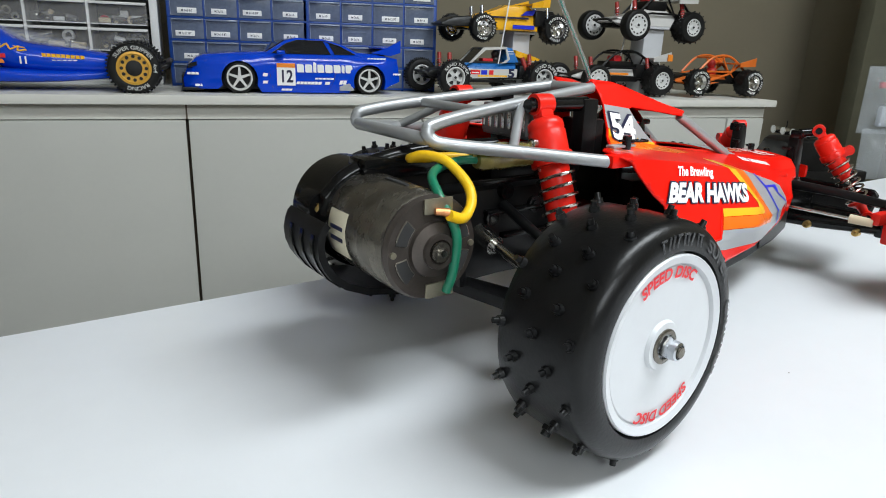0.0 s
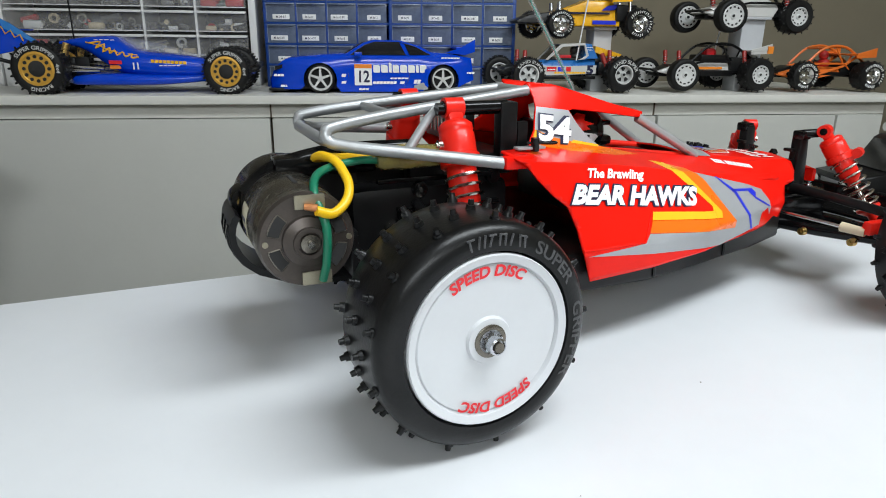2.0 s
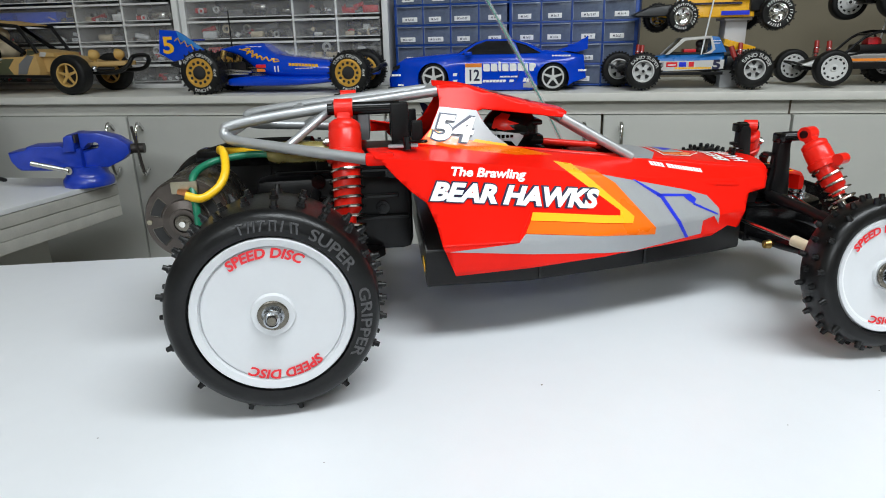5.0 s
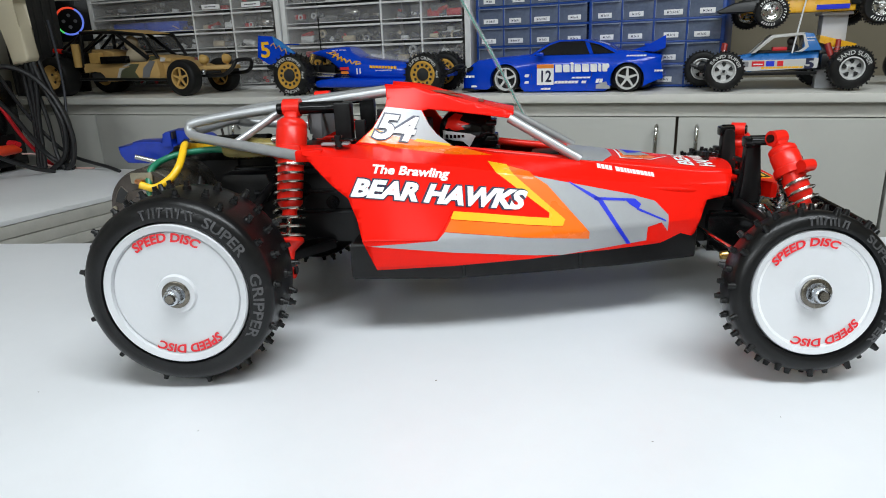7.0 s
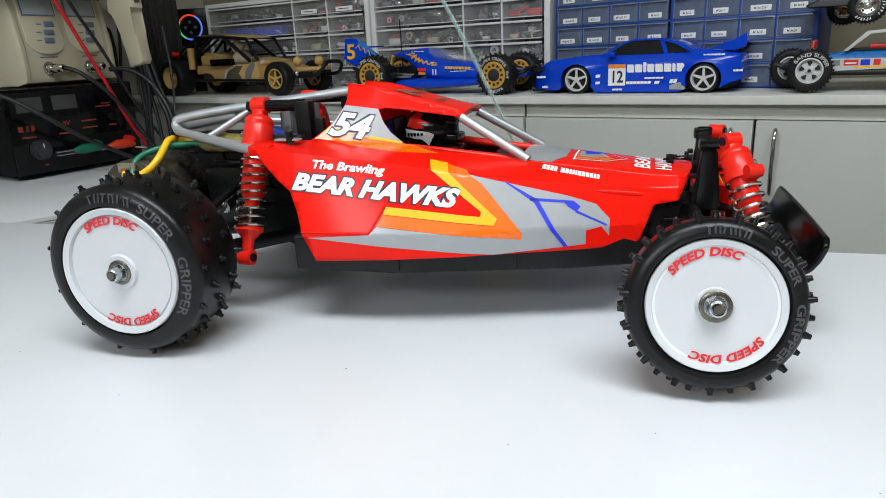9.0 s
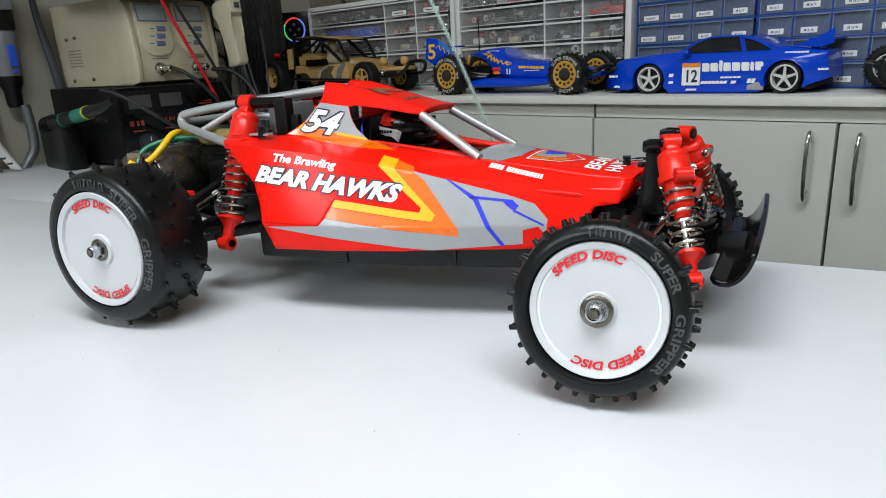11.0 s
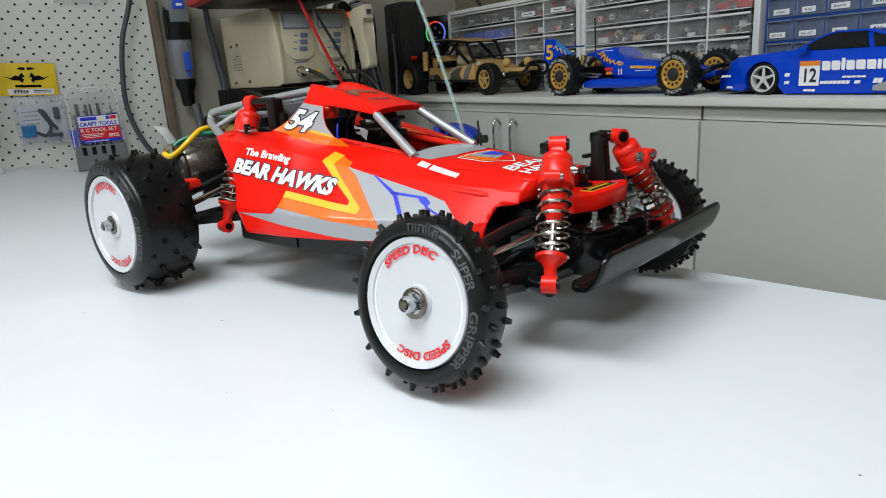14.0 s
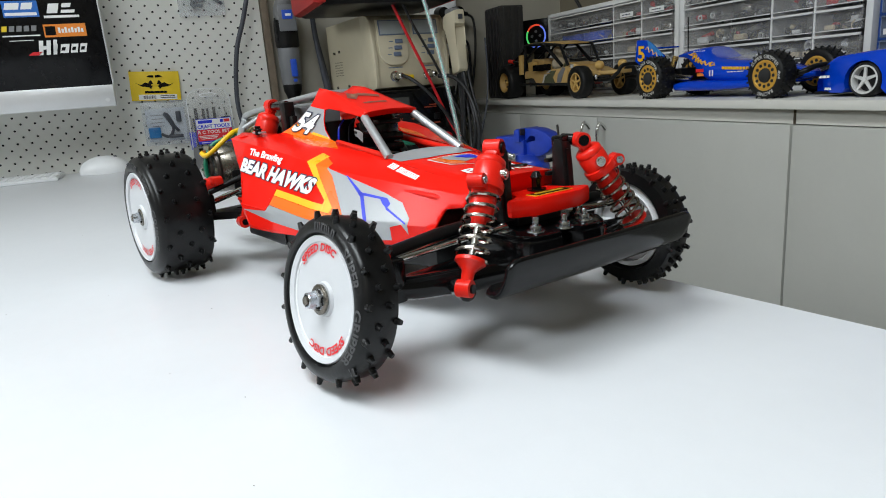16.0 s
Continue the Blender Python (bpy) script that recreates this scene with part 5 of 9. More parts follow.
# ---- suspension arms and steering ----
for s in (-1, 1):
    arm = B()
    prism(arm, [(-0.018, s * 0.028), (-0.006, s * 0.086), (0.004, s * 0.086), (0.046, s * 0.030), (0.034, s * 0.026), (0.002, s * 0.066), (-0.008, s * 0.030)], 0.034, 0.040, "xy", bevel=0.001)
    box(arm, (-0.001, s * 0.083, 0.044), (0.014, 0.010, 0.020), 0.002)
    part("rear_arm", arm, "black", buggy)
    part("upper_link", rod(B(), (0.010, s * 0.030, 0.072), (0.006, s * 0.082, 0.056), 0.0024), "black", buggy)
    part("drive_shaft", rod(rod(B(), (-0.002, s * 0.028, 0.060), (-0.002, s * 0.088, 0.0445), 0.0023), (-0.002, s * 0.028, 0.060), (-0.002, s * 0.040, 0.0565), 0.0046), "steel", buggy, "steel drive shaft")
    part("rear_upright", box(rod(B(), (0.003, s * 0.070, 0.0620), (0.003, s * 0.090, 0.0610), 0.0052, seg=16), (0.008, s * 0.0760, 0.0645), (0.014, 0.008, 0.006), 0.002), "red2", buggy, "red rear hub upright")
    part("rear_link_mount", box(B(), (0.0235, s * 0.0640, 0.0350), (0.006, 0.008, 0.006), 0.0015), "black", buggy)
    front_arm = B()
    tube(front_arm, [(0.292, s * 0.028, 0.0345), (0.290, s * 0.050, 0.0350), (0.2850, s * 0.078, 0.0365), (0.2815, s * 0.090, 0.0380)], [0.0058, 0.0062, 0.0056, 0.0046], 12)
    tube(front_arm, [(0.262, s * 0.026, 0.0345), (0.268, s * 0.052, 0.0350), (0.2785, s * 0.086, 0.0370)], [0.0036, 0.0036, 0.0036], 10)
    prism(front_arm, [(0.264, s * 0.030), (0.276, s * 0.074), (0.286, s * 0.072), (0.292, s * 0.030)], 0.0335, 0.0355, "xy", bevel=0.0006)
    rod(front_arm, (0.289, s * 0.060, 0.0345), (0.3055, s * 0.0645, 0.0350), 0.0042, seg=10)
    box(front_arm, (0.2815, s * 0.087, 0.0415), (0.012, 0.008, 0.020), 0.002)
    part("front_arm", front_arm, "gloss_black", buggy)
    part("upper_link", rod(B(), (0.288, s * 0.026, 0.0545), (0.283, s * 0.086, 0.0500), 0.0015, seg=8), "steel", buggy, "thin steel upper link")
    part("upper_front_arm", tube(B(), [(0.274, s * 0.026, 0.0560), (0.276, s * 0.056, 0.0555), (0.279, s * 0.086, 0.0530)], [0.0034, 0.0030, 0.0028], 10), "black", buggy)
    part("hub_carrier", box(box(B(), (0.2795, s * 0.0930, 0.0415), (0.011, 0.010, 0.026), 0.002), (0.270, s * 0.088, 0.046), (0.018, 0.006, 0.008), 0.002), "red2", buggy, "red hub carrier")
    for k in (0.35, 0.80):
        x, y = mix(0.256, 0.272, k), mix(0.026, 0.088, k)
        part("arm_screw", rod(rod(B(), (x + 0.002, s * y, 0.0335), (x - 0.0012, s * (y + 0.0003), 0.0335), 0.0026, 0.0022, 14), (x - 0.001, s * y, 0.0335), (x - 0.0016, s * y, 0.0335), 0.0010, seg=8), "brass", buggy, "brass screw")
    part("steering_rod", rod(B(), (0.250, s * 0.022, 0.0455), (0.262, s * 0.084, 0.0435), 0.0011), "steel", buggy, "thin steel steering rod")
    part("ball_joint", rod(B(), (0.2600, s * 0.074, 0.0438), (0.2625, s * 0.087, 0.0433), 0.0030, 0.0026), "cream", buggy, "off-white ball joint")
    tower = B()
    prism(tower, [(0.2740, 0.0560), (0.2860, 0.0560), (0.2840, 0.0780), (0.2835, 0.0890), (0.2820, 0.0912), (0.2780, 0.0908), (0.2764, 0.0870), (0.2762, 0.0720)], s * 0.0180, s * 0.0250, bevel=0.0008)
    prism(tower, [(0.2820, 0.0600), (0.2868, 0.0600), (0.2842, 0.0860), (0.2832, 0.0860)], s * 0.0205, s * 0.0230)
    prism(tower, [(0.2720, 0.0570), (0.2745, 0.0570), (0.2775, 0.0830), (0.2765, 0.0840)], s * 0.0200, s * 0.0230)
    for k in range(3):
        box(tower, (0.2735, s * 0.0195, 0.066 + 0.007 * k), (0.003, 0.0060, 0.0020), 0.0004)
    part("front_shock_tower", tower, "black", buggy)
    part("tower_bar", box(rod(B(), (0.2780, s * 0.0240, 0.0905), (0.2890, s * 0.0290, 0.0905 + 0.0008 * -s), 0.0028), (0.2790, s * 0.0230, 0.0897), (0.0080, 0.0080, 0.0056), 0.0012), "gloss_black", buggy)
nose = B()
prism(nose, [(0.2740, -0.0150), (0.2890, -0.0160), (0.2905, -0.0265), (0.2935, -0.0265), (0.2995, -0.014), (0.2995, 0.014), (0.2935, 0.0265), (0.2905, 0.0265), (0.2890, 0.0160), (0.2740, 0.0150)], 0.0588, 0.0675, "xy", bevel=0.0018)
part("nose_plate", nose, "red", buggy, "red plate between the front shocks")
part("plate_sticker", box(B(), (0.2920, 0.0, 0.0678), (0.0060, 0.024, 0.0004), 0.0001), "gloss_black", buggy)
part("plate_sticker_rim", box(B(), (0.2920, 0.0, 0.0677), (0.0070, 0.025, 0.0004), 0.0001), "yellow", buggy)
part("plate_bars", text_bar(0.020, 0.0036), "yellow", buggy, m=pose(0.2920, 0, 0.0681, 90, 0, 90))
part("body_post", lathe(lathe(B(), [(0, 0.0), (0.0024, 0.0), (0.0024, 0.006), (0.0030, 0.007), (0.0016, 0.0095), (0, 0.0098)], 16), [(0, 0.0003), (0.0048, 0.0003), (0.0048, 0.0012), (0, 0.0012)], 18), "gloss_black", buggy, m=pose(0.2830, 0, 0.0675, 90, 0, 0))
front_box = B()
LOBES = [(0.258, -0.030), (0.298, -0.031), (0.307, -0.027), (0.3105, -0.020), (0.3105, -0.011), (0.3040, -0.0065), (0.3040, -0.001), (0.3105, 0.003), (0.3115, 0.013), (0.3085, 0.022), (0.298, 0.030), (0.258, 0.030)]
prism(front_box, LOBES, 0.030, 0.0500, "xy", bevel=0.0012)
prism(front_box, [(mix(0.285, x, 0.95), y * 0.95) for x, y in LOBES], 0.0500, 0.0522, "xy", bevel=0.0006)
part("front_gearbox", front_box, "gloss_black", buggy)
part("front_bulkhead", box(prism(B(), [(0.250, 0.034), (0.262, 0.034), (0.268, 0.058), (0.256, 0.060), (0.250, 0.050)], -0.024, 0.024, bevel=0.001), (0.270, 0, 0.0545), (0.030, 0.030, 0.007), 0.0015), "black", buggy)
for x, y, tall in ((0.2995, -0.0175, 1.0), (0.3040, -0.0030, 0.9), (0.300, 0.0150, 0.8), (0.286, -0.026, 0.55), (0.286, 0.026, 0.55)):
    part("front_bolt", lathe(lathe(B(), [(0, 0.0072 * tall), (0.0013, 0.0072 * tall), (0.0016, 0.0066 * tall), (0.0016, 0.0030), (0.0026, 0.0030), (0.0028, 0.0026), (0.0028, 0.0008)], 12), [(0.0028, 0.0008), (0.0044, 0.0008), (0.0046, 0.0), (0, 0.0)], 18), "zinc", buggy, "bright bolt", m=pose(x, y, 0.0520, 90, 0, 0))
BUMPER = ((0.0, 0.3128, 0.0372), (0.10, 0.3160, 0.0354), (0.20, 0.3200, 0.0350), (0.35, 0.3240, 0.0372), (0.55, 0.3272, 0.0418), (0.75, 0.3292, 0.0466), (1.0, 0.3304, 0.0522))
fb = B()
rows = []
for j in range(33):
    y = mix(-0.0615, 0.0610, j / 32)
    q = abs(j - 16) / 16
    r = max(0.0, (q - 0.92) / 0.08)
    open_up = math.sqrt(max(0.0, 1 - r * r))
    lo = 0.07 * (1 - open_up)
    hi = 1.0 - 0.14 * (1 - open_up)
    row = []
    for k in range(11):
        f = mix(lo, hi, k / 10)
        x, z = lerp(f, tuple((a, b) for a, b, c in BUMPER)), lerp(f, tuple((a, c) for a, b, c in BUMPER))
        row.append(fb.verts.new((x - 0.001 * q * q, y, z)))
    rows.append(row)
for a, b in zip(rows, rows[1:]):
    for k in range(10):
        fb.faces.new((a[k], b[k], b[k + 1], a[k + 1]))
bumper_ob = part("front_bumper", fb, "gloss_black", buggy, "wide glossy black front bumper", sharp=60)
wall = bumper_ob.modifiers.new("thickness", "SOLIDIFY")
wall.thickness, wall.offset = 0.0028, 0
soft_rim = bumper_ob.modifiers.new("rounding", "BEVEL")
soft_rim.width, soft_rim.segments, soft_rim.limit_method, soft_rim.angle_limit = 0.0009, 2, "ANGLE", radians(50)
part("bumper_stay", box(B(), (0.315, 0, 0.0375), (0.016, 0.03, 0.005), 0.0012), "black", buggy)


def body_clip(x, y, z, turn):
    """A bent wire clip through a body post."""
    bm = rod(B(), (0, 0, -0.002), (0, 0, 0.0042), 0.0021, seg=12)
    tube(bm, smooth_path([(-0.004, 0.0, 0.0018), (0.004, 0.0014, 0.0018), (0.0085, 0.0026, 0.0020), (0.0102, 0.0, 0.0020), (0.0085, -0.0026, 0.0020), (0.004, -0.0014, 0.0018), (-0.004, -0.0002, 0.0020)], 4), 0.0006, 6)
    part("body_clip", bm, "gloss_black", buggy, "black bent-wire body clip", m=pose(x, y, z, 0, 0, turn))


body_clip(0.2620, 0.0, 0.0770, 35)
for s in (-1, 1):
    body_clip(0.0600, s * 0.0560, 0.1000, 20 * s)
    part("chassis_print", text_bar(0.012, 0.010), "yellow", buggy, "small yellow printed bars", m=pose(0.0655, s * 0.0665, 0.0405, 0, 0, -90))

# ---- model cars on the counter ----
ON = SH @ pose(0, 0, TOP)


def shelf_wheel(parent, x, y, r, w, tyre, rim, hub_r, style, spikes=0, name="wheel", marks=None, words=()):
    """A model car's wheel: outer face at y, going back by w."""
    m = pose(x, y, r)
    t = part(name, lathe(B(), [(hub_r, 0.0006), (hub_r + 0.001, 0.0), (r * 0.90, 0.0004), (r * 0.97, w * 0.08), (r, w * 0.22), (r, w * 0.78), (r * 0.97, w * 0.92), (r * 0.9, w), (hub_r, w), (hub_r, w * 0.5)], 36, close=True), tyre, parent, m=m, sharp=45)
    if spikes:
        bm = B()
        for q in range(4):
            for k in range(spikes):
                a = 2 * math.pi * (k + 0.5 * (q % 2)) / spikes
                p = Vector((r * 0.985 * math.cos(a), w * (0.10 + 0.26 * q), r * 0.985 * math.sin(a)))
                d = Vector((math.cos(a), 0, math.sin(a)))
                rod(bm, p, p + d * r * 0.09, r * 0.05, r * 0.035, 6)
        tagged(part("tread", bm, tyre, t), kind="stuff")
    bm = B()
    if style == "spokes5":
        lathe(bm, [(hub_r, 0.001), (hub_r * 0.88, 0.0006), (hub_r * 0.84, 0.003), (hub_r * 0.86, w * 0.8), (hub_r, w * 0.8)], 36)
        for k in range(5):
            a = 2 * math.pi * k / 5 + math.pi / 2
            u, v = Vector((math.cos(a), 0, math.sin(a))), Vector((-math.sin(a), 0, math.cos(a)))
            c = u * hub_r * 0.5 + Vector((0, 0.0018, 0))
            vs = [bm.verts.new(c + u * e * hub_r * 0.42 + v * f * hub_r * (0.12 if e < 0 else 0.075) + Vector((0, d, 0))) for d in (0, 0.002) for e, f in ((-1, -1), (1, -1), (1, 1), (-1, 1))]
            for fidx in ((0, 1, 2, 3), (7, 6, 5, 4), (0, 4, 5, 1), (1, 5, 6, 2), (2, 6, 7, 3), (3, 7, 4, 0)):
                bm.faces.new([vs[i] for i in fidx])
        lathe(bm, [(0, -0.0002), (hub_r * 0.17, 0.0002), (hub_r * 0.2, 0.004)], 18)
        lathe(bm, [(0, w * 0.55), (hub_r * 0.86, w * 0.55)], 30, mi=1)
    elif style == "disc_holes":
        lathe(bm, [(0, 0.002), (hub_r * 0.80, 0.0012), (hub_r * 0.86, 0.0002), (hub_r, 0.0006), (hub_r, w * 0.6)], 40)
        for k in range(12):
            a = 2 * math.pi * k / 12
            c = Vector((hub_r * 0.70 * math.cos(a), 0.0004, hub_r * 0.70 * math.sin(a)))
            rod(bm, c, c + Vector((0, 0.002, 0)), hub_r * 0.105, seg=10, mi=1)
        lathe(bm, [(0, -0.006), (hub_r * 0.20, -0.005), (hub_r * 0.44, -0.001), (hub_r * 0.48, 0.002)], 24, mi=1)
    elif style == "dish":
        lathe(bm, [(0, w * 0.30), (hub_r * 0.35, w * 0.28), (hub_r * 0.42, w * 0.34), (hub_r * 0.70, w * 0.30), (hub_r * 0.92, 0.002), (hub_r, 0.0006), (hub_r, w * 0.6)], 40)
        for k in range(5):
            a = 2 * math.pi * k / 5 + 0.3
            c = Vector((hub_r * 0.56 * math.cos(a), w * 0.30, hub_r * 0.56 * math.sin(a)))
            rod(bm, c, c + Vector((0, 0.003, 0)), hub_r * 0.12, seg=10, mi=1)
        lathe(bm, [(0, w * 0.1), (hub_r * 0.14, w * 0.12), (hub_r * 0.16, w * 0.3)], 14)
    elif style == "disc":
        lathe(bm, [(hub_r, 0.0006), (hub_r * 0.93, 0.0002), (hub_r * 0.88, w * 0.07), (hub_r * 0.62, w * 0.09), (hub_r * 0.30, w * 0.13), (hub_r * 0.22, w * 0.05), (0, w * 0.05)], 36)
        for k in range(12):
            a = radians(30 * k)
            c = Vector((hub_r * 0.76 * math.cos(a), w * 0.075, hub_r * 0.76 * math.sin(a)))
            box(bm, (0, 0, 0), (hub_r * 0.13, 0.0008, hub_r * 0.20), m=Matrix.Translation(c) @ Matrix.Rotation(-a, 4, "Y"), mi=1)
        rod(bm, (0, w * 0.02, 0), (0, w * 0.06, 0), hub_r * 0.13, seg=12, mi=1)
    elif style == "slots":
        lathe(bm, [(hub_r, 0.0006), (hub_r * 0.90, 0.0002), (hub_r * 0.84, w * 0.10), (hub_r * 0.82, w * 0.30), (hub_r * 0.30, w * 0.22), (hub_r * 0.20, w * 0.10), (0, w * 0.10)], 36)
        for k in range(5):
            a = radians(72 * k + 20)
            u, v = Vector((math.cos(a), 0, math.sin(a))), Vector((-math.sin(a), 0, math.cos(a)))
            slot = [(0.40, -0.06), (0.70, -0.21), (0.76, 0.0), (0.70, 0.21), (0.40, 0.06)]
            rows = [[bm.verts.new(u * hub_r * e + v * hub_r * f + Vector((0, d, 0))) for e, f in slot] for d in (w * 0.16, w * 0.30)]
            bm.faces.new(rows[0]).material_index = 1
            for j in range(5):
                bm.faces.new((rows[0][j], rows[0][(j + 1) % 5], rows[1][(j + 1) % 5], rows[1][j])).material_index = 1
        rod(bm, (0, w * 0.02, 0), (0, w * 0.14, 0), hub_r * 0.13, seg=12, mi=1)
    part("rim", bm, [rim, "hole"], t, sharp=28)
    for text, a0, a1 in words:
        high = (r * 0.95 - hub_r) * 0.50
        bm = letters(text, high, high * 0.03)
        ring_letters(bm, hub_r + (r * 0.93 - hub_r) * 0.26, radians((a0 + a1) / 2), -0.0006, radians(a0 - a1))
        part("sidewall_word", bm, "tyre_word", t, "pale raised tyre lettering")
    if marks:
        mk = B()
        for a0, a1, n in ((150, 30, 12), (10, -40, 5), (-75, -130, 6)):
            for k in range(n):
                a = radians(mix(a0, a1, k / (n - 1)))
                u = Vector((math.cos(a), 0, math.sin(a)))
                rr = (hub_r + r * 0.93) / 2
                v = Vector((-math.sin(a), 0, math.cos(a)))
                tube(mk, [u * (rr - (r - hub_r) * 0.18) + v * 0.0008, u * (rr + (r - hub_r) * 0.18) - v * 0.0006], 0.0007, 4)
                if k % 2:
                    tube(mk, [u * (rr + (r - hub_r) * 0.16) - v * 0.001, u * (rr + (r - hub_r) * 0.16) + v * 0.0014], 0.0006, 4)
        part("sidewall_print", mk, marks, t)
    return t


def frustum(bm, profile, y0, y1, inset, mi=0, bevel=0.0):
    """A side outline drawn across, its upper points drawn in from both sides."""
    zs = [z for _, z in profile]
    lo, hi = min(zs), max(zs)
    a = [bm.verts.new((x, y0 + inset * (z - lo) / (hi - lo), z)) for x, z in profile]
    b = [bm.verts.new((x, y1 - inset * (z - lo) / (hi - lo), z)) for x, z in profile]
    n = len(profile)
    fs = [bm.faces.new(a), bm.faces.new(b[::-1])] + [bm.faces.new((a[k], a[(k + 1) % n], b[(k + 1) % n], b[k])) for k in range(n)]
    for f in fs:
        f.material_index = mi
    if bevel:
        es = list(fs[0].edges) + list(fs[1].edges)
        for f in bmesh.ops.bevel(bm, geom=es, offset=bevel, segments=3, profile=0.5, affect="EDGES", clamp_overlap=True)["faces"]:
            f.material_index = mi
    return bm


def loft(bm, stations, y0, power=3.0, n=28, mi=0):
    """A smooth hull through stations of (x, half width, low, high)."""
    rings = []
    for x, w, lo, hi in stations:
        ring = []
        for k in range(n):
            c, d = math.cos(2 * math.pi * k / n), math.sin(2 * math.pi * k / n)
            ring.append(bm.verts.new((x, y0 + w * math.copysign(abs(c) ** (2 / power), c), (lo + hi) / 2 + (hi - lo) / 2 * math.copysign(abs(d) ** (2 / power), d))))
        rings.append(ring)
    for a, b in zip(rings, rings[1:]):
        for k in range(n):
            bm.faces.new((a[k], a[(k + 1) % n], b[(k + 1) % n], b[k])).material_index = mi
    bm.faces.new(rings[0]).material_index = mi
    bm.faces.new(rings[-1][::-1]).material_index = mi
    return bm


def fine(stations, n=4):
    """The same stations, softly drawn out into more of them."""
    out = []
    p = [stations[0], *stations, stations[-1]]
    for a, b, c, d in zip(p, p[1:], p[2:], p[3:]):
        for k in range(n):
            t = k / n
            q = [0.5 * (2 * f + (g - e) * t + (2 * e - 5 * f + 4 * g - h) * t * t + (3 * f - e - 3 * g + h) * t ** 3) for e, f, g, h in zip(a, b, c, d)]
            q[0] = mix(b[0], c[0], t)
            out.append(tuple(q))
    return out + [stations[-1]]


def near_side(x, z, stations, y0, power=3.0):
    """The y of the hull's near side at a place."""
    w, lo, hi = (lerp(x, [(st[0], st[k]) for st in stations]) for k in (1, 2, 3))
    f = min(0.98, abs(2 * z - lo - hi) / (hi - lo))
    return y0 - w * (1 - f ** power) ** (1 / power)


def strokes(parent, x, z, w, h, y, paint, slant=0.0, n=7, name="print"):
    """Plain thin bars where a printed word stands."""
    bm = B()
    for k in range(n):
        x0, x1 = x + w * k / n, x + w * (k + 0.88) / n
        zz = z + slant * k / n
        prism(bm, [(x0, zz), (x1, zz), (x1 + h * 0.25, zz + h * 0.8), (x0 + h * 0.25, zz + h * 0.8)], y, y + 0.0004)
    return part(name, bm, paint, parent)


def fit_text(parent, text, x, z, w, h, y, paint, heavy=0.0003, shear=0.0):
    bm = letters(text, h, heavy, shear, align="LEFT")
    wide = max(v.co.x for v in bm.verts)
    for v in bm.verts:
        v.co = (x + v.co.x / wide * w, y, z + v.co.y)
    return part("lettering", bm, paint, parent)


# blue touring car
blue = thing("model_touring_car", ON @ pose(0, 0.045, 0), "glossy blue racing saloon model with wing, on the counter", "model car", "model cars")
side = [(-0.157, 0.006), (-0.158, 0.020), (-0.150, 0.040), (-0.129, 0.051), (-0.081, 0.0555), (-0.043, 0.0575), (0.000, 0.0575), (0.060, 0.0580), (0.098, 0.0600), (0.121, 0.0585), (0.160, 0.0520), (0.165, 0.0200), (0.145, 0.0130), (0.136, 0.0080)]
arch2 = [(0.113 + 0.0255 * math.cos(radians(a)), 0.0195 + 0.0255 * math.sin(radians(a))) for a in range(-20, 201, 20)]
arch1 = [(-0.081 + 0.0260 * math.cos(radians(a)), 0.0205 + 0.0260 * math.sin(radians(a))) for a in range(-20, 201, 20)]
hull = B()
prism(hull, side + arch2 + [(0.080, 0.0020), (-0.050, 0.0020)] + arch1 + [(-0.112, 0.006)], 0.0, 0.138)
cut_grid(hull, xs=[-0.15 + 0.0125 * k for k in range(26)], ys=[0.012, 0.069, 0.126], zs=[0.012, 0.020, 0.028, 0.036, 0.042, 0.046, 0.050, 0.054, 0.057])


def flank(x, z):
    """How far the rounded flank lies back from its widest line."""
    back = 0.008 * max(0.0, (z - 0.040) / 0.020) ** 2 + 0.0035 * max(0.0, (0.020 - z) / 0.020) ** 2
    back += 0.022 * max(0.0, (-0.105 - x) / 0.053) ** 2 + 0.012 * max(0.0, (x - 0.130) / 0.035) ** 2
    for wheel_x in (-0.081, 0.113):
        back -= 0.0025 * math.exp(-((math.hypot(x - wheel_x, z - 0.020) - 0.027) / 0.006) ** 2)
    return back


for v in hull.verts:
    if v.co.y < 0.005:
        v.co.y = flank(v.co.x, v.co.z)
    elif v.co.y > 0.133:
        v.co.y = 0.138 - flank(v.co.x, v.co.z)
    else:
        v.co.z += 0.0025 * (v.co.z > 0.045)
part("body", hull, "car_blue", blue, "glossy metallic blue body", sharp=55)
part("wheel_well", box(B(), (0.0, 0.07, 0.022), (0.29, 0.10, 0.034), 0.004), "hole", blue)
part("cabin", frustum(B(), [(-0.046, 0.0570), (-0.013, 0.0765), (0.004, 0.0810), (0.046, 0.0805), (0.076, 0.0725), (0.102, 0.0590)], 0.006, 0.132, 0.016, bevel=0.003), "car_blue", blue, sharp=40)
part("side_window", frustum(B(), [(-0.034, 0.0582), (-0.012, 0.0725), (0.005, 0.0780), (0.044, 0.0778), (0.054, 0.0582)], 0.0054, 0.1326, 0.0126), "tinted", blue)
part("rear_window", frustum(B(), [(0.060, 0.0585), (0.0515, 0.0760), (0.068, 0.0715), (0.092, 0.0590)], 0.0054, 0.1326, 0.0126), "tinted", blue)
part("windscreen", frustum(B(), [(-0.0475, 0.0575), (-0.0135, 0.0775), (-0.0095, 0.0755), (-0.040, 0.0570)], 0.016, 0.122, 0.010), "tinted", blue)
wing = B()
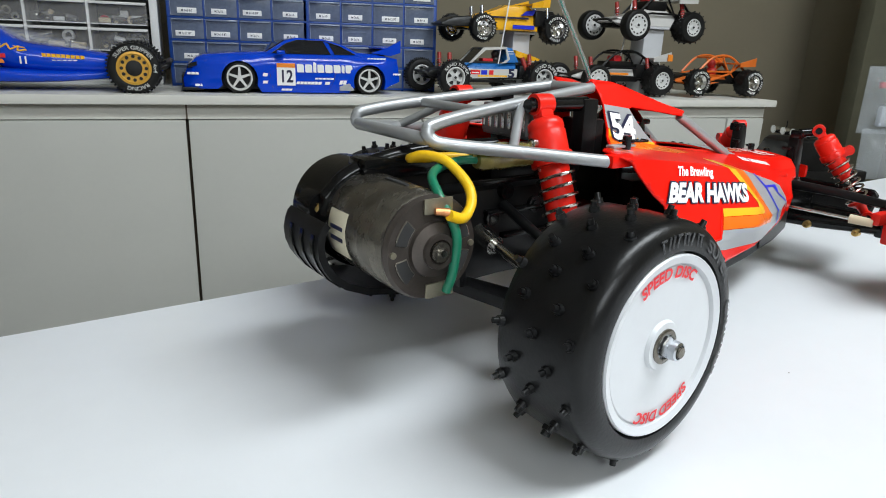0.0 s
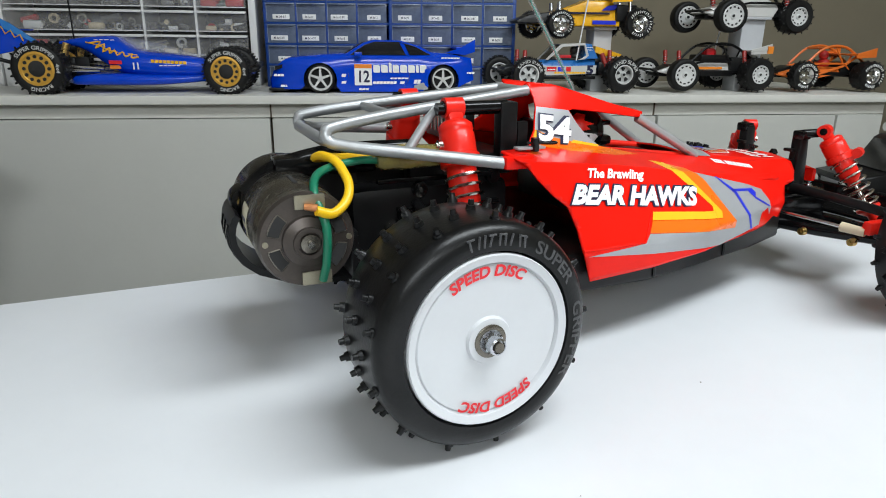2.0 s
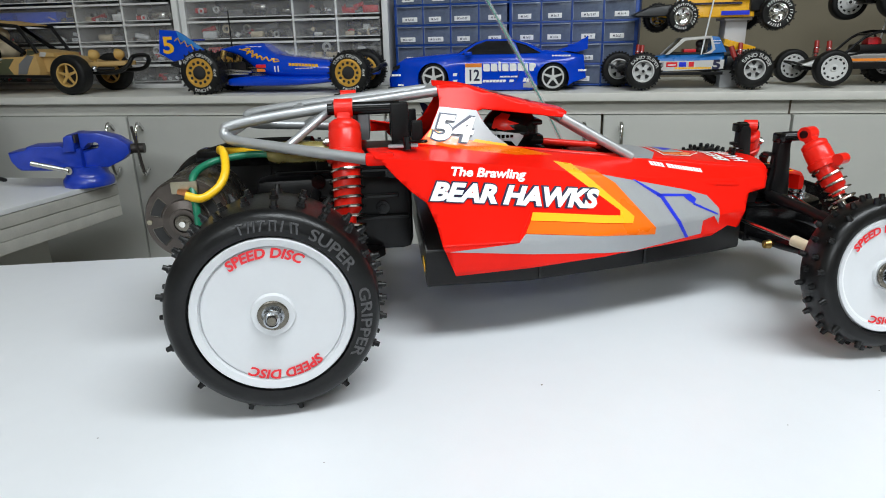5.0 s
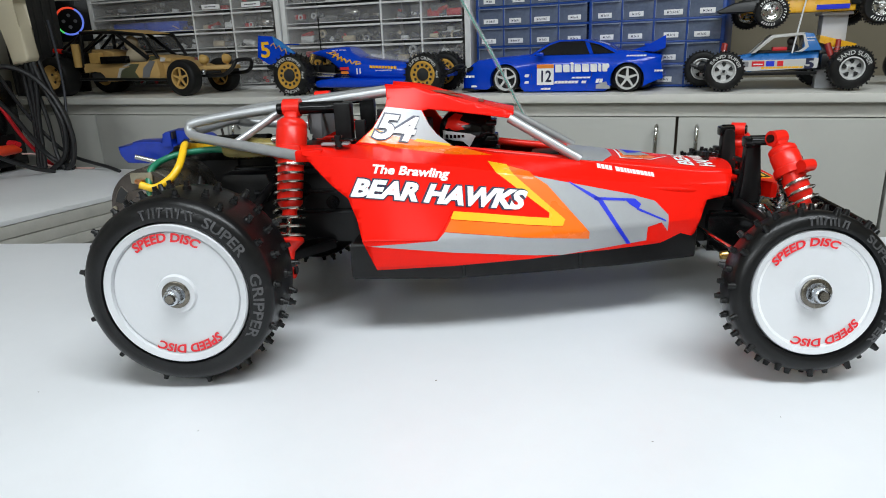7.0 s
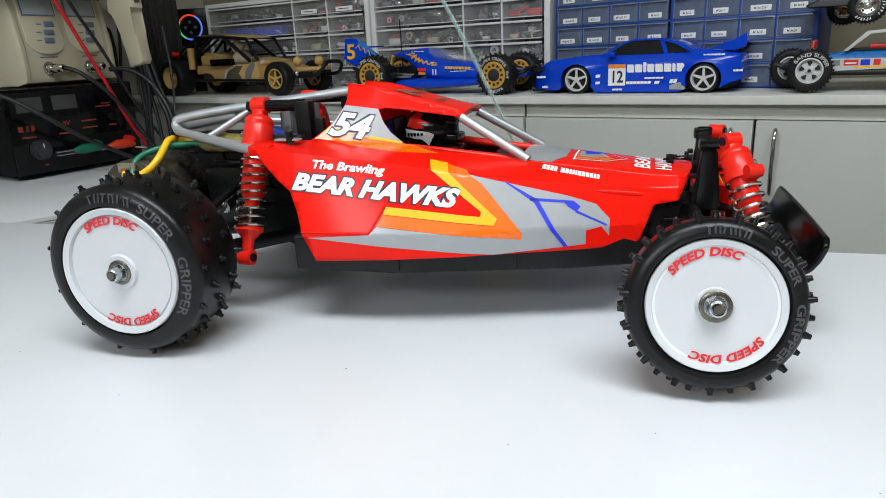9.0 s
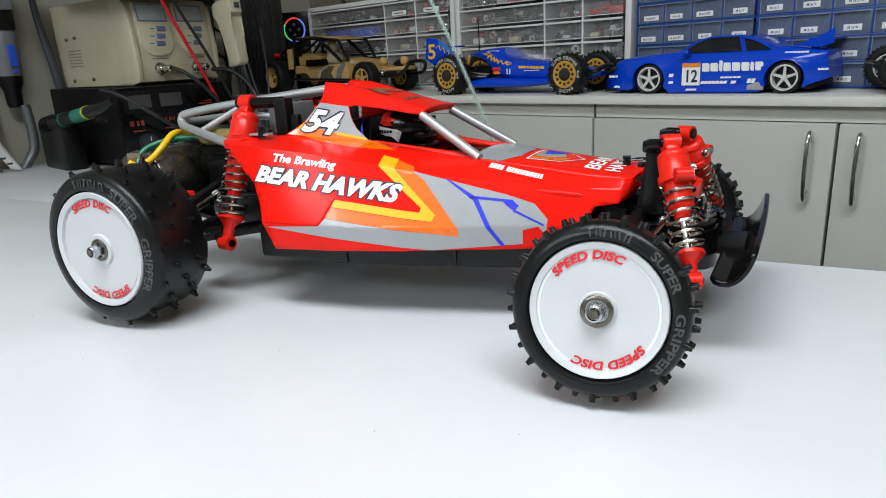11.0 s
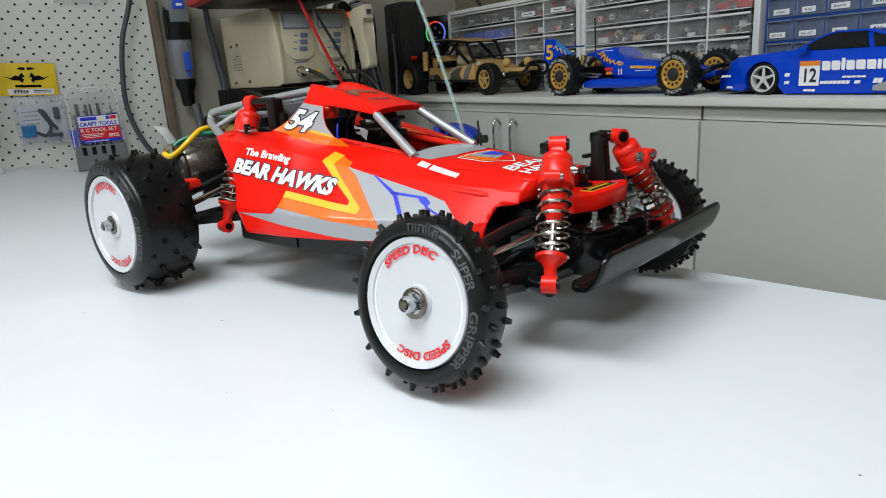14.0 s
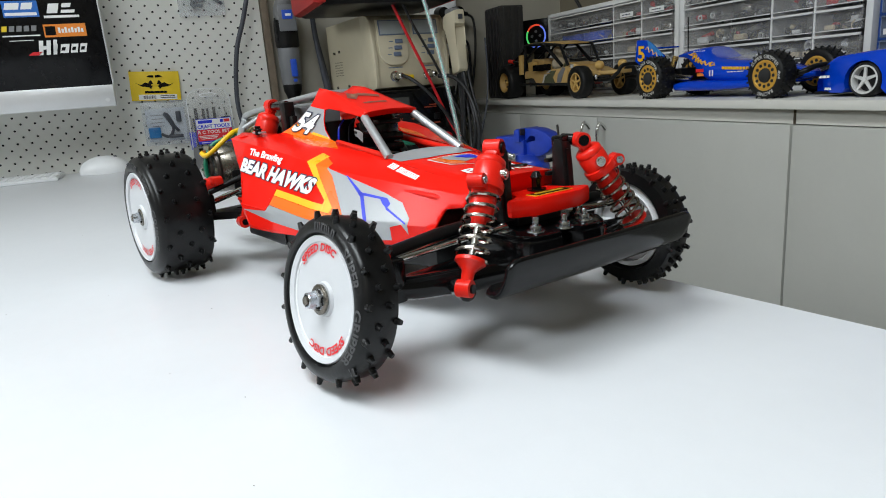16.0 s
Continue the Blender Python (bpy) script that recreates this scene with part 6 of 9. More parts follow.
prism(wing, [(0.118, 0.0625), (0.141, 0.0695), (0.166, 0.0830), (0.166, 0.0640), (0.150, 0.0590)], 0.012, 0.016)
prism(wing, [(0.118, 0.0625), (0.141, 0.0695), (0.166, 0.0830), (0.166, 0.0640), (0.150, 0.0590)], 0.122, 0.126)
box(wing, (0.150, 0.069, 0.0700), (0.030, 0.110, 0.003), 0.001)
part("rear_wing", wing, "car_blue", blue, "blue rear wing")
for x in (0.13,):
    for y in (0.035, 0.10):
        part("wing_post", box(B(), (x + 0.01, y, 0.060), (0.012, 0.004, 0.012), 0.001), "black", blue)
for x, z, r in ((-0.081, 0.0205, 0.0225), (0.113, 0.0195, 0.0215)):
    for y in (0.001, 0.117):
        shelf_wheel(blue, x, y - 0.002 if y < 0.05 else y, r, 0.020, "rubber_toy", "rim_white", r * 0.82, "spokes5")
plate = part("number_plate", box(B(), (-0.0145, -0.0008, 0.0285), (0.027, 0.0006, 0.032)), "white_print", blue, "white number panel")
part("plate_band", box(B(), (-0.0145, -0.0013, 0.0415), (0.027, 0.0004, 0.0060)), "orange_print", plate)
fit_text(plate, "12", -0.0245, 0.0175, 0.020, 0.0170, -0.0014, "navy", 0.0006)
for k, w in enumerate((0.0105, 0.0105, 0.0045, 0.0100, 0.0110, 0.0105, 0.0045, 0.0105)):
    x = 0.0015 + (0, 0.0122, 0.0244, 0.0306, 0.0424, 0.0552, 0.0674, 0.0736)[k]
    high = 0.0150 if k in (2,) else 0.0118
    part("wide_bar", prism(B(), [(x + 0.0015, 0.0318), (x + w, 0.0318), (x + w, 0.0318 + high - 0.002), (x + w - 0.002, 0.0318 + high), (x, 0.0318 + high), (x, 0.0335)], -0.0012, 0.0006), "white_print", blue)
for x, z, w, h in ((0.000, 0.0145, 0.038, 0.005), (0.043, 0.0145, 0.008, 0.005), (0.065, 0.0150, 0.011, 0.0075), (0.028, 0.0220, 0.029, 0.003), (-0.153, 0.0255, 0.028, 0.0042), (-0.143, 0.0095, 0.014, 0.004), (-0.049, 0.025, 0.008, 0.006), (-0.049, 0.015, 0.008, 0.005), (-0.022, 0.0050, 0.016, 0.0035), (0.110, 0.0530, 0.030, 0.003), (0.145, 0.0300, 0.020, 0.0035)):
    strokes(blue, x, z, w, h, flank(x + w / 2, z + h / 2) - 0.0010, "white_print", 0, max(1, int(w / 0.005)), "small_bars")
part("side_vent", prism(B(), [(0.066, 0.0060), (0.088, 0.0055), (0.088, 0.0150), (0.080, 0.0165), (0.066, 0.0120)], -0.0012, 0.002), "silver", blue)
part("headlight", prism(B(), [(-0.1515, 0.0340), (-0.1500, 0.0405), (-0.1370, 0.0440), (-0.1350, 0.0395)], flank(-0.1515, 0.038) - 0.008, 0.020), "tinted", blue)
part("door_seam", tube(B(), [(x, flank(x, z) - 0.0001, z) for x, z in ((-0.040, 0.0560), (-0.038, 0.030), (-0.034, 0.0080))], 0.0004, 5), "navy", blue)
part("door_seam", tube(B(), [(x, flank(x, z) - 0.0001, z) for x, z in ((0.056, 0.0570), (0.060, 0.040), (0.058, 0.022), (0.050, 0.0080))], 0.0004, 5), "navy", blue)
part("front_spoiler", box(B(), (-0.146, 0.069, 0.0055), (0.030, 0.118, 0.0040), 0.0012), "black", blue)
part("nose_intake", box(B(), (-0.1555, 0.069, 0.0180), (0.010, 0.072, 0.0120), 0.002), "hole", blue)
part("window_frame", tube(B(), [(x, 0.0054 + 0.0126 * (z - 0.0582) / 0.0198 - 0.0003, z) for x, z in ((-0.034, 0.0582), (-0.012, 0.0725), (0.005, 0.0780), (0.044, 0.0778), (0.068, 0.0715), (0.092, 0.0590))], 0.0005, 5), "black", blue)
part("mirror", box(B(), (-0.022, -0.006, 0.0600), (0.012, 0.010, 0.006), 0.002), "car_blue", blue)


# blue buggy with a tall fin
ava = thing("model_fin_buggy", ON @ pose(0, 0.025, -0.0), "blue model buggy with tail fin and gold wheels", "model car", "model cars")
UPPER = fine([(-0.467, 0.014, 0.0690, 0.0745), (-0.445, 0.020, 0.0660, 0.0790), (-0.425, 0.027, 0.0580, 0.0815), (-0.405, 0.034, 0.0430, 0.0830), (-0.385, 0.040, 0.0300, 0.0825), (-0.372, 0.043, 0.0260, 0.0740), (-0.356, 0.044, 0.0230, 0.0640), (-0.330, 0.043, 0.0210, 0.0600),
              (-0.300, 0.040, 0.0200, 0.0570), (-0.273, 0.035, 0.0205, 0.0535), (-0.240, 0.028, 0.0215, 0.0480), (-0.205, 0.020, 0.0235, 0.0410), (-0.185, 0.012, 0.0270, 0.0350)])
LOWER_PAN = fine([(-0.457, 0.026, 0.0130, 0.0200), (-0.440, 0.048, 0.0110, 0.0265), (-0.400, 0.053, 0.0105, 0.0300), (-0.330, 0.051, 0.0110, 0.0285), (-0.270, 0.043, 0.0150, 0.0275), (-0.220, 0.028, 0.0200, 0.0290)])
part("body", loft(B(), UPPER, 0.070), "car_blue", ava, "glossy blue body", sharp=60)
part("lower_pan", loft(B(), LOWER_PAN, 0.070, 4.0), "car_blue", ava, "glossy blue lower shell", sharp=60)
part("windscreen", loft(B(), fine([(-0.386, 0.020, 0.0600, 0.0835), (-0.370, 0.026, 0.0600, 0.0820), (-0.345, 0.028, 0.0580, 0.0765), (-0.325, 0.027, 0.0560, 0.0715), (-0.295, 0.022, 0.0540, 0.0635), (-0.268, 0.012, 0.0520, 0.0560)]), 0.070, 2.4), "clear", ava, "clear windscreen", sharp=60)


def ava_y(x, z):
    return near_side(x, z, UPPER, 0.070) - 0.0008


part("tail_fin", prism(B(), [(-0.578, 0.0690), (-0.572, 0.1085), (-0.540, 0.1060), (-0.490, 0.0730), (-0.515, 0.0620), (-0.552, 0.0540)], 0.045, 0.049, bevel=0.0015), "car_blue", ava, "blue tail fin")
part("fin_panel", prism(B(), [(-0.540, 0.1062), (-0.526, 0.0990), (-0.493, 0.0745), (-0.500, 0.0735), (-0.536, 0.0920)], 0.0440, 0.0470), "fin_light", ava, "pale blue glossy panel")
part("fin_script", tube(B(), [(-0.545, 0.0440, 0.0890), (-0.538, 0.0440, 0.0940), (-0.534, 0.0440, 0.0840), (-0.526, 0.0440, 0.0890), (-0.522, 0.0440, 0.0790), (-0.514, 0.0440, 0.0830), (-0.511, 0.0440, 0.0740)], 0.0010, 5), "yellow", ava)
part("wing", box(B(), (-0.535, 0.075, 0.0900), (0.036, 0.052, 0.003), 0.001, m=None), "car_blue", ava)
fit_text(ava, "5", -0.5700, 0.0690, 0.0220, 0.0270, 0.0445, "yellow", 0.0010)
for x, r in ((-0.481, 0.0365), (-0.219, 0.0335)):
    for y, f in ((-0.002, 1), (0.100, 1)):
        shelf_wheel(ava, x, y, r, 0.036 if x < -0.4 else 0.030, "rubber_toy", "gold", r * 0.66, "disc_holes", 22, words=(("SUPER GRIPPER", 148, 28), ("4x4", 14, -12), ("RACING", -52, -112)) if y < 0 else ())
part("gearbox", box(B(), (-0.462, 0.070, 0.036), (0.040, 0.060, 0.030), 0.004), "black", ava)
for side_y, axle in ((0.030, 0.012), (0.110, 0.122)):
    for x, z in ((-0.481, 0.036), (-0.219, 0.034)):
        part("suspension_arm", rod(rod(B(), (x, axle, z), (x + 0.022, 0.066, z - 0.004), 0.0034, seg=8), (x, axle, z), (x - 0.018, 0.066, z - 0.004), 0.0030, seg=8), "black", ava)
    part("track_rod", rod(B(), (-0.470, side_y, 0.0400), (-0.398, side_y - 0.004, 0.0360), 0.0022), "steel", ava)
part("tail_strut", rod(B(), (-0.560, 0.05, 0.050), (-0.490, 0.06, 0.030), 0.003), "black", ava)
part("front_bumper", tube(B(), smooth_path([(-0.215, 0.03, 0.028), (-0.180, 0.03, 0.036), (-0.176, 0.05, 0.042), (-0.176, 0.08, 0.042), (-0.200, 0.09, 0.030)]), 0.004, 8), "black", ava)
for y in (0.034, 0.098):
    part("damper", rod(B(), (-0.4480, y, 0.0720), (-0.4580, y - 0.004, 0.0400), 0.0052), "brass", ava, "gold damper")
    part("link", rod(B(), (-0.470, y - 0.006, 0.0340), (-0.405, y - 0.006, 0.0320), 0.0024), "steel", ava)
part("antenna", rod(B(), (-0.4460, 0.060, 0.046), (-0.4460, 0.058, 0.1370), 0.0012), "black", ava)
zig = [(-0.418, 0.0725), (-0.402, 0.0740), (-0.410, 0.0650), (-0.396, 0.0710), (-0.399, 0.0600), (-0.388, 0.0660), (-0.389, 0.0580), (-0.381, 0.0625), (-0.378, 0.0555), (-0.370, 0.0600), (-0.366, 0.0535), (-0.357, 0.0575), (-0.358, 0.0520), (-0.348, 0.0530)]
part("yellow_script", tube(B(), smooth_path([(x, ava_y(x, z), z) for x, z in zig], 3), 0.0012, 5), "yellow", ava, "yellow brush stroke print")
part("yellow_underline", tube(B(), smooth_path([(x, ava_y(x, z), z) for x, z in ((-0.425, 0.0735), (-0.405, 0.0690), (-0.385, 0.0610), (-0.350, 0.0555))], 4), 0.0008, 5), "yellow", ava)
for x, z in ((-0.412, 0.0768), (-0.404, 0.0772), (-0.396, 0.0772), (-0.388, 0.0768)):
    part("white_bar", tube(B(), [(x, ava_y(x, z), z), (x + 0.0055, ava_y(x + 0.0055, z), z)], 0.0006, 5), "white_print", ava)
for k in range(9):
    x, z = -0.331 + 0.0056 * k, 0.0450 - 0.0003 * k
    part("yellow_bar", prism(B(), [(x, z), (x + 0.0046, z), (x + 0.0046, z + 0.0042), (x, z + 0.0046)], ava_y(x, z), ava_y(x, z) + 0.001), "yellow", ava)
for k in range(5):
    x = -0.320 + 0.0062 * k
    part("white_bar", tube(B(), [(x, ava_y(x, 0.0405), 0.0405), (x + 0.0048, ava_y(x + 0.0048, 0.0405), 0.0405)], 0.0007, 5), "white_print", ava)
for k, (w, paint) in enumerate(((0.018, "red_print"), (0.015, "orange_print"))):
    z = 0.0450 - 0.0068 * k
    part("badge", prism(B(), [(-0.391, z - 0.0026), (-0.391 + w, z - 0.0026), (-0.391 + w, z + 0.0026), (-0.391, z + 0.0026)], ava_y(-0.380, z) - 0.001, ava_y(-0.380, z) + 0.004), paint, ava)
for x in (-0.3560, -0.3500):
    part("white_tick", box(B(), (x, ava_y(x, 0.0400), 0.0400), (0.0020, 0.0012, 0.0100), 0.0003), "white_print", ava)

# desert patrol buggy
camo = thing("model_desert_buggy", ON @ pose(-0.021, 0.055, -0.0), "sand camouflaged model buggy with a tube roll cage", "model car", "model cars")
hull = B()
prism(hull, [(-1.000, 0.0480), (-1.000, 0.0670), (-0.965, 0.0680), (-0.955, 0.0640), (-0.830, 0.0660), (-0.800, 0.0720), (-0.795, 0.0420), (-0.800, 0.0320), (-0.940, 0.0290), (-0.944, 0.0420), (-0.954, 0.0500), (-0.970, 0.0520), (-0.982, 0.0480)], 0.010, 0.100, bevel=0.0015)
prism(hull, [(-0.835, 0.0660), (-0.826, 0.0800), (-0.770, 0.0730), (-0.770, 0.0660)], 0.020, 0.090, bevel=0.002)
prism(hull, [(-0.915, 0.0565), (-0.875, 0.0575), (-0.870, 0.0592), (-0.915, 0.0590)], 0.0075, 0.012)
prism(hull, [(-0.805, 0.0360), (-0.805, 0.0740), (-0.740, 0.0640), (-0.690, 0.0500), (-0.690, 0.0420), (-0.760, 0.0360)], 0.026, 0.084, bevel=0.004)
prism(hull, [(-0.992, 0.062), (-0.985, 0.096), (-0.940, 0.092), (-0.925, 0.088), (-0.925, 0.062)], 0.024, 0.088, bevel=0.003)
part("body", hull, "tan", camo, "sand-coloured body", sharp=40)
for poly, paint in (([(-0.905, 0.034), (-0.895, 0.052), (-0.868, 0.064), (-0.845, 0.064), (-0.860, 0.048), (-0.850, 0.034)], "olive"), ([(-0.912, 0.034), (-0.900, 0.056), (-0.872, 0.067), (-0.868, 0.063), (-0.893, 0.051), (-0.903, 0.034)], "white_body"), ([(-0.842, 0.036), (-0.836, 0.055), (-0.816, 0.070), (-0.803, 0.068), (-0.818, 0.048), (-0.824, 0.036)], "grey"), ([(-0.826, 0.067), (-0.822, 0.079), (-0.806, 0.077), (-0.810, 0.067)], "olive"), ([(-0.800, 0.067), (-0.796, 0.0755), (-0.784, 0.074), (-0.788, 0.067)], "white_body")):
    front = 0.0190 if poly[0][1] > 0.06 else 0.0090
    part("camouflage_patch", prism(B(), poly, front, front + 0.0020), paint, camo)
part("wheel_well", box(B(), (-0.962, 0.055, 0.040), (0.044, 0.082, 0.022), 0.001), "hole", camo)
part("exhaust_tip", rod(B(), (-1.064, 0.000, 0.0960), (-1.046, 0.004, 0.0940), 0.0050, seg=14), "red2", camo, "red exhaust tip")
part("exhaust_pipe", tube(B(), smooth_path([(-1.046, 0.004, 0.0940), (-1.030, 0.010, 0.0900), (-1.020, 0.020, 0.0760)]), 0.0036, 8), "black", camo)
for y in (0.020, 0.090):
    part("rear_stay", tube(B(), [(-1.108, y, 0.078), (-1.060, y, 0.100), (-1.005, y, 0.126)], 0.0030, 8), "black", camo)
part("cockpit", box(B(), (-0.872, 0.055, 0.0655), (0.095, 0.076, 0.004), 0.001), "hole", camo, "dark open cockpit")
part("seat_bag", box(B(), (-0.965, 0.016, 0.078), (0.030, 0.014, 0.022), 0.004), "tan2", camo)
part("floor_rail", rod(B(), (-1.010, 0.004, 0.0360), (-0.745, 0.004, 0.0310), 0.0030), "black", camo)
for y in (0.012, 0.098):
    cage = B()
    tube(cage, [(-1.000, y, 0.060), (-0.992, y, 0.130), (-0.900, y, 0.128), (-0.822, y, 0.074)], 0.0042, 8)
    tube(cage, [(-0.900, y, 0.128), (-0.826, y, 0.120), (-0.796, y, 0.074)], 0.0036, 8)
    rod(cage, (-0.992, y, 0.094), (-0.930, y, 0.128), 0.0028, seg=8)
    tube(cage, [(-0.992, y, 0.128), (-1.070, y, 0.070)], 0.0032, 8)
    part("cage_rail", cage, "black", camo, "black tube roll cage")
part("roof_panel", prism(B(), [(-0.985, 0.1315), (-0.985, 0.1345), (-0.890, 0.1322), (-0.832, 0.1238), (-0.832, 0.1218), (-0.890, 0.1292)], 0.014, 0.096, bevel=0.0008), "tan", camo)
part("roof_patch", prism(B(), [(-0.955, 0.1325), (-0.955, 0.1352), (-0.920, 0.1344), (-0.920, 0.1318)], 0.0135, 0.0965), "olive", camo)
part("side_rack", box(B(), (-0.905, 0.006, 0.0730), (0.070, 0.012, 0.0150), 0.002), "gloss_black", camo)
part("rear_bay", box(box(B(), (-1.045, 0.055, 0.070), (0.070, 0.060, 0.040), 0.004), (-1.100, 0.055, 0.060), (0.06, 0.05, 0.03), 0.004), "black", camo)
part("rear_tank", rod(B(), (-1.015, 0.012, 0.060), (-1.015, 0.012, 0.108), 0.0085), "tan2", camo)
part("bumper", tube(B(), smooth_path([(-0.700, 0.02, 0.038), (-0.648, 0.02, 0.038), (-0.628, 0.026, 0.050), (-0.622, 0.036, 0.064), (-0.622, 0.078, 0.064), (-0.628, 0.088, 0.050), (-0.648, 0.094, 0.040), (-0.690, 0.094, 0.038)]), 0.0040, 8), "black", camo)
part("nose_board", prism(B(), [(-0.720, 0.026), (-0.660, 0.028), (-0.642, 0.040), (-0.642, 0.072), (-0.660, 0.084), (-0.720, 0.086)], 0.0485, 0.0560, "xy", bevel=0.0015), "tan", camo)
part("front_axle", rod(rod(B(), (-0.716, 0.000, 0.0400), (-0.716, 0.108, 0.0400), 0.0040, seg=10), (-0.700, 0.018, 0.0440), (-0.660, 0.030, 0.0430), 0.0036, seg=10), "black", camo)
part("axle_ball", ball(B(), (-0.688, 0.014, 0.0440), 0.0058), "zinc", camo, "bright ball joint")
for x, y in ((-0.696, 0.030), (-0.676, 0.075)):
    lamp = part("headlamp", lathe(B(), [(0, -0.009), (0.0056, -0.0078), (0.0088, -0.0030), (0.0100, 0.0040), (0.0096, 0.0052), (0, 0.0052)], 20), "tan2", camo, "tan round headlamp", m=pose(x, y, 0.0680, 0, 0, 90))
    part("lens", lathe(B(), [(0, 0.0066), (0.0050, 0.0060), (0.0084, 0.0050), (0, 0.0050)], 20), "cream", lamp)
    part("lamp_stem", rod(B(), (x, y, 0.0550), (x, y, 0.0620), 0.0028, seg=8), "tan2", camo)
fig = ball(B(), (-0.893, 0.046, 0.1050), 0.0150, (1, 0.9, 1.05))
ball(fig, (-0.888, 0.050, 0.0790), 0.0200, (0.9, 1.2, 0.9))
part("driver_figure", fig, "cream", camo, "plain cream driver figure")
for x, r, w in ((-1.066, 0.0420, 0.044), (-0.722, 0.0350, 0.028)):
    for y in (-0.018, 0.092):
        shelf_wheel(camo, x + (0.03 if x < -0.9 else 0.008) * (y > 0), y, r, w, "rubber_toy", "tan2", r * 0.60, "spokes5" if x > -0.9 else "dish")


# the five buggies at the far end of the counter
def tube_buggy(name, label, z0, xr, xf, rr, rf, body, rim, body_paint, cage_paint, wing, shocks, tyre_marks=None, y0=0.0, tyre_words=(), slim=0.0, at=(0.0, 0.045), scale=1.0):
    """A small model buggy, front to the left: wheels, hull, cage, shocks and a wing."""
    t = thing(name, ON @ pose(at[0], at[1], z0) @ Matrix.Scale(scale, 4), label, "model car", "model cars")
    hull = B()
    frustum(hull, body, 0.028, 0.082, 0.010, bevel=0.003)
    part("body", hull, body_paint, t, sharp=40)
    for x, r, w in ((xf, rf, 0.020), (xr, rr, 0.032)):
        for y in (y0, y0 + 0.085):
            shelf_wheel(t, x + (0.0 if y == y0 else -0.030 if x == xf else -0.030), y, r, w, "rubber_toy", rim, r * (0.56 if r == rr else 0.62 + slim), "dish" if rim == "chrome" else "disc" if slim else "slots", 16 if r == rr or not slim else 0, marks=tyre_marks if y == y0 else None, words=tyre_words if y == y0 else ())
    for x, r in ((xf, rf), (xr, rr)):
        for side in (-1, 1):
            y1 = y0 + 0.012 if side < 0 else y0 + 0.095
            part("suspension_arm", rod(rod(rod(B(), (x, y1, r), (x - 0.018, 0.055 + side * 0.014, r + 0.002), 0.0022, seg=8), (x, y1, r), (x + 0.018, 0.055 + side * 0.014, r + 0.002), 0.0022, seg=8), (x, y1, r + 0.010), (x, 0.055 + side * 0.012, r + 0.014), 0.0014, seg=6), "black", t)
    spine = rod(B(), (xf - 0.01, 0.055, rf + 0.002), (xr, 0.055, rr + 0.002), 0.006)
    box(spine, ((xf + xr) / 2, 0.055, rf + 0.002), ((xr - xf) * 0.62, 0.050, 0.007), 0.002)
    part("chassis", spine, "black", t)
    part("front_gearbox", prism(B(), [(xf - 0.034, rf - 0.004), (xf - 0.030, rf + 0.006), (xf - 0.004, rf + 0.016), (xf + 0.022, rf + 0.012), (xf + 0.024, rf - 0.006)], 0.038, 0.072, bevel=0.002), "black", t)
    part("rear_gearbox", box(B(), (xr, 0.055, rr + 0.008), (0.040, 0.040, 0.024), 0.004), "black", t)
    part("motor", rod(B(), (xr + 0.014, 0.030, rr + 0.006), (xr + 0.014, 0.060, rr + 0.006), 0.0110, seg=18), "can", t)
    part("front_bumper", tube(B(), [(xf - 0.030, 0.034, rf + 0.002), (xf - 0.046, 0.034, rf + 0.008), (xf - 0.046, 0.076, rf + 0.008), (xf - 0.030, 0.076, rf + 0.002)], 0.0020, 6), "black", t)
    if cage_paint:
        mid = (xf + xr) / 2
        for y in (0.032, 0.078):
            part("cage_rail", tube(B(), smooth_path([(mid - 0.045, y, rr + 0.018), (mid - 0.012, y, rr + 0.046), (mid + 0.030, y, rr + 0.048), (xr + 0.008, y, rr + 0.020)], 4), 0.0022, 6), cage_paint, t)
            part("cage_stay", rod(rod(B(), (mid + 0.012, y, rr + 0.047), (mid + 0.034, y, rr + 0.012), 0.0017, seg=6), (mid + 0.034, y, rr + 0.012), (mid + 0.046, y, rr + 0.040), 0.0017, seg=6), cage_paint, t)
            part("side_rail", tube(B(), [(mid - 0.052, y - 0.002, rr + 0.014), (mid - 0.020, y - 0.004, rr + 0.020), (mid + 0.030, y - 0.004, rr + 0.020), (mid + 0.044, y, rr + 0.008)], 0.0018, 6), cage_paint, t)
        for x, z in ((mid - 0.012, rr + 0.046), (mid + 0.030, rr + 0.048)):
            part("cage_crossbar", rod(B(), (x, 0.032, z), (x, 0.078, z), 0.0018, seg=6), cage_paint, t)
        part("driver_figure", ball(ball(B(), (mid + 0.006, 0.055, rr + 0.034), 0.0085, u=12, v=8), (mid + 0.008, 0.055, rr + 0.020), 0.011, (0.9, 1.1, 0.8), 12, 8), "guard_red", t, "small plain driver figure")
    if shocks:
        for x, r in ((xf, rf), (xr - 0.016, rr)):
            for y in (0.030, 0.080):
                damper = part("damper", rod(rod(B(), (x, y, r + 0.038), (x - 0.002, y - 0.008, r + 0.020), 0.0036), (x - 0.002, y - 0.008, r + 0.022), (x - 0.004, y - 0.012, r + 0.002), 0.0020), shocks, t, "red damper")
                part("spring", coil(B(), (x - 0.001, y - 0.004, r + 0.028), (x - 0.004, y - 0.012, r + 0.006), 0.0042, 5, 0.0006, 8), "zinc", damper)
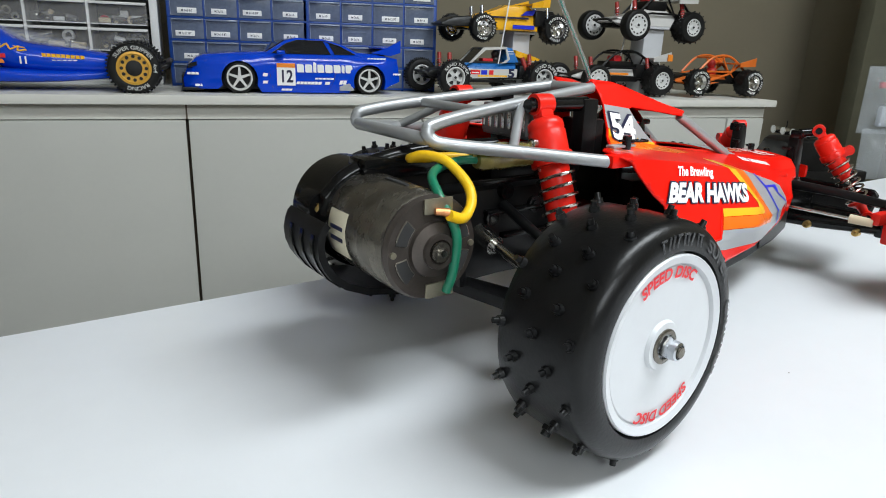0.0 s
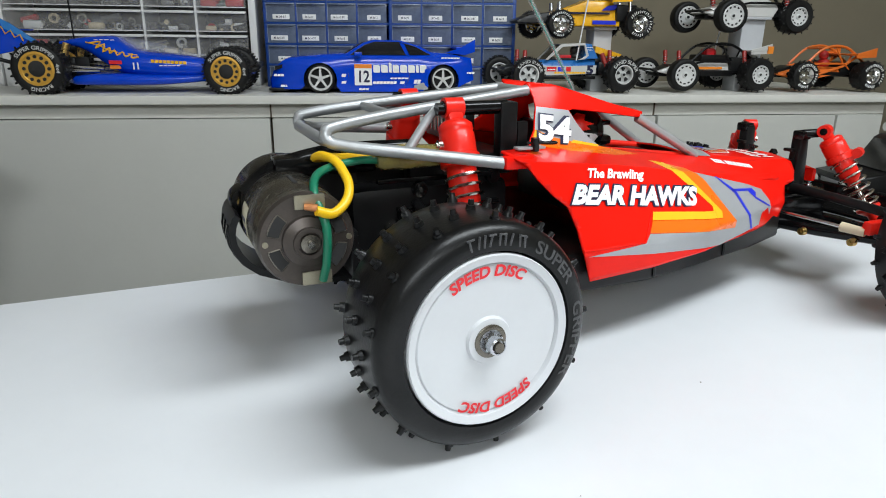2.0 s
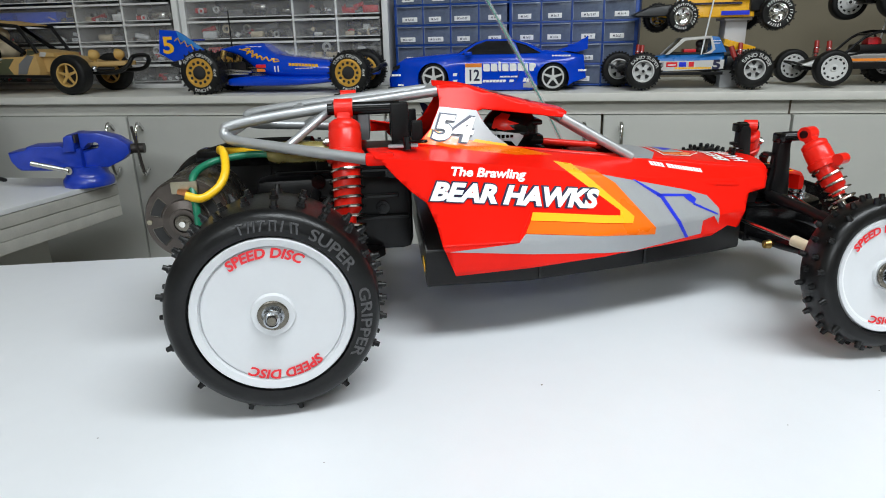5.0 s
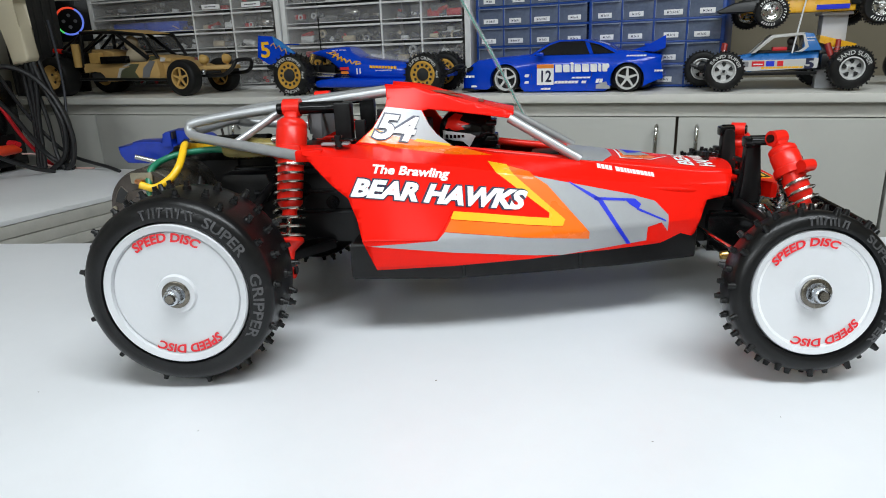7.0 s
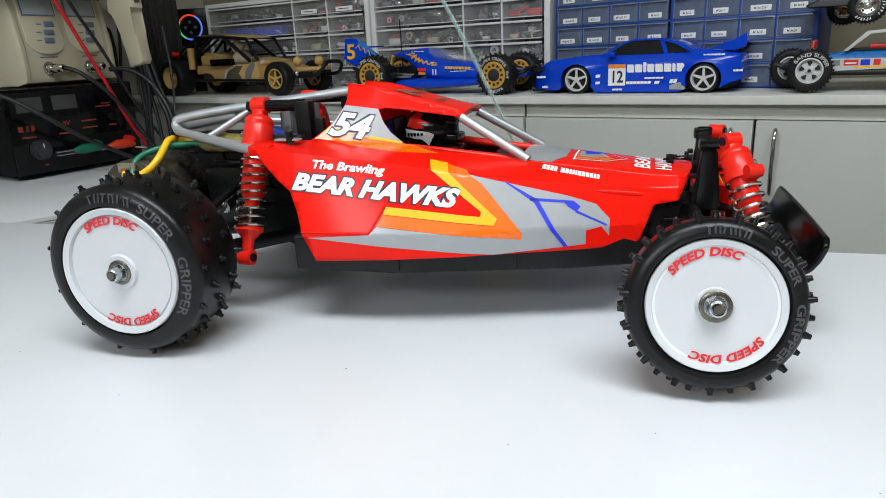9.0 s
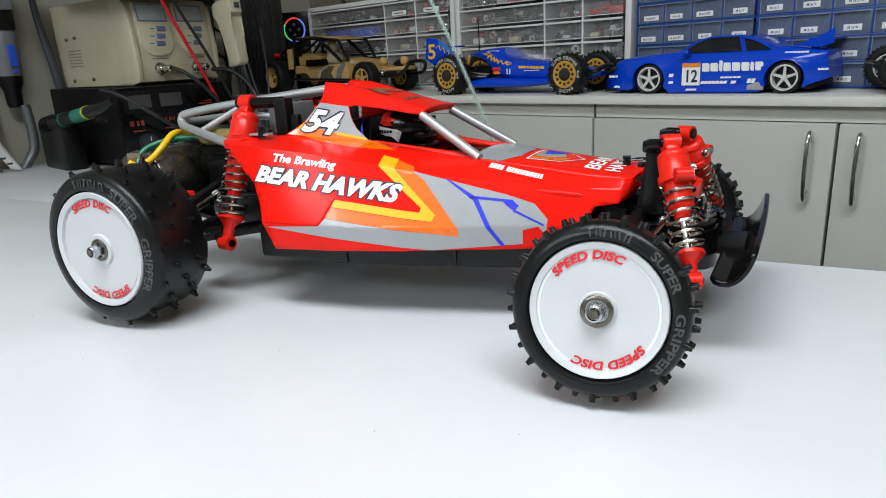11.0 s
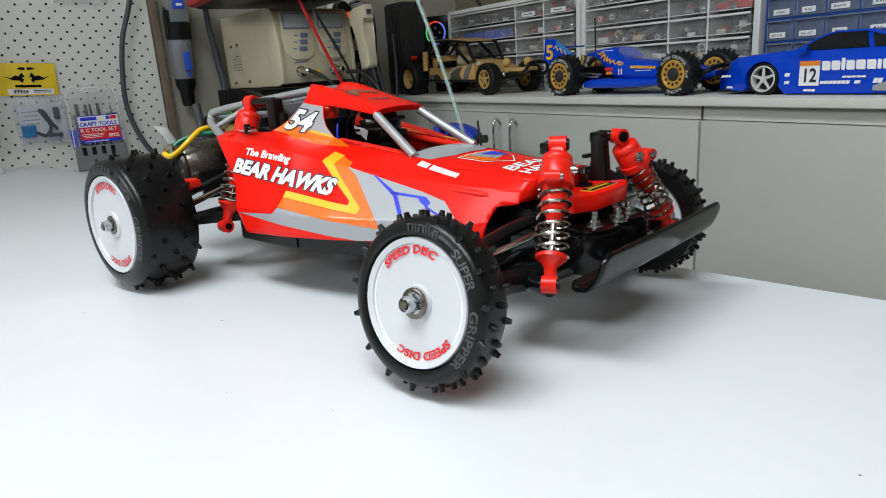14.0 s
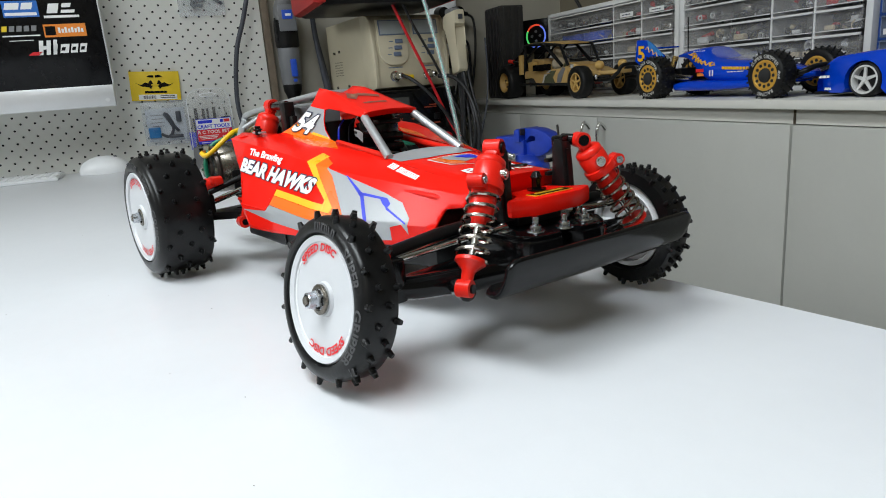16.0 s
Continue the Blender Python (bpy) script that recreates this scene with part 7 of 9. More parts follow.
    if wing:
        wb = box(B(), (wing[0], 0.055, wing[1]), (0.034, 0.090, 0.003), 0.001, m=None)
        for y in (0.010, 0.100):
            prism(wb, [(wing[0] - 0.018, wing[1] - 0.006), (wing[0] + 0.020, wing[1] - 0.004), (wing[0] + 0.020, wing[1] + 0.012), (wing[0] - 0.018, wing[1] + 0.002)], y, y + 0.002)
        part("wing", wb, wing[2], t)
    return t


truck = tube_buggy("model_blue_truck", "blue and white model truck with spiked tyres and yellow tail", 0.003, 0.432, 0.266, 0.0285, 0.0275,
                   [(0.258, 0.036), (0.2857, 0.0480), (0.3046, 0.0512), (0.3720, 0.0515), (0.3956, 0.0535), (0.3925, 0.0280), (0.2880, 0.0240), (0.268, 0.026)], "rim_white", "sky_blue", None, None, "damper_red", None, -0.004, (("SAND SUPER", 150, 12),), 0.0, (-0.0085, 0.029), 0.97)
for y in (0.0290, 0.0780):
    part("window_frame", prism(B(), [(0.3020, 0.0505), (0.3272, 0.0755), (0.3706, 0.0778), (0.3706, 0.0748), (0.3318, 0.0727), (0.3085, 0.0515)], y, y + 0.0030, bevel=0.0004), "white_body", truck, "white window frame")
    part("window_frame", prism(B(), [(0.3690, 0.0760), (0.3722, 0.0765), (0.3790, 0.0585), (0.3720, 0.0520), (0.3600, 0.0512), (0.3690, 0.0540), (0.3745, 0.0590)], y, y + 0.0032, bevel=0.0004), "white_body", truck)
part("roof_panel", prism(B(), [(0.3290, 0.0748), (0.3720, 0.0772), (0.3720, 0.0788), (0.3280, 0.0764)], 0.0300, 0.0800, bevel=0.0005), "white_body", truck)
part("windscreen", prism(B(), [(0.3050, 0.0515), (0.3290, 0.0748), (0.3300, 0.0742), (0.3064, 0.0512)], 0.0325, 0.0775), "tinted", truck, "dark windscreen")
part("cabin_back", frustum(B(), [(0.3715, 0.0520), (0.3725, 0.0785), (0.3840, 0.0770), (0.3965, 0.0535)], 0.0292, 0.0808, 0.0040, bevel=0.0012), "sky_blue", truck, "blue rear body panel")
for k in range(3):
    part("roof_stripe", box(B(), (0.3800, 0.0300 + 0.0012 * k, 0.0715 - 0.0040 * k), (0.0110, 0.0006, 0.0010)), "white_print", truck)
part("cabin_floor", box(B(), (0.338, 0.055, 0.0525), (0.062, 0.040, 0.0030), 0.001), "hole", truck)
part("driver_figure", ball(ball(B(), (0.358, 0.048, 0.0665), 0.0068, u=12, v=8), (0.360, 0.050, 0.0570), 0.0085, (0.9, 1.1, 0.8), 12, 8), "dark_metal", truck, "small plain driver figure")
part("seat", box(B(), (0.342, 0.050, 0.0560), (0.020, 0.020, 0.006), 0.002), "cable_red", truck)
part("flank_panel", prism(B(), [(0.2870, 0.0250), (0.2870, 0.0412), (0.3480, 0.0412), (0.3935, 0.0425), (0.3925, 0.0285)], 0.0270, 0.0287), "white_body", truck)
part("under_rail", box(B(), (0.3400, 0.0300, 0.0215), (0.106, 0.006, 0.0050), 0.001), "black", truck)
fit_text(truck, "5", 0.3755, 0.0285, 0.0125, 0.0132, 0.0266, "navy", 0.0009)
for x, w, paint in ((0.2950, 0.011, "logo_grey"), (0.3135, 0.017, "red_print"), (0.3300, 0.011, "blue_print"), (0.3435, 0.008, "red_print")):
    part("badge", box(B(), (x, 0.0268, 0.0358), (w, 0.0004, 0.0074)), paint, truck)
part("badge_bar", box(B(), (0.3135, 0.0265, 0.0352), (0.013, 0.0003, 0.0016)), "white_print", truck)
strokes(truck, 0.3180, 0.0285, 0.056, 0.0036, 0.0267, "yellow", 0.0, 11)
part("nose_block", prism(B(), [(0.226, 0.030), (0.232, 0.038), (0.262, 0.042), (0.268, 0.030), (0.240, 0.024)], 0.028, 0.082, bevel=0.002), "black", truck)
part("engine_bay", box(B(), (0.418, 0.055, 0.038), (0.044, 0.060, 0.022), 0.004), "black", truck)
part("tail_panel", prism(B(), [(0.3920, 0.0640), (0.3930, 0.0740), (0.4410, 0.0606), (0.4390, 0.0570), (0.4110, 0.0570)], 0.036, 0.074, bevel=0.001), "yellow_body", truck, "yellow tail panel")
part("tail_edge", box(B(), (0.4250, 0.055, 0.0556), (0.036, 0.040, 0.0022), 0.0006), "white_body", truck)
part("rear_damper", rod(rod(B(), (0.4020, 0.030, 0.0620), (0.4080, 0.026, 0.0450), 0.0042), (0.4080, 0.026, 0.0450), (0.4100, 0.024, 0.0360), 0.0024), "damper_red", truck, "red damper")
part("antenna", rod(B(), (0.3580, 0.032, 0.0500), (0.3760, 0.032, 0.1800), 0.0012), "white", truck)

white_low = tube_buggy("model_white_buggy", "white model buggy with black cage and red dampers", 0.003, 0.665, 0.527, 0.0275, 0.0265,
                       [(0.490, 0.030), (0.520, 0.040), (0.560, 0.046), (0.600, 0.050), (0.640, 0.044), (0.632, 0.026), (0.540, 0.022)], "rim_white", "white_body", "black", (0.668, 0.066, "white_body"), "damper_red", None, -0.004, (), 0.08)
part("cockpit", box(B(), (0.598, 0.055, 0.053), (0.052, 0.044, 0.012), 0.003), "black", white_low)
part("seat", box(B(), (0.594, 0.055, 0.062), (0.016, 0.024, 0.014), 0.004), "cable_red", white_low)
part("engine_bay", box(B(), (0.650, 0.055, 0.042), (0.050, 0.056, 0.026), 0.004), "black", white_low)
part("side_skirt", box(B(), (0.585, 0.0272, 0.0285), (0.090, 0.002, 0.010), 0.0006), "black", white_low)
part("nose_flash", box(B(), (0.585, 0.0275, 0.0370), (0.050, 0.0005, 0.0040)), "orange_print", white_low)
part("wing_tip", box(B(), (0.684, 0.008, 0.068), (0.010, 0.002, 0.012)), "orange_print", white_low)
part("antenna", rod(B(), (0.606, 0.055, 0.050), (0.622, 0.055, 0.175), 0.0013), "white", white_low)
orange = tube_buggy("model_orange_buggy", "orange tube-frame model buggy with chrome wheels", 0.004, 0.882, 0.752, 0.0245, 0.0245,
                    [(0.715, 0.026), (0.745, 0.034), (0.790, 0.040), (0.840, 0.038), (0.860, 0.028), (0.800, 0.020), (0.740, 0.020)], "chrome", "orange_body", "orange_body", (0.872, 0.060, "orange_body"), None, "white_print", -0.004)


def show_stand(x0, x1, z1, label):
    st = thing("display_stand", ON @ pose((x0 + x1) / 2, 0.105, 0), label, "display stand", "display stands")
    part("column", box(B(), (0, 0, z1 / 2), (x1 - x0, 0.040, z1), 0.0015), "stand", st)
    part("cap", box(B(), (0, 0, z1 - 0.002), (x1 - x0 + 0.008, 0.060, 0.004), 0.001), "stand", st)


show_stand(0.376, 0.408, 0.1052, "white box stand holding the yellow buggy up")
show_stand(0.645, 0.688, 0.1250, "white box stand holding the white buggy up")
yellow = tube_buggy("model_yellow_buggy", "yellow and blue model buggy on a white stand", 0.0865, 0.470, 0.317, 0.0275, 0.0250,
                    [(0.256, 0.030), (0.300, 0.044), (0.340, 0.052), (0.370, 0.068), (0.420, 0.068), (0.440, 0.050), (0.437, 0.022), (0.300, 0.022)], "chrome", "yellow_body", None, (0.430, 0.0700, "yellow_body"), "zinc", "white_print", 0.010, (), 0.0, (0.0270, 0.040), 0.88)
part("blue_flash", box(B(), (0.405, 0.0262, 0.0290), (0.046, 0.0012, 0.0070)), "blue_print", yellow)
part("blue_flash", prism(B(), [(0.410, 0.058), (0.400, 0.050), (0.425, 0.051), (0.432, 0.062)], 0.0295, 0.0315), "blue_print", yellow)
part("nose_block", frustum(B(), [(0.235, 0.030), (0.262, 0.042), (0.300, 0.046), (0.300, 0.026), (0.240, 0.026)], 0.026, 0.084, 0.006, bevel=0.002), "black", yellow)
part("engine_bay", box(B(), (0.448, 0.055, 0.046), (0.040, 0.060, 0.030), 0.004), "black", yellow)
part("dark_line", box(B(), (0.370, 0.0280, 0.0450), (0.090, 0.0012, 0.0035)), "navy", yellow)
white_top = tube_buggy("model_white_racer", "white and black model buggy on a white stand", 0.0985, 0.733, 0.620, 0.0255, 0.0250,
                       [(0.580, 0.030), (0.620, 0.040), (0.650, 0.052), (0.690, 0.054), (0.712, 0.040), (0.700, 0.024), (0.600, 0.024)], "rim_white", "white_body", "black", (0.715, 0.068, "white_body"), "damper_red", None, 0.010, (), 0.08, (-0.0610, 0.045), 1.08)
part("hood", frustum(B(), [(0.590, 0.036), (0.622, 0.0425), (0.648, 0.050), (0.648, 0.040), (0.600, 0.032)], 0.030, 0.080, 0.006, bevel=0.001), "white_body", white_top)
part("cockpit", box(B(), (0.672, 0.055, 0.058), (0.040, 0.040, 0.016), 0.004), "black", white_top)
part("seat", box(B(), (0.664, 0.055, 0.066), (0.014, 0.024, 0.012), 0.003), "cable_red", white_top)
part("engine_bay", box(B(), (0.862, 0.055, 0.036), (0.040, 0.050, 0.022), 0.004), "black", orange)
for y in (0.030, 0.080):
    part("side_tube", tube(B(), [(0.760, y, 0.034), (0.800, y, 0.026), (0.845, y, 0.040), (0.870, y, 0.056)], 0.0024, 6), "orange_body", orange)

# ---- pegboard wall and the bench by it ----
def up(u, z):
    """Height in the counter's own frame of a level height z at u."""
    return z + 0.00785 * u


def spot(u, w, z):
    return SH @ pose(u, w, up(u, z))


def run(points):
    return [(u, w, up(u, z)) for u, w, z in points]


PEG_U = -1.300
peg = thing("pegboard", SH, "cream pegboard with rows of small dark holes", "pegboard", kind="structure")
part("board", box(B(), (PEG_U - 0.004, -1.155, 0.36), (0.008, 1.22, 0.90), 0.001), "peg", peg)
holes = B()
for r in range(58):
    for c in range(41):
        w, h = -1.745 + 0.0300 * c + (0.0150 if r % 2 else 0), -0.066 + 0.0150 * r
        if w > -0.556:
            continue
        ring = [holes.verts.new((PEG_U + 0.0006, w + 0.0027 * math.cos(a), h + 0.0027 * math.sin(a))) for a in (math.pi * k / 4 for k in range(8))]
        holes.faces.new(ring)
tagged(part("hole", holes, "hole", peg, "small dark round holes"), kind="stuff")
solid("wooden_post", box(B(), (PEG_U + 0.004, -0.534, 0.36), (0.020, 0.018, 0.90), 0.002), "wood", SH, "rough brown wooden post beside the pegboard", "post", kind="structure")

# rotary tool hanging by its flexible shaft
tool = thing("rotary_tool", spot(-1.262, -0.49, 0.345), "grey and black electric rotary tool hanging on the wall", "rotary tool")
tilt = pose(0, 0, 0, 3, 0, 90)


def turned(profile, seg=28):
    """A lathed body whose axis runs down."""
    bm = lathe(B(), [(r, -z) for r, z in profile], seg)
    for v in bm.verts:
        v.co = Vector((v.co.x, v.co.z, v.co.y))
    return bm


part("upper_body", turned([(0, -0.02), (0.018, -0.02), (0.026, 0.0), (0.028, 0.05), (0.028, 0.095), (0.026, 0.098)]), "grey", tool, "grey upper housing", m=tilt)
part("grip_band", turned([(0.0285, 0.030), (0.030, 0.045), (0.0300, 0.094), (0.0285, 0.098), (0.0262, 0.098)]), "black", tool, "black rubber band", m=tilt)
part("lower_body", turned([(0.026, 0.098), (0.028, 0.103), (0.0275, 0.150), (0.025, 0.190), (0.022, 0.192)]), "tool_grey", tool, "light grey lower housing", m=tilt)
part("nose", turned([(0.025, 0.186), (0.024, 0.205), (0.017, 0.222), (0.0155, 0.250), (0.013, 0.256), (0, 0.256)]), "black", tool, "black nose cone", m=tilt)
part("bezel", box(B(), (0.028, 0.002, -0.028), (0.006, 0.044, 0.064), 0.006), "tool_grey", tool, m=pose(0, 0, 0, 0, 0, 0))
part("display", box(B(), (0.0318, 0.002, -0.020), (0.003, 0.026, 0.022), 0.002), "tool_blue", tool, "bright blue display")
part("display_glint", box(B(), (0.0336, 0.004, -0.021), (0.0008, 0.014, 0.006), 0.0003), "white_print", tool)
part("switch", box(B(), (0.0275, 0.004, -0.150), (0.006, 0.016, 0.044), 0.005), "tool_blue", tool, "blue sliding switch")
part("switch_mark", box(B(), (0.0265, 0.004, -0.181), (0.004, 0.010, 0.008), 0.002), "tool_blue", tool)
for k in range(4):
    part("side_vent", box(B(), (0.010, -0.0275, -0.030 - 0.016 * k), (0.010, 0.003, 0.009), 0.001), "hole", tool)
part("shaft", tube(B(), smooth_path([(0, 0.014, -0.252), (0.002, 0.016, -0.30), (0.004, 0.012, -0.345), (0.006, -0.006, -0.372), (0.010, -0.02, -0.388)]), 0.0098, 12), "shaft_grey", tool, "bare grey flexible shaft")
part("hanger", rod(B(), (-0.03, 0, -0.005), (0, 0, -0.005), 0.003), "steel", tool)

solid("flexible_hose", tube(B(), smooth_path(run([(-1.25, -0.558, 0.52), (-1.25, -0.572, 0.40), (-1.25, -0.593, 0.322), (-1.25, -0.619, 0.25), (-1.25, -0.634, 0.16), (-1.25, -0.635, 0.089), (-1.24, -0.617, 0.02), (-1.235, -0.588, -0.026), (-1.23, -0.555, -0.034)])), 0.0058, 12), "hose", SH, "thick dark grey flexible tool hose", "hose")
tag = B()
rows = []
for k in range(9):
    t = k / 8
    rows.append([tag.verts.new((-1.20 + 0.006 * math.sin(5 * t + a), mix(-0.594, -0.545, t ** 1.3) + 0.030 * a * (1 - 0.3 * t), up(-1.2, mix(0.052, -0.034, t) + 0.010 * math.sin(3 * t) - 0.006 * a))) for a in (0.0, 0.33, 0.66, 1.0)])
for a, b in zip(rows, rows[1:]):
    for j in range(3):
        tag.faces.new((a[j], a[j + 1], b[j + 1], b[j]))
paper = solid("paper_tag", tag, "white_print", SH, "crumpled white paper tag on the hose", "paper tag")
sol = paper.modifiers.new("thickness", "SOLIDIFY")
sol.thickness = 0.0006
bars = B()
for k in range(3):
    box(bars, (-1.192, -0.568 + 0.010 * k, up(-1.2, 0.004 - 0.012 * k)), (0.001, 0.010, 0.004), m=None)
part("print", bars, "navy", paper)

# monitor with keyboard and mouse
mon = thing("monitor", spot(-1.130, -1.182, 0.0), "large black-screened monitor with a silver chin on the desk", "monitor")
part("chin", box(B(), (0, 0, 0.157), (0.014, 0.555, 0.046), 0.002), "alu", mon, "silver aluminium chin")
part("screen", box(B(), (-0.001, 0, 0.355), (0.012, 0.555, 0.350), 0.002), "screen", mon, "glossy black screen")
part("back", box(B(), (-0.015, 0, 0.33), (0.020, 0.50, 0.36), 0.009), "alu", mon)
part("edge", box(B(), (-0.001, 0.2785, 0.355), (0.012, 0.0025, 0.350), 0.0006), "alu", mon)
part("stand", box(B(), (-0.045, -0.11, 0.09), (0.020, 0.14, 0.22), 0.006), "alu", mon)
part("foot", box(B(), (-0.03, -0.11, -0.0135), (0.16, 0.14, 0.006), 0.003), "alu", mon)
part("chin_dot", rod(B(), (0.006, 0.262, 0.148), (0.0076, 0.262, 0.148), 0.0045, seg=18), "white", mon)


def shape(material, w0, w1, z0, z1, label="", r=0.0, slant=0.0, name="logo_shape", x=0.0056):
    c = B()
    a, b = w0 + 1.175, w1 + 1.175
    prism(c, [(a, z0), (b, z0), (b + slant, z1), (a + slant, z1)], x, x + 0.0006, "yz")
    return part(name, c, material, mon, label)


shape("logo_blue", -1.075, -1.010, 0.326, 0.358, "blue logo patch")
shape("white_print", -1.072, -1.014, 0.329, 0.335, x=0.0064)
shape("white_print", -1.072, -1.046, 0.341, 0.354, slant=0.004, x=0.0064)
shape("white_print", -1.042, -1.022, 0.341, 0.354, slant=0.004, x=0.0064)
shape("white_print", -0.996, -0.976, 0.332, 0.351, "white logo shape", slant=0.006)
shape("white_print", -0.970, -0.944, 0.332, 0.338, slant=0.002)
shape("white_print", -0.967, -0.950, 0.343, 0.351, slant=0.003)
shape("white_print", -1.002, -0.936, 0.3225, 0.3275)
shape("white_print", -1.080, -0.935, 0.368, 0.378)
shape("orange_print", -1.008, -0.928, 0.284, 0.310, "orange logo patch")
shape("screen", -1.005, -0.986, 0.288, 0.306, x=0.0064)
for k in range(8):
    shape("white_print", -0.981 + 0.0062 * k, -0.9768 + 0.0062 * k, 0.292, 0.303 - 0.003 * (k % 2), x=0.0064)
for k in range(5):
    shape("packet_yellow" if k < 1 else "logo_grey", -1.085 + 0.0135 * k, -1.0755 + 0.0135 * k, 0.298, 0.309, slant=0.002)
shape("white_print", -1.085, -1.016, 0.288, 0.2905)
shape("white_print", -1.074, -1.030, 0.279, 0.2804)
shape("red_print", -1.046, -1.026, 0.249, 0.256, "red logo stroke", slant=0.010)
for a, b, z1 in ((-1.026, -1.018, 0.278), (-1.012, -1.004, 0.278), (-0.999, -0.992, 0.270), (-0.999, -0.992, 0.279), (-0.986, -0.970, 0.269), (-0.966, -0.953, 0.269), (-0.949, -0.936, 0.269)):
    shape("white_print", a, b, z1 - 0.018 if z1 < 0.275 else 0.249, z1, slant=0.005)
shape("white_print", -1.020, -1.008, 0.260, 0.267, slant=0.002)
for a in (-0.983, -0.963, -0.946):
    shape("screen", a, a + 0.007, 0.256, 0.263, slant=0.003, x=0.0064)

keyboard = thing("keyboard", spot(-1.170, -1.188, -0.0150), "slim white keyboard lying on the desk", "keyboard")
part("base", box(B(), (0, 0, 0.004), (0.112, 0.28, 0.008), 0.003), "white", keyboard)
keys = B()
for r in range(6):
    for k in range(17):
        box(keys, (-0.045 + 0.0175 * r, -0.131 + 0.0163 * k, 0.0092), (0.0150, 0.0140, 0.0024), 0.0006, seg=1)
tagged(part("key", keys, "white_key", keyboard, "flat white keys"), kind="stuff")
mouse = thing("computer_mouse", spot(-1.180, -0.958, -0.0150) @ pose(0, 0, 0, 0, 0, 75), "smooth white computer mouse on the desk", "mouse")
body = B()
ball(body, (0, 0, 0.004), 1.0, (0.058, 0.033, 0.036), 28, 18)
for v in body.verts:
    v.co.z = max(0.0, v.co.z)
part("body", body, "white", mouse)
part("scroll_ball", ball(B(), (0.026, 0, 0.0360), 0.004, u=10, v=8), "grey", mouse)
part("base_seam", lathe(B(), [(0.985, 0.0), (1.004, 0.0), (1.004, 0.02), (0.985, 0.02)], 40, close=True), "grey", mouse, m=Matrix.LocRotScale((0, 0, 0.0055), Matrix.Rotation(math.pi / 2, 3, "X").to_quaternion(), (0.056, 0.03, 0.031)))

# carded parts on the pegboard
card = thing("header_card", spot(-1.290, -0.823, 0.175) @ pose(0, 0, 0, -3, 0, 0), "yellow header card over a clear parts bag", "packet")
part("card", box(B(), (0, 0, 0), (0.0015, 0.114, 0.070), 0.0004), "packet_yellow", card)
art = B()
for s in (-1, 1):
    prism(art, arc((s * 0.004, 0.003), 0.012, 90 - s * 150, 90 - s * 20, 8) + [(s * 0.004, 0.004)], 0.001, 0.0014, "yz")
    prism(art, [(s * 0.014, -0.003), (s * 0.030, -0.001), (s * 0.045, 0.008), (s * 0.032, 0.003), (s * 0.022, 0.009), (s * 0.014, 0.006)], 0.001, 0.0014, "yz")
    prism(art, [(s * 0.002, 0.020), (s * 0.018, 0.022), (s * 0.012, 0.026), (s * 0.002, 0.026)], 0.001, 0.0014, "yz")
part("print", art, "gloss_black", card, "black printed emblem")
part("print", box(B(), (0.0012, 0, -0.0145), (0.0006, 0.050, 0.005)), "gloss_black", card)
part("emblem_gap", box(B(), (0.0016, 0, 0.003), (0.0004, 0.018, 0.003)), "packet_yellow", card)
part("label", box(B(), (0.0012, 0.004, -0.0265), (0.0006, 0.088, 0.012)), "white_print", card, "white bar-code label")
code = B()
for k in range(16):
    box(code, (0.0017, -0.030 + 0.0019 * k, -0.0265), (0.0003, 0.0005 + 0.0005 * (k * 7 % 3), 0.008))
for k in range(2):
    box(code, (0.0017, 0.026, -0.024 - 0.004 * k), (0.0003, 0.034, 0.0016))
part("bar_code", code, "gloss_black", card)


def pouch(w, h, seed, puff=0.010):
    """A puffed clear bag, flat at its edges."""
    bm = B()
    rg = random.Random(seed)
    n = 12
    sides = []
    for s in (-1, 1):
        grid = []
        for i in range(n + 1):
            row = []
            for j in range(n + 1):
                a, b = i / n, j / n
                d = puff * (math.sin(math.pi * a) * math.sin(math.pi * b)) ** 0.6 + rg.uniform(-0.0016, 0.0016) * (0 < i < n and 0 < j < n)
                row.append(bm.verts.new((s * d, (b - 0.5) * w, (a - 0.5) * h)))
            grid.append(row)
        sides.append(grid)
        for i in range(n):
            for j in range(n):
                bm.faces.new((grid[i][j], grid[i][j + 1], grid[i + 1][j + 1], grid[i + 1][j]))
    bmesh.ops.remove_doubles(bm, verts=bm.verts, dist=0.0001)
    return bm


bag = thing("parts_bag", spot(-1.285, -0.812, 0.084), "clear plastic bag with a blue connector and cable", "plastic bag")
part("film", pouch(0.108, 0.108, 4), "bag", bag, "crinkled clear film", sharp=60)
part("insert", box(B(), (-0.004, 0, -0.004), (0.0008, 0.092, 0.080)), "insert", bag, "pale printed paper insert")
bars = B()
for k in range(4):
    box(bars, (-0.0030, -0.020, 0.020 - 0.009 * k), (0.0003, 0.034 - 0.006 * (k % 2), 0.0022))
part("print", bars, "logo_grey", bag)
part("connector", box(box(B(), (0.005, -0.030, -0.022), (0.012, 0.028, 0.026), 0.003), (0.012, -0.026, -0.018), (0.003, 0.012, 0.010), 0.002), "connector", bag, "bright blue connector block")
part("cable", tube(B(), smooth_path([(0.006, -0.016, -0.026), (0.007, 0.002, -0.034), (0.008, 0.014, -0.014), (0.008, 0.004, 0.010), (0.007, -0.002, 0.022), (0.007, 0.006, 0.018), (0.008, 0.016, -0.006), (0.008, 0.026, -0.022)]), 0.0036, 8), "hose", bag, "dark cable")
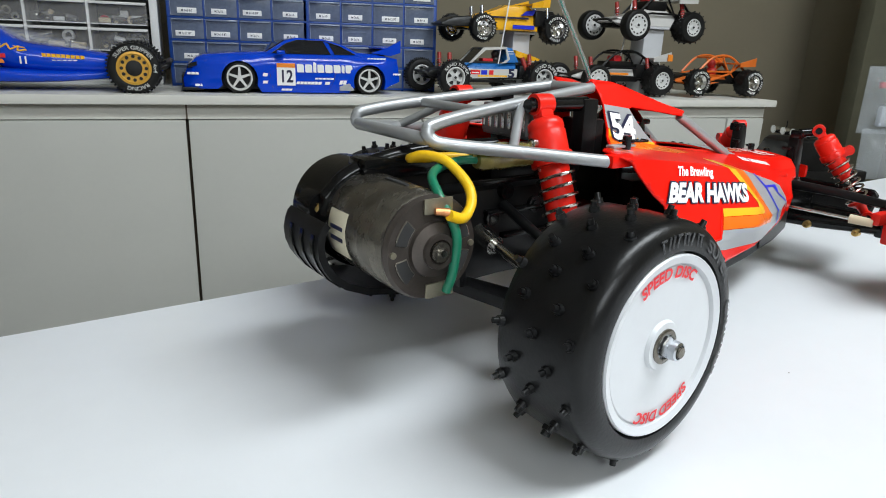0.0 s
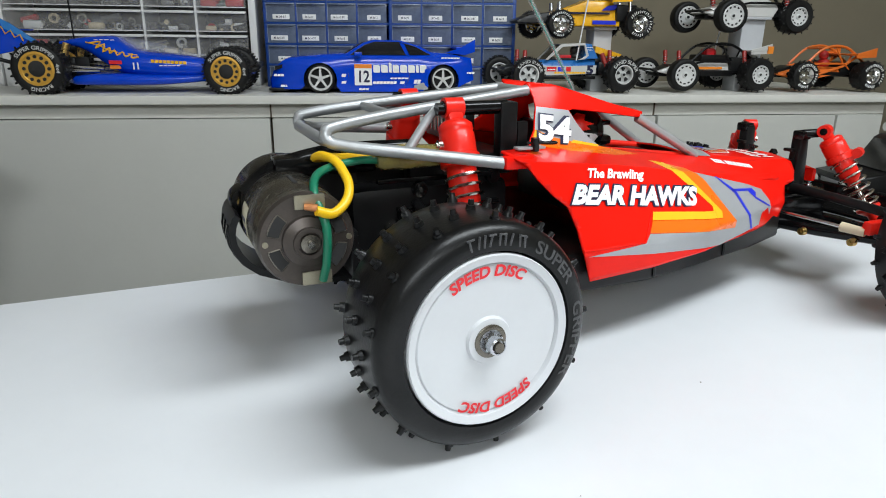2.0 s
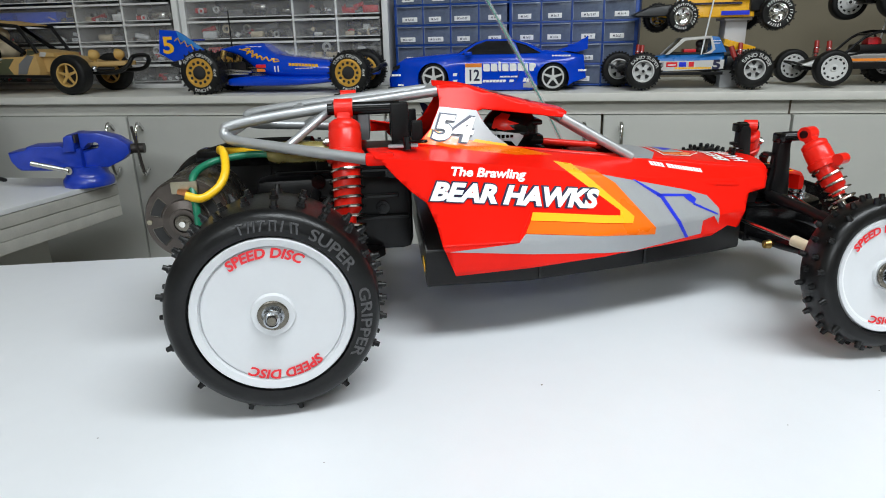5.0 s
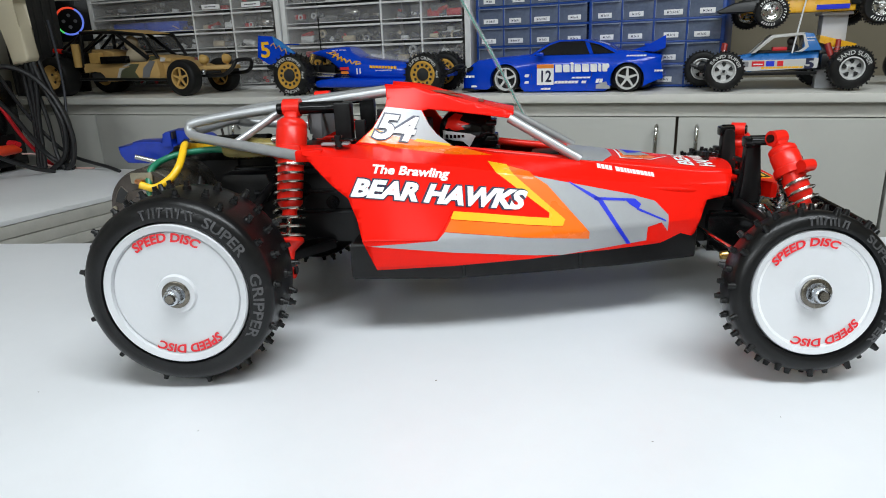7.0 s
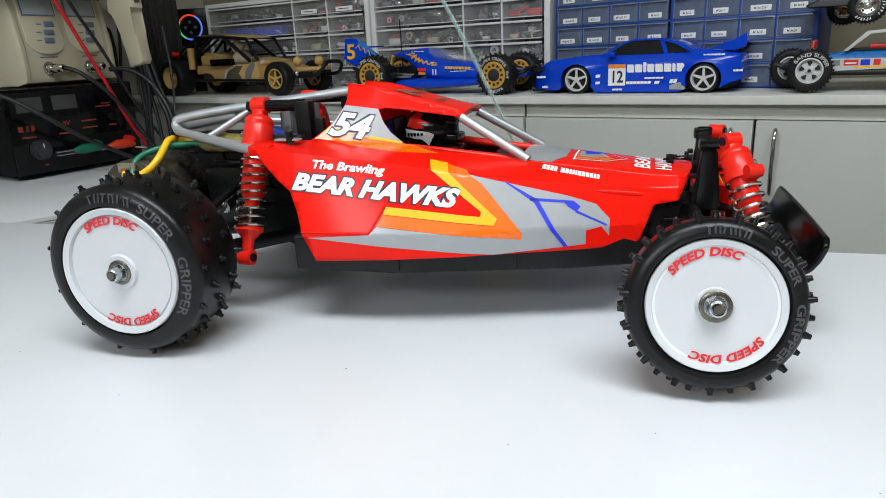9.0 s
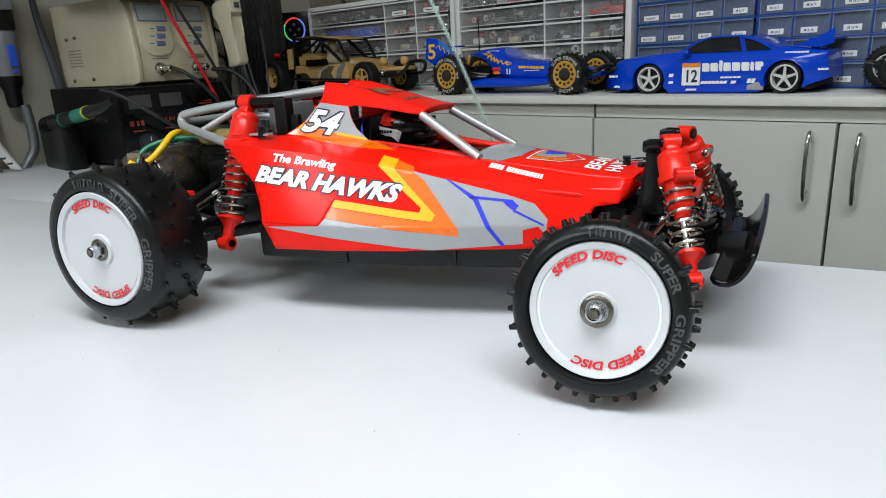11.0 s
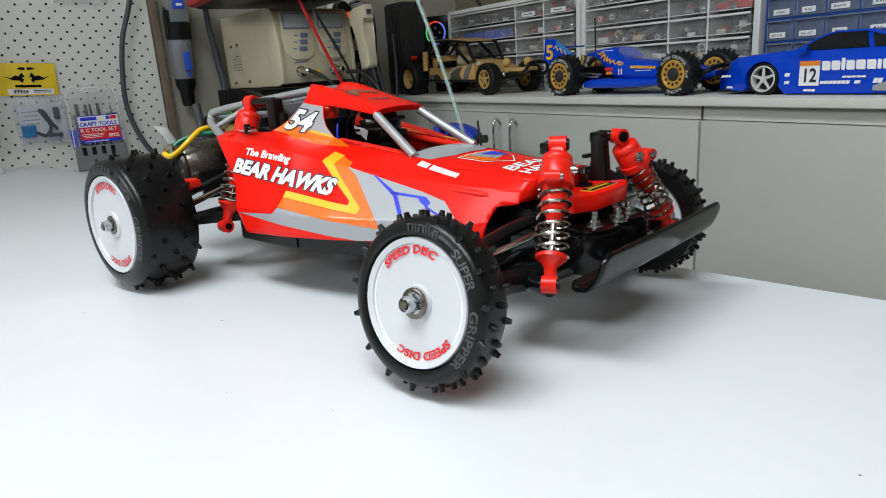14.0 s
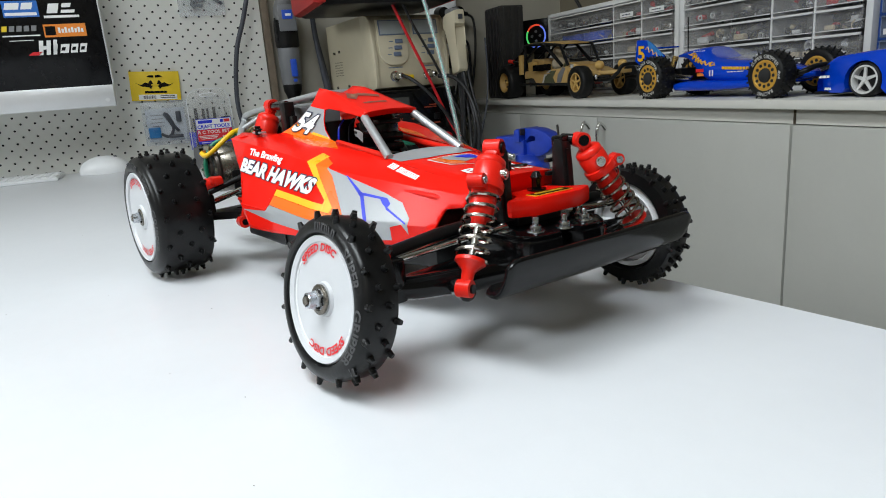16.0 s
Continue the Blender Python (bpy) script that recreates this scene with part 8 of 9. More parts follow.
part("plug", box(B(), (0.008, 0.030, 0.014), (0.008, 0.012, 0.026), 0.002), "hose", bag)
part("plug", box(B(), (0.008, 0.020, -0.034), (0.008, 0.030, 0.008), 0.002), "hose", bag)

case = thing("tool_set", spot(-1.270, -0.706, -0.0385), "clear plastic case of hobby tools with a grey base", "tool set")
OUTLINE = [(-0.054, 0.048)] + [(-0.052, 0.155)] + arc((-0.022, 0.168), 0.030, 180, 90, 6) + arc((0.022, 0.168), 0.030, 90, 0, 6) + [(0.052, 0.155), (0.054, 0.048)]
lid = prism(B(), OUTLINE, -0.008, 0.008, "yz", bevel=0.003)
part("lid", lid, "clear", case, "clear arched lid")
ledge = B()
for a, b in zip(OUTLINE, OUTLINE[1:]):
    rod(ledge, (0.008, a[0], a[1]), (0.008, b[0], b[1]), 0.0012, seg=6)
tube(ledge, [(0.009, y, z) for y, z in [(-0.020, 0.184), (-0.010, 0.187), (0.010, 0.187), (0.020, 0.184), (0.014, 0.179), (-0.014, 0.179), (-0.020, 0.184)]], 0.0012, 6)
part("lid_rim", ledge, "white", case)
prism_base = prism(B(), [(-0.056, 0.0), (0.056, 0.0), (0.054, 0.056), (-0.054, 0.056)], -0.013, 0.013, "yz", bevel=0.002)
part("base", prism_base, "grey", case, "grey plastic base")
for k in range(4):
    part("slot", box(B(), (0.0132, -0.036 + 0.020 * k, 0.044), (0.001, 0.009, 0.018), 0.0004), "gloss_black", case)
for k, (y, z1, r) in enumerate(((-0.044, 0.128, 0.0034), (-0.034, 0.152, 0.0030), (-0.016, 0.150, 0.0026), (-0.006, 0.148, 0.0020), (0.010, 0.152, 0.0028))):
    part("tool_shaft", rod(B(), (0, y, 0.050), (0, y, z1), r * 1.6, r * 1.3, 8), "bell" if k else "steel", case, "dark steel tool")
part("tool_handle", box(B(), (0, -0.049, 0.072), (0.010, 0.016, 0.046), 0.003), "blue_print", case, "blue tool handle")
part("tool_handle", box(B(), (0, 0.036, 0.112), (0.010, 0.024, 0.030), 0.003), "gloss_black", case)
part("tool_shaft", rod(B(), (0, 0.036, 0.125), (0, 0.036, 0.150), 0.002), "steel", case)
lab = part("label", box(B(), (0.0145, 0.004, 0.0935), (0.0012, 0.086, 0.062), 0.0003), "blue_print", case, "white, red and blue printed label")
part("label_white", box(B(), (0.0153, 0.004, 0.111), (0.0006, 0.084, 0.024)), "white_print", lab)
part("label_red", box(B(), (0.0153, 0.004, 0.084), (0.0006, 0.084, 0.028)), "red_print", lab)


def wall_text(text, y, z, w, h, x, material, parent, heavy=0.0002):
    bm = letters(text, h, heavy)
    x0, x1 = min(v.co.x for v in bm.verts), max(v.co.x for v in bm.verts)
    for v in bm.verts:
        v.co = (x, y - w / 2 + (v.co.x - x0) / (x1 - x0) * w, z + v.co.y)
    return part("lettering", bm, material, parent)


part("label_bars", box(B(), (0.0157, -0.016, 0.1175), (0.0004, 0.034, 0.0075)), "blue_print", lab)
part("label_emblem", box(B(), (0.0157, 0.036, 0.1175), (0.0004, 0.014, 0.0075)), "red_print", lab)
part("label_emblem", box(B(), (0.0157, 0.024, 0.1175), (0.0004, 0.008, 0.0075)), "blue_print", lab)
wall_text("CRAFT TOOLS", 0.003, 0.1015, 0.078, 0.0080, 0.0159, "blue_print", lab, 0.0004)
wall_text("R C TOOL SET", 0.002, 0.0880, 0.076, 0.0075, 0.0159, "white_print", lab)
wall_text("8PCS.", 0.032, 0.0735, 0.022, 0.0070, 0.0159, "white_print", lab, 0.0003)
for k in range(3):
    part("small_bars", box(B(), (0.0157, -0.012, 0.0825 - 0.0035 * k), (0.0004, 0.048 - 0.006 * k, 0.0014)), "white_print", lab)
part("small_bars", box(B(), (0.0153, -0.006, 0.0660), (0.0004, 0.050, 0.0016)), "white_print", lab)

bag2 = thing("parts_bag", spot(-1.288, -0.685, 0.372), "small clear bag of dark plastic parts", "plastic bag")
part("film", pouch(0.11, 0.075, 9), "bag", bag2, "crinkled clear film", sharp=60)
for k, (y, z, a) in enumerate(((-0.020, -0.006, 10), (-0.012, -0.012, 80), (-0.004, -0.002, 95), (0.030, 0.004, 50), (0.036, -0.002, 55), (-0.016, 0.012, 40))):
    part("plastic_part", box(B(), (0.002, 0, 0), (0.006, 0.008, 0.030), 0.002, m=pose(0, y, z, a, 0, 0)), "hose", bag2)
part("header", box(B(), (0, 0.026, 0.028), (0.002, 0.05, 0.016)), "olive", bag2)

# ---- soldering station, power supply and their leads ----
FU = -0.970
st = thing("station", spot(-0.970, -0.345, 0.120) @ pose(0, 0, 0, 0, 0, 8) @ pose(-0.150, 0.095, 0), "beige twin-channel soldering station with grey displays", "soldering station")
prof = [(-0.150, 0.0), (0.118, 0.0), (0.146, 0.006), (0.150, 0.020), (0.150, 0.070), (0.138, 0.150), (0.122, 0.166), (0.098, 0.170), (-0.150, 0.170)]
part("case", prism(B(), prof, -0.095, 0.095, "xz", bevel=0.004), "beige_case", st, "ridged beige case")
ribs = prism(B(), [(x * 1.0 + 0.002, z) for x, z in prof[1:8]] + [(0.085, 0.166), (0.085, 0.004)], -0.0975, -0.088, "xz", bevel=0.002)
part("side_rib", ribs, "beige_case", st)
part("side_rib", prism(B(), [(x + 0.002, z) for x, z in prof[1:8]] + [(0.085, 0.166), (0.085, 0.004)], 0.088, 0.0975, "xz", bevel=0.002), "beige_case", st)
for x, z in ((-0.10, 0.100), (-0.066, 0.102), (-0.100, 0.014), (-0.020, 0.016)):
    part("case_screw", rod(B(), (x, -0.095, z), (x, -0.0985, z), 0.0042, 0.0034, 12), "steel", st, "bright case screw")
vent = B()
for r in range(6):
    for c in range(9):
        ring = [vent.verts.new((-0.105 + 0.0062 * c + 0.0016 * math.cos(a), -0.09545, 0.044 + 0.0064 * r + 0.0016 * math.sin(a))) for a in (math.pi * k / 3 for k in range(6))]
        vent.faces.new(ring)
tagged(part("vent_hole", vent, "hole", st, "rows of tiny vent holes"), kind="stuff")
# the front slopes back a little over its upper half
FACE = pose(0.1495, 0, 0.072, 0, -8.5, 0)
for y in (-0.045, 0.042):
    U_SHAPE = [(-0.037, 0.086), (-0.037, 0.040)] + arc((-0.008, 0.012), 0.029, 190, 270, 5) + arc((0.008, 0.012), 0.029, 270, 350, 5) + [(0.037, 0.040), (0.037, 0.086)]
    bezel = prism(B(), [(a + y, b) for a, b in U_SHAPE], -0.002, 0.0035, "yz", bevel=0.0015)
    bz = part("bezel", bezel, "beige_light", st, "rounded pale bezel", m=FACE)
    part("display_rim", box(B(), (0.0040, y, 0.067), (0.002, 0.066, 0.034), 0.001), "button", bz)
    part("display", box(B(), (0.0052, y, 0.067), (0.0016, 0.060, 0.029), 0.0006), "lcd", bz, "grey liquid-crystal display")
    for k in range(3):
        zz = 0.036 - 0.0145 * k
        part("button", box(B(), (0.005, y + 0.014 - 0.004 * k, zz), (0.004, 0.019, 0.0095), 0.0018), "button", bz, "slate blue button")
        part("print", box(B(), (0.0037, y - 0.005 - 0.004 * k, zz), (0.0004, 0.010, 0.002)), "button", bz)
    part("socket", lathe(lathe(B(), [(0, -0.004), (0.0125, -0.004), (0.0125, 0.002), (0.0085, 0.003), (0.0085, 0.016), (0.0075, 0.017)], 24), [(0.0065, 0.014), (0.0075, 0.018), (0.0070, 0.036), (0.004, 0.038)], 18), "steel", st, "bright screw-on socket", m=pose(0.150, y - 0.004, 0.030, 0, 0, -90))
    part("print", box(B(), (0.1505, y, 0.050), (0.0006, 0.036, 0.002)), "button", st)
part("tag", tube(B(), [(0.156, -0.030, 0.030), (0.158, -0.018, 0.026), (0.158, -0.006, 0.027)], 0.0052, 10), "packet_yellow", st, "yellow cable tag")
for x in (-0.12, 0.12):
    for y in (-0.07, 0.07):
        part("foot", rod(B(), (x, y, -0.006), (x, y, 0.001), 0.010, seg=14), "black", st)

ps = thing("power_supply", SH @ pose(-1.125, -0.285, -0.050), "black bench power supply with dim orange lettering", "power supply")
part("case", box(B(), (0, 0, 0.085), (0.350, 0.250, 0.152), 0.003), "case_black", ps)
part("front", box(B(), (0.176, 0, 0.085), (0.006, 0.246, 0.150), 0.002), "gloss_black", ps, "glossy black front panel")
for x in (-0.15, 0.15):
    for y in (-0.10, 0.10):
        part("foot", rod(B(), (x, y, 0.0), (x, y, 0.010), 0.012, seg=14), "case_black", ps)
part("meter_frame", box(B(), (0.179, -0.050, 0.132), (0.003, 0.128, 0.044), 0.001), "case_black", ps)
for y in (-0.082, -0.018):
    part("meter_window", box(B(), (0.181, y, 0.132), (0.002, 0.046, 0.026), 0.001), "meter", ps, "dim grey meter window")
part("knob", rod(rod(B(), (0.178, -0.078, 0.052), (0.186, -0.078, 0.052), 0.0185, seg=28), (0.186, -0.078, 0.052), (0.194, -0.078, 0.052), 0.0145, 0.0135, 24), "knob", ps, "round dark grey knob")
part("knob_mark", box(B(), (0.1945, -0.078, 0.060), (0.0006, 0.0015, 0.008)), "white_print", ps)
for y, z, w, h in ((-0.104, 0.091, 0.008, 0.010), (-0.092, 0.091, 0.005, 0.010), (-0.083, 0.091, 0.006, 0.010)):
    part("logo_bar", box(B(), (0.1795, y, z), (0.0006, w, h)), "dim_orange", ps, "dim orange logo bars")
wall_text("13.8V", -0.028, 0.090, 0.028, 0.0080, 0.1798, "dim_orange", ps)
for y, z, w in ((-0.092, 0.076, 0.024), (-0.026, 0.076, 0.026), (0.022, 0.094, 0.030), (0.022, 0.081, 0.030), (0.056, 0.118, 0.030), (0.062, 0.123, 0.018), (0.070, 0.081, 0.016), (-0.072, 0.024, 0.006)):
    part("small_bars", box(B(), (0.1795, y, z), (0.0006, w, 0.0026)), "dim_orange", ps)
part("switch", box(B(), (0.182, 0.070, 0.096), (0.010, 0.014, 0.014), 0.002), "case_black", ps)
part("terminal_well", box(B(), (0.1800, 0.050, 0.050), (0.003, 0.110, 0.034), 0.001), "case_black", ps)
for y, m_ in ((0.022, "wire_green"), (0.092, "cable_red")):
    part("terminal", rod(rod(B(), (0.180, y, 0.050), (0.196, y, 0.050), 0.0075, 0.0065, 16), (0.196, y, 0.050), (0.204, y, 0.050), 0.0045, seg=12), m_, ps)
for r in range(2):
    for k in range(6):
        part("side_vent", box(B(), (0.060 + 0.011 * k, -0.1253, 0.118 - 0.018 * r), (0.006, 0.0008, 0.012), 0.0003), "hole", ps)


def clip(name_label, m, material):
    th = thing("crocodile_clip", m, name_label, "clip", "crocodile clips")
    part("sleeve", tube(B(), [(-0.030, 0, 0.004), (-0.010, 0, 0.006), (0.012, 0, 0.006), (0.024, 0, 0.002)], [0.0045, 0.0095, 0.0085, 0.004], 10), material, th)
    for s in (-1, 1):
        part("jaw", box(B(), (-0.046, 0, 0.004 + s * 0.003), (0.034, 0.007, 0.003), 0.001, m=None), "zinc", th)
    return th


clip("green crocodile clip with steel jaws", spot(-0.925, -0.285, -0.004) @ pose(0, 0, 0, 0, 0, 90), "wire_green")
clip("orange-red crocodile clip with steel jaws", spot(-0.925, -0.215, -0.006) @ pose(0, 0, 0, 0, 0, 85), "clip_red")
CLIP = [(-0.924, -0.190, -0.010), (-0.905, -0.168, -0.016), (-0.890, -0.172, -0.032), (-0.872, -0.158, -0.040), (-0.80, -0.150, -0.041)]


def lead(label, points, r, material, n=6):
    return solid("cable", tube(B(), smooth_path(run(points), n), r, 8), material, SH, label, "cable", "cables")


lead("thin pale lead of a crocodile clip", CLIP, 0.0016, "wire_pale")
lead("red test lead hanging past the soldering station", [(-0.93, -0.360, 0.42), (-0.93, -0.322, 0.34), (-0.93, -0.290, 0.266), (-0.93, -0.236, 0.147), (-0.925, -0.189, 0.035), (-0.92, -0.159, -0.017), (-0.90, -0.150, -0.040)], 0.0036, "cable_red")
lead("black test lead hanging past the soldering station", [(-0.93, -0.330, 0.42), (-0.93, -0.296, 0.34), (-0.93, -0.266, 0.267), (-0.93, -0.218, 0.178), (-0.925, -0.174, 0.078), (-0.90, -0.150, 0.015), (-0.85, -0.148, -0.020), (-0.76, -0.158, -0.036), (-0.725, -0.165, -0.042)], 0.0032, "cable")
lead("black cable plugged into the soldering station", [(-0.936, -0.293, 0.150), (-0.915, -0.280, 0.140), (-0.90, -0.250, 0.110), (-0.895, -0.215, 0.065), (-0.89, -0.19, 0.02), (-0.88, -0.168, -0.020), (-0.84, -0.158, -0.040)], 0.0042, "cable")
lead("black cable plugged into the soldering station", [(-0.936, -0.206, 0.143), (-0.90, -0.190, 0.140), (-0.865, -0.176, 0.118), (-0.835, -0.168, 0.075), (-0.82, -0.165, 0.02), (-0.83, -0.165, -0.025), (-0.85, -0.165, -0.041)], 0.0046, "cable")
lead("black cable drooping from the soldering iron", [(-0.935, -0.44, 0.118), (-0.90, -0.42, 0.105), (-0.87, -0.38, 0.070), (-0.86, -0.33, 0.03), (-0.86, -0.27, -0.005), (-0.86, -0.22, -0.03), (-0.85, -0.19, -0.040)], 0.0040, "cable")
rng = random.Random(12)
for k in range(6):
    a, b = rng.uniform(-0.02, 0.02), rng.uniform(-0.012, 0.012)
    lead("loose black cable hanging beside the bench", [(-0.875 + a * 0.4, -0.165 + b, 0.165), (-0.865 + a, -0.160 + b, 0.10), (-0.845 + a * 1.6, -0.158 + b, 0.04), (-0.850 + a, -0.160 + b, -0.015), (-0.870 - a, -0.165 + b, -0.041)], 0.0036 + 0.0008 * (k % 2), "cable")
lead("thin grey cable hanging beside the bench", [(-0.90, -0.10, 0.22), (-0.895, -0.10, 0.15), (-0.885, -0.11, 0.08), (-0.875, -0.13, 0.02), (-0.87, -0.15, -0.041)], 0.0022, "hose")

multi = thing("meter_case", spot(-1.03, -0.320, 0.3350), "black instrument case with red rubber edges on the soldering station", "instrument case")
part("body", box(B(), (0, 0, 0), (0.26, 0.300, 0.066), 0.012), "black", multi)
for s in (-1, 1):
    part("corner_guard", box(B(), (0.005, s * 0.152, 0.010), (0.262, 0.034, 0.080), 0.014), "guard_red", multi, "red rubber corner guard")
part("edge", box(B(), (0.126, 0, 0.030), (0.012, 0.290, 0.012), 0.004), "guard_red", multi)
part("bars", box(B(), (0.1315, 0.085, 0.016), (0.0006, 0.10, 0.004)), "logo_grey", multi)
for k in range(2):
    part("plug", rod(B(), (0.134, -0.030 + 0.03 * k, -0.012), (0.112, -0.030 + 0.03 * k, -0.012), 0.008, seg=14), "hose", multi)

iron = thing("soldering_iron", spot(-1.02, -0.462, 0.070) @ Matrix.Diagonal((1.4, 1.05, 1.05, 1)), "black soldering iron handle with a teal band", "soldering iron")
rotm = pose(0, 0, 0, 0, -10, 0)
part("holder", box(B(), (-0.10, 0.01, -0.066), (0.10, 0.04, 0.100), 0.01), "black", iron, "black iron holder")
part("grip", tube(B(), [(-0.135, 0, 0), (-0.128, 0, 0), (-0.09, 0, 0), (-0.05, 0, 0)], [0.010, 0.0165, 0.0160, 0.0135], 16), "black", iron, m=rotm)
for k in range(4):
    part("grip_ring", tube(B(), [(-0.125 + 0.010 * k, 0, 0), (-0.121 + 0.010 * k, 0, 0)], 0.0176, 16), "gloss_black", iron, m=rotm)
part("collar", tube(B(), [(-0.05, 0, 0), (0.0, 0, 0)], [0.0135, 0.0120], 16), "black", iron, m=rotm)
part("band", tube(B(), [(-0.048, 0, 0), (-0.045, 0, 0)], 0.0142, 16), "teal", iron, m=rotm)
part("sleeve", tube(B(), [(0.0, 0, 0), (0.045, 0, 0)], [0.0125, 0.0120], 16), "teal", iron, "teal sleeve", m=rotm)
part("sleeve_ring", tube(B(), [(0.043, 0, 0), (0.048, 0, 0)], 0.0126, 16), "lime", iron, m=rotm)
part("strain_relief", tube(B(), [(0.048, 0, 0), (0.10, 0, 0.000), (0.135, 0, 0.006)], [0.0115, 0.0085, 0.0045], 12), "black", iron, m=rotm)

pipe = thing("clip_strip", spot(-1.26, -0.405, -0.03), "dark cable strip hanging on the wall", "cable strip")
part("strip", tube(B(), [(0, -0.018, 0.42), (0.0, -0.012, 0.30), (0.0, 0.004, 0.18), (0.0, 0.012, 0.10), (0.0, 0.014, 0.0)], [0.006, 0.007, 0.010, 0.012, 0.010], 10), "hose", pipe)

hand = thing("hand_piece", spot(-0.895, -0.175, 0.205), "beige plastic hand piece hung beside the station", "hand piece")
part("body", prism(B(), [(-0.042, 0.066), (-0.022, 0.072), (0.030, 0.075), (0.034, 0.046), (0.022, 0.040), (0.030, 0.0), (0.036, -0.048), (0.030, -0.056), (-0.006, -0.062), (-0.016, 0.0), (-0.026, 0.036), (-0.046, 0.040)], -0.012, 0.012, "xz", bevel=0.005), "beige_case", hand)
part("cap", box(B(), (-0.010, 0, 0.074), (0.044, 0.022, 0.016), 0.006), "grey", hand)
part("button", box(B(), (0.034, 0, 0.060), (0.004, 0.010, 0.010), 0.001), "hose", hand)
for k in range(3):
    part("cord", tube(B(), smooth_path([(0.0 + 0.012 * k, 0, -0.058), (-0.004 + 0.012 * k, 0.004, -0.10), (-0.006 + 0.006 * k, 0.006, -0.16), (-0.012 + 0.008 * k, 0.0, -0.243)]), 0.0040, 8), "cable", hand, "black cord")

strip = thing("power_strip", spot(-1.285, -0.04, 0.215) @ pose(0, 0, 0, 0, 0, 90), "white power strip with black plugs and a red switch", "power strip")
part("body", box(B(), (0, 0.01, 0.035), (0.075, 0.035, 0.30), 0.008), "white", strip)
for x, z in ((-0.016, 0.10), (0.030, 0.10), (0.010, 0.034), (0.010, -0.030)):
    plug = part("plug", box(rod(B(), (x, -0.008, z), (x, -0.040, z), 0.019, 0.016, 18), (x + 0.012, -0.032, z - 0.004), (0.030, 0.014, 0.012), 0.004), "black", strip, "black mains plug")
    part("plug_lead", tube(B(), smooth_path([(x + 0.026, -0.032, z - 0.005), (x + 0.044, -0.032, z - 0.020), (x + 0.048, -0.03, z - 0.080), (x + 0.040, -0.03, z - 0.150), (x + 0.020, -0.03, -0.130 - z * 0.2)]), 0.0036, 8), "cable", plug)
part("switch", box(B(), (0.008, -0.010, 0.082), (0.012, 0.006, 0.014), 0.001), "led_red", strip, "glowing red switch")
part("tag", box(B(), (0.036, -0.022, 0.010), (0.044, 0.001, 0.010), 0.0002), "white_print", strip)

tower = thing("metal_cabinet", spot(-1.200, 0.105, 0.0) @ pose(0, 0, -(0.0)), "tall dark grey ribbed metal box on the counter", "metal box")
part("body", box(B(), (0, 0, 0.196), (0.095, 0.070, 0.245), 0.004), "dark_metal", tower)
for k in range(5):
    part("rib", box(B(), (-0.038 + 0.019 * k, -0.0365, 0.196), (0.009, 0.005, 0.235), 0.0015), "dark_metal", tower)
for k in range(3):
    part("rib", box(B(), (0.049, -0.022 + 0.022 * k, 0.196), (0.005, 0.010, 0.235), 0.0015), "dark_metal", tower)
part("base", box(B(), (0, 0, 0.071), (0.092, 0.068, 0.012), 0.002), "black", tower)
ring = thing("ring_lamp", spot(-1.190, 0.205, 0.236) @ pose(0, 0, 0, 0, 0, 30), "black panel with a small glowing rainbow ring", "lamp")
part("panel", box(B(), (0, 0, 0), (0.105, 0.020, 0.092), 0.003), "black", ring)
part("stem", box(B(), (0, 0.004, -0.107), (0.03, 0.012, 0.126), 0.003), "black", ring)
for a0, a1, g in ((60, 150, "glow_red"), (150, 240, "glow_green"), (240, 420, "glow_blue")):
    part("light_ring", tube(B(), [(0.030 * math.cos(radians(a)), -0.0115, 0.030 * math.sin(radians(a))) for a in range(a0, a1 + 1, 10)], 0.0022, 6), g, ring, "glowing coloured ring")
for k in range(4):
    part("key", rod(B(), (0.013 * math.cos(k * 1.571), -0.0105, 0.013 * math.sin(k * 1.571)), (0.013 * math.cos(k * 1.571), -0.0125, 0.013 * math.sin(k * 1.571)), 0.004, seg=10), "grey", ring)
solid("cable", tube(B(), smooth_path(run([(-1.10, 0.16, 0.40), (-1.06, 0.20, 0.36), (-1.01, 0.215, 0.31), (-0.985, 0.22, 0.275)])), 0.0045, 8), "cable", SH, "black cable looping over the metal box", "cable", "cables")

# ---- blue bench vise ----
vise = thing("bench_vise", SH @ pose(-0.574, -0.172, -0.050, 0, 0, 18) @ Matrix.Scale(0.86, 4), "small bright blue bench vise with a steel handle", "bench vise")
base = lathe(B(), [(0, 0), (0.040, 0.0), (0.041, 0.003), (0.040, 0.012), (0.036, 0.016), (0.033, 0.022), (0.034, 0.034), (0, 0.034)], 36)
for v in base.verts:
    v.co = Vector((v.co.x, -v.co.z, v.co.y))
part("base", base, "vise", vise, "round blue base")
part("body", prism(B(), [(-0.108, 0.050), (-0.110, 0.064), (-0.082, 0.064), (-0.081, 0.072), (-0.026, 0.072), (-0.020, 0.066), (0.004, 0.066), (0.004, 0.031), (-0.030, 0.030), (-0.096, 0.033), (-0.100, 0.043), (-0.105, 0.044)], -0.026, 0.026, bevel=0.0025), "vise", vise)
part("fixed_jaw", prism(B(), [(-0.022, 0.062), (-0.018, 0.086), (-0.012, 0.090), (-0.003, 0.090), (-0.003, 0.062)], -0.032, 0.032, bevel=0.002), "vise", vise)
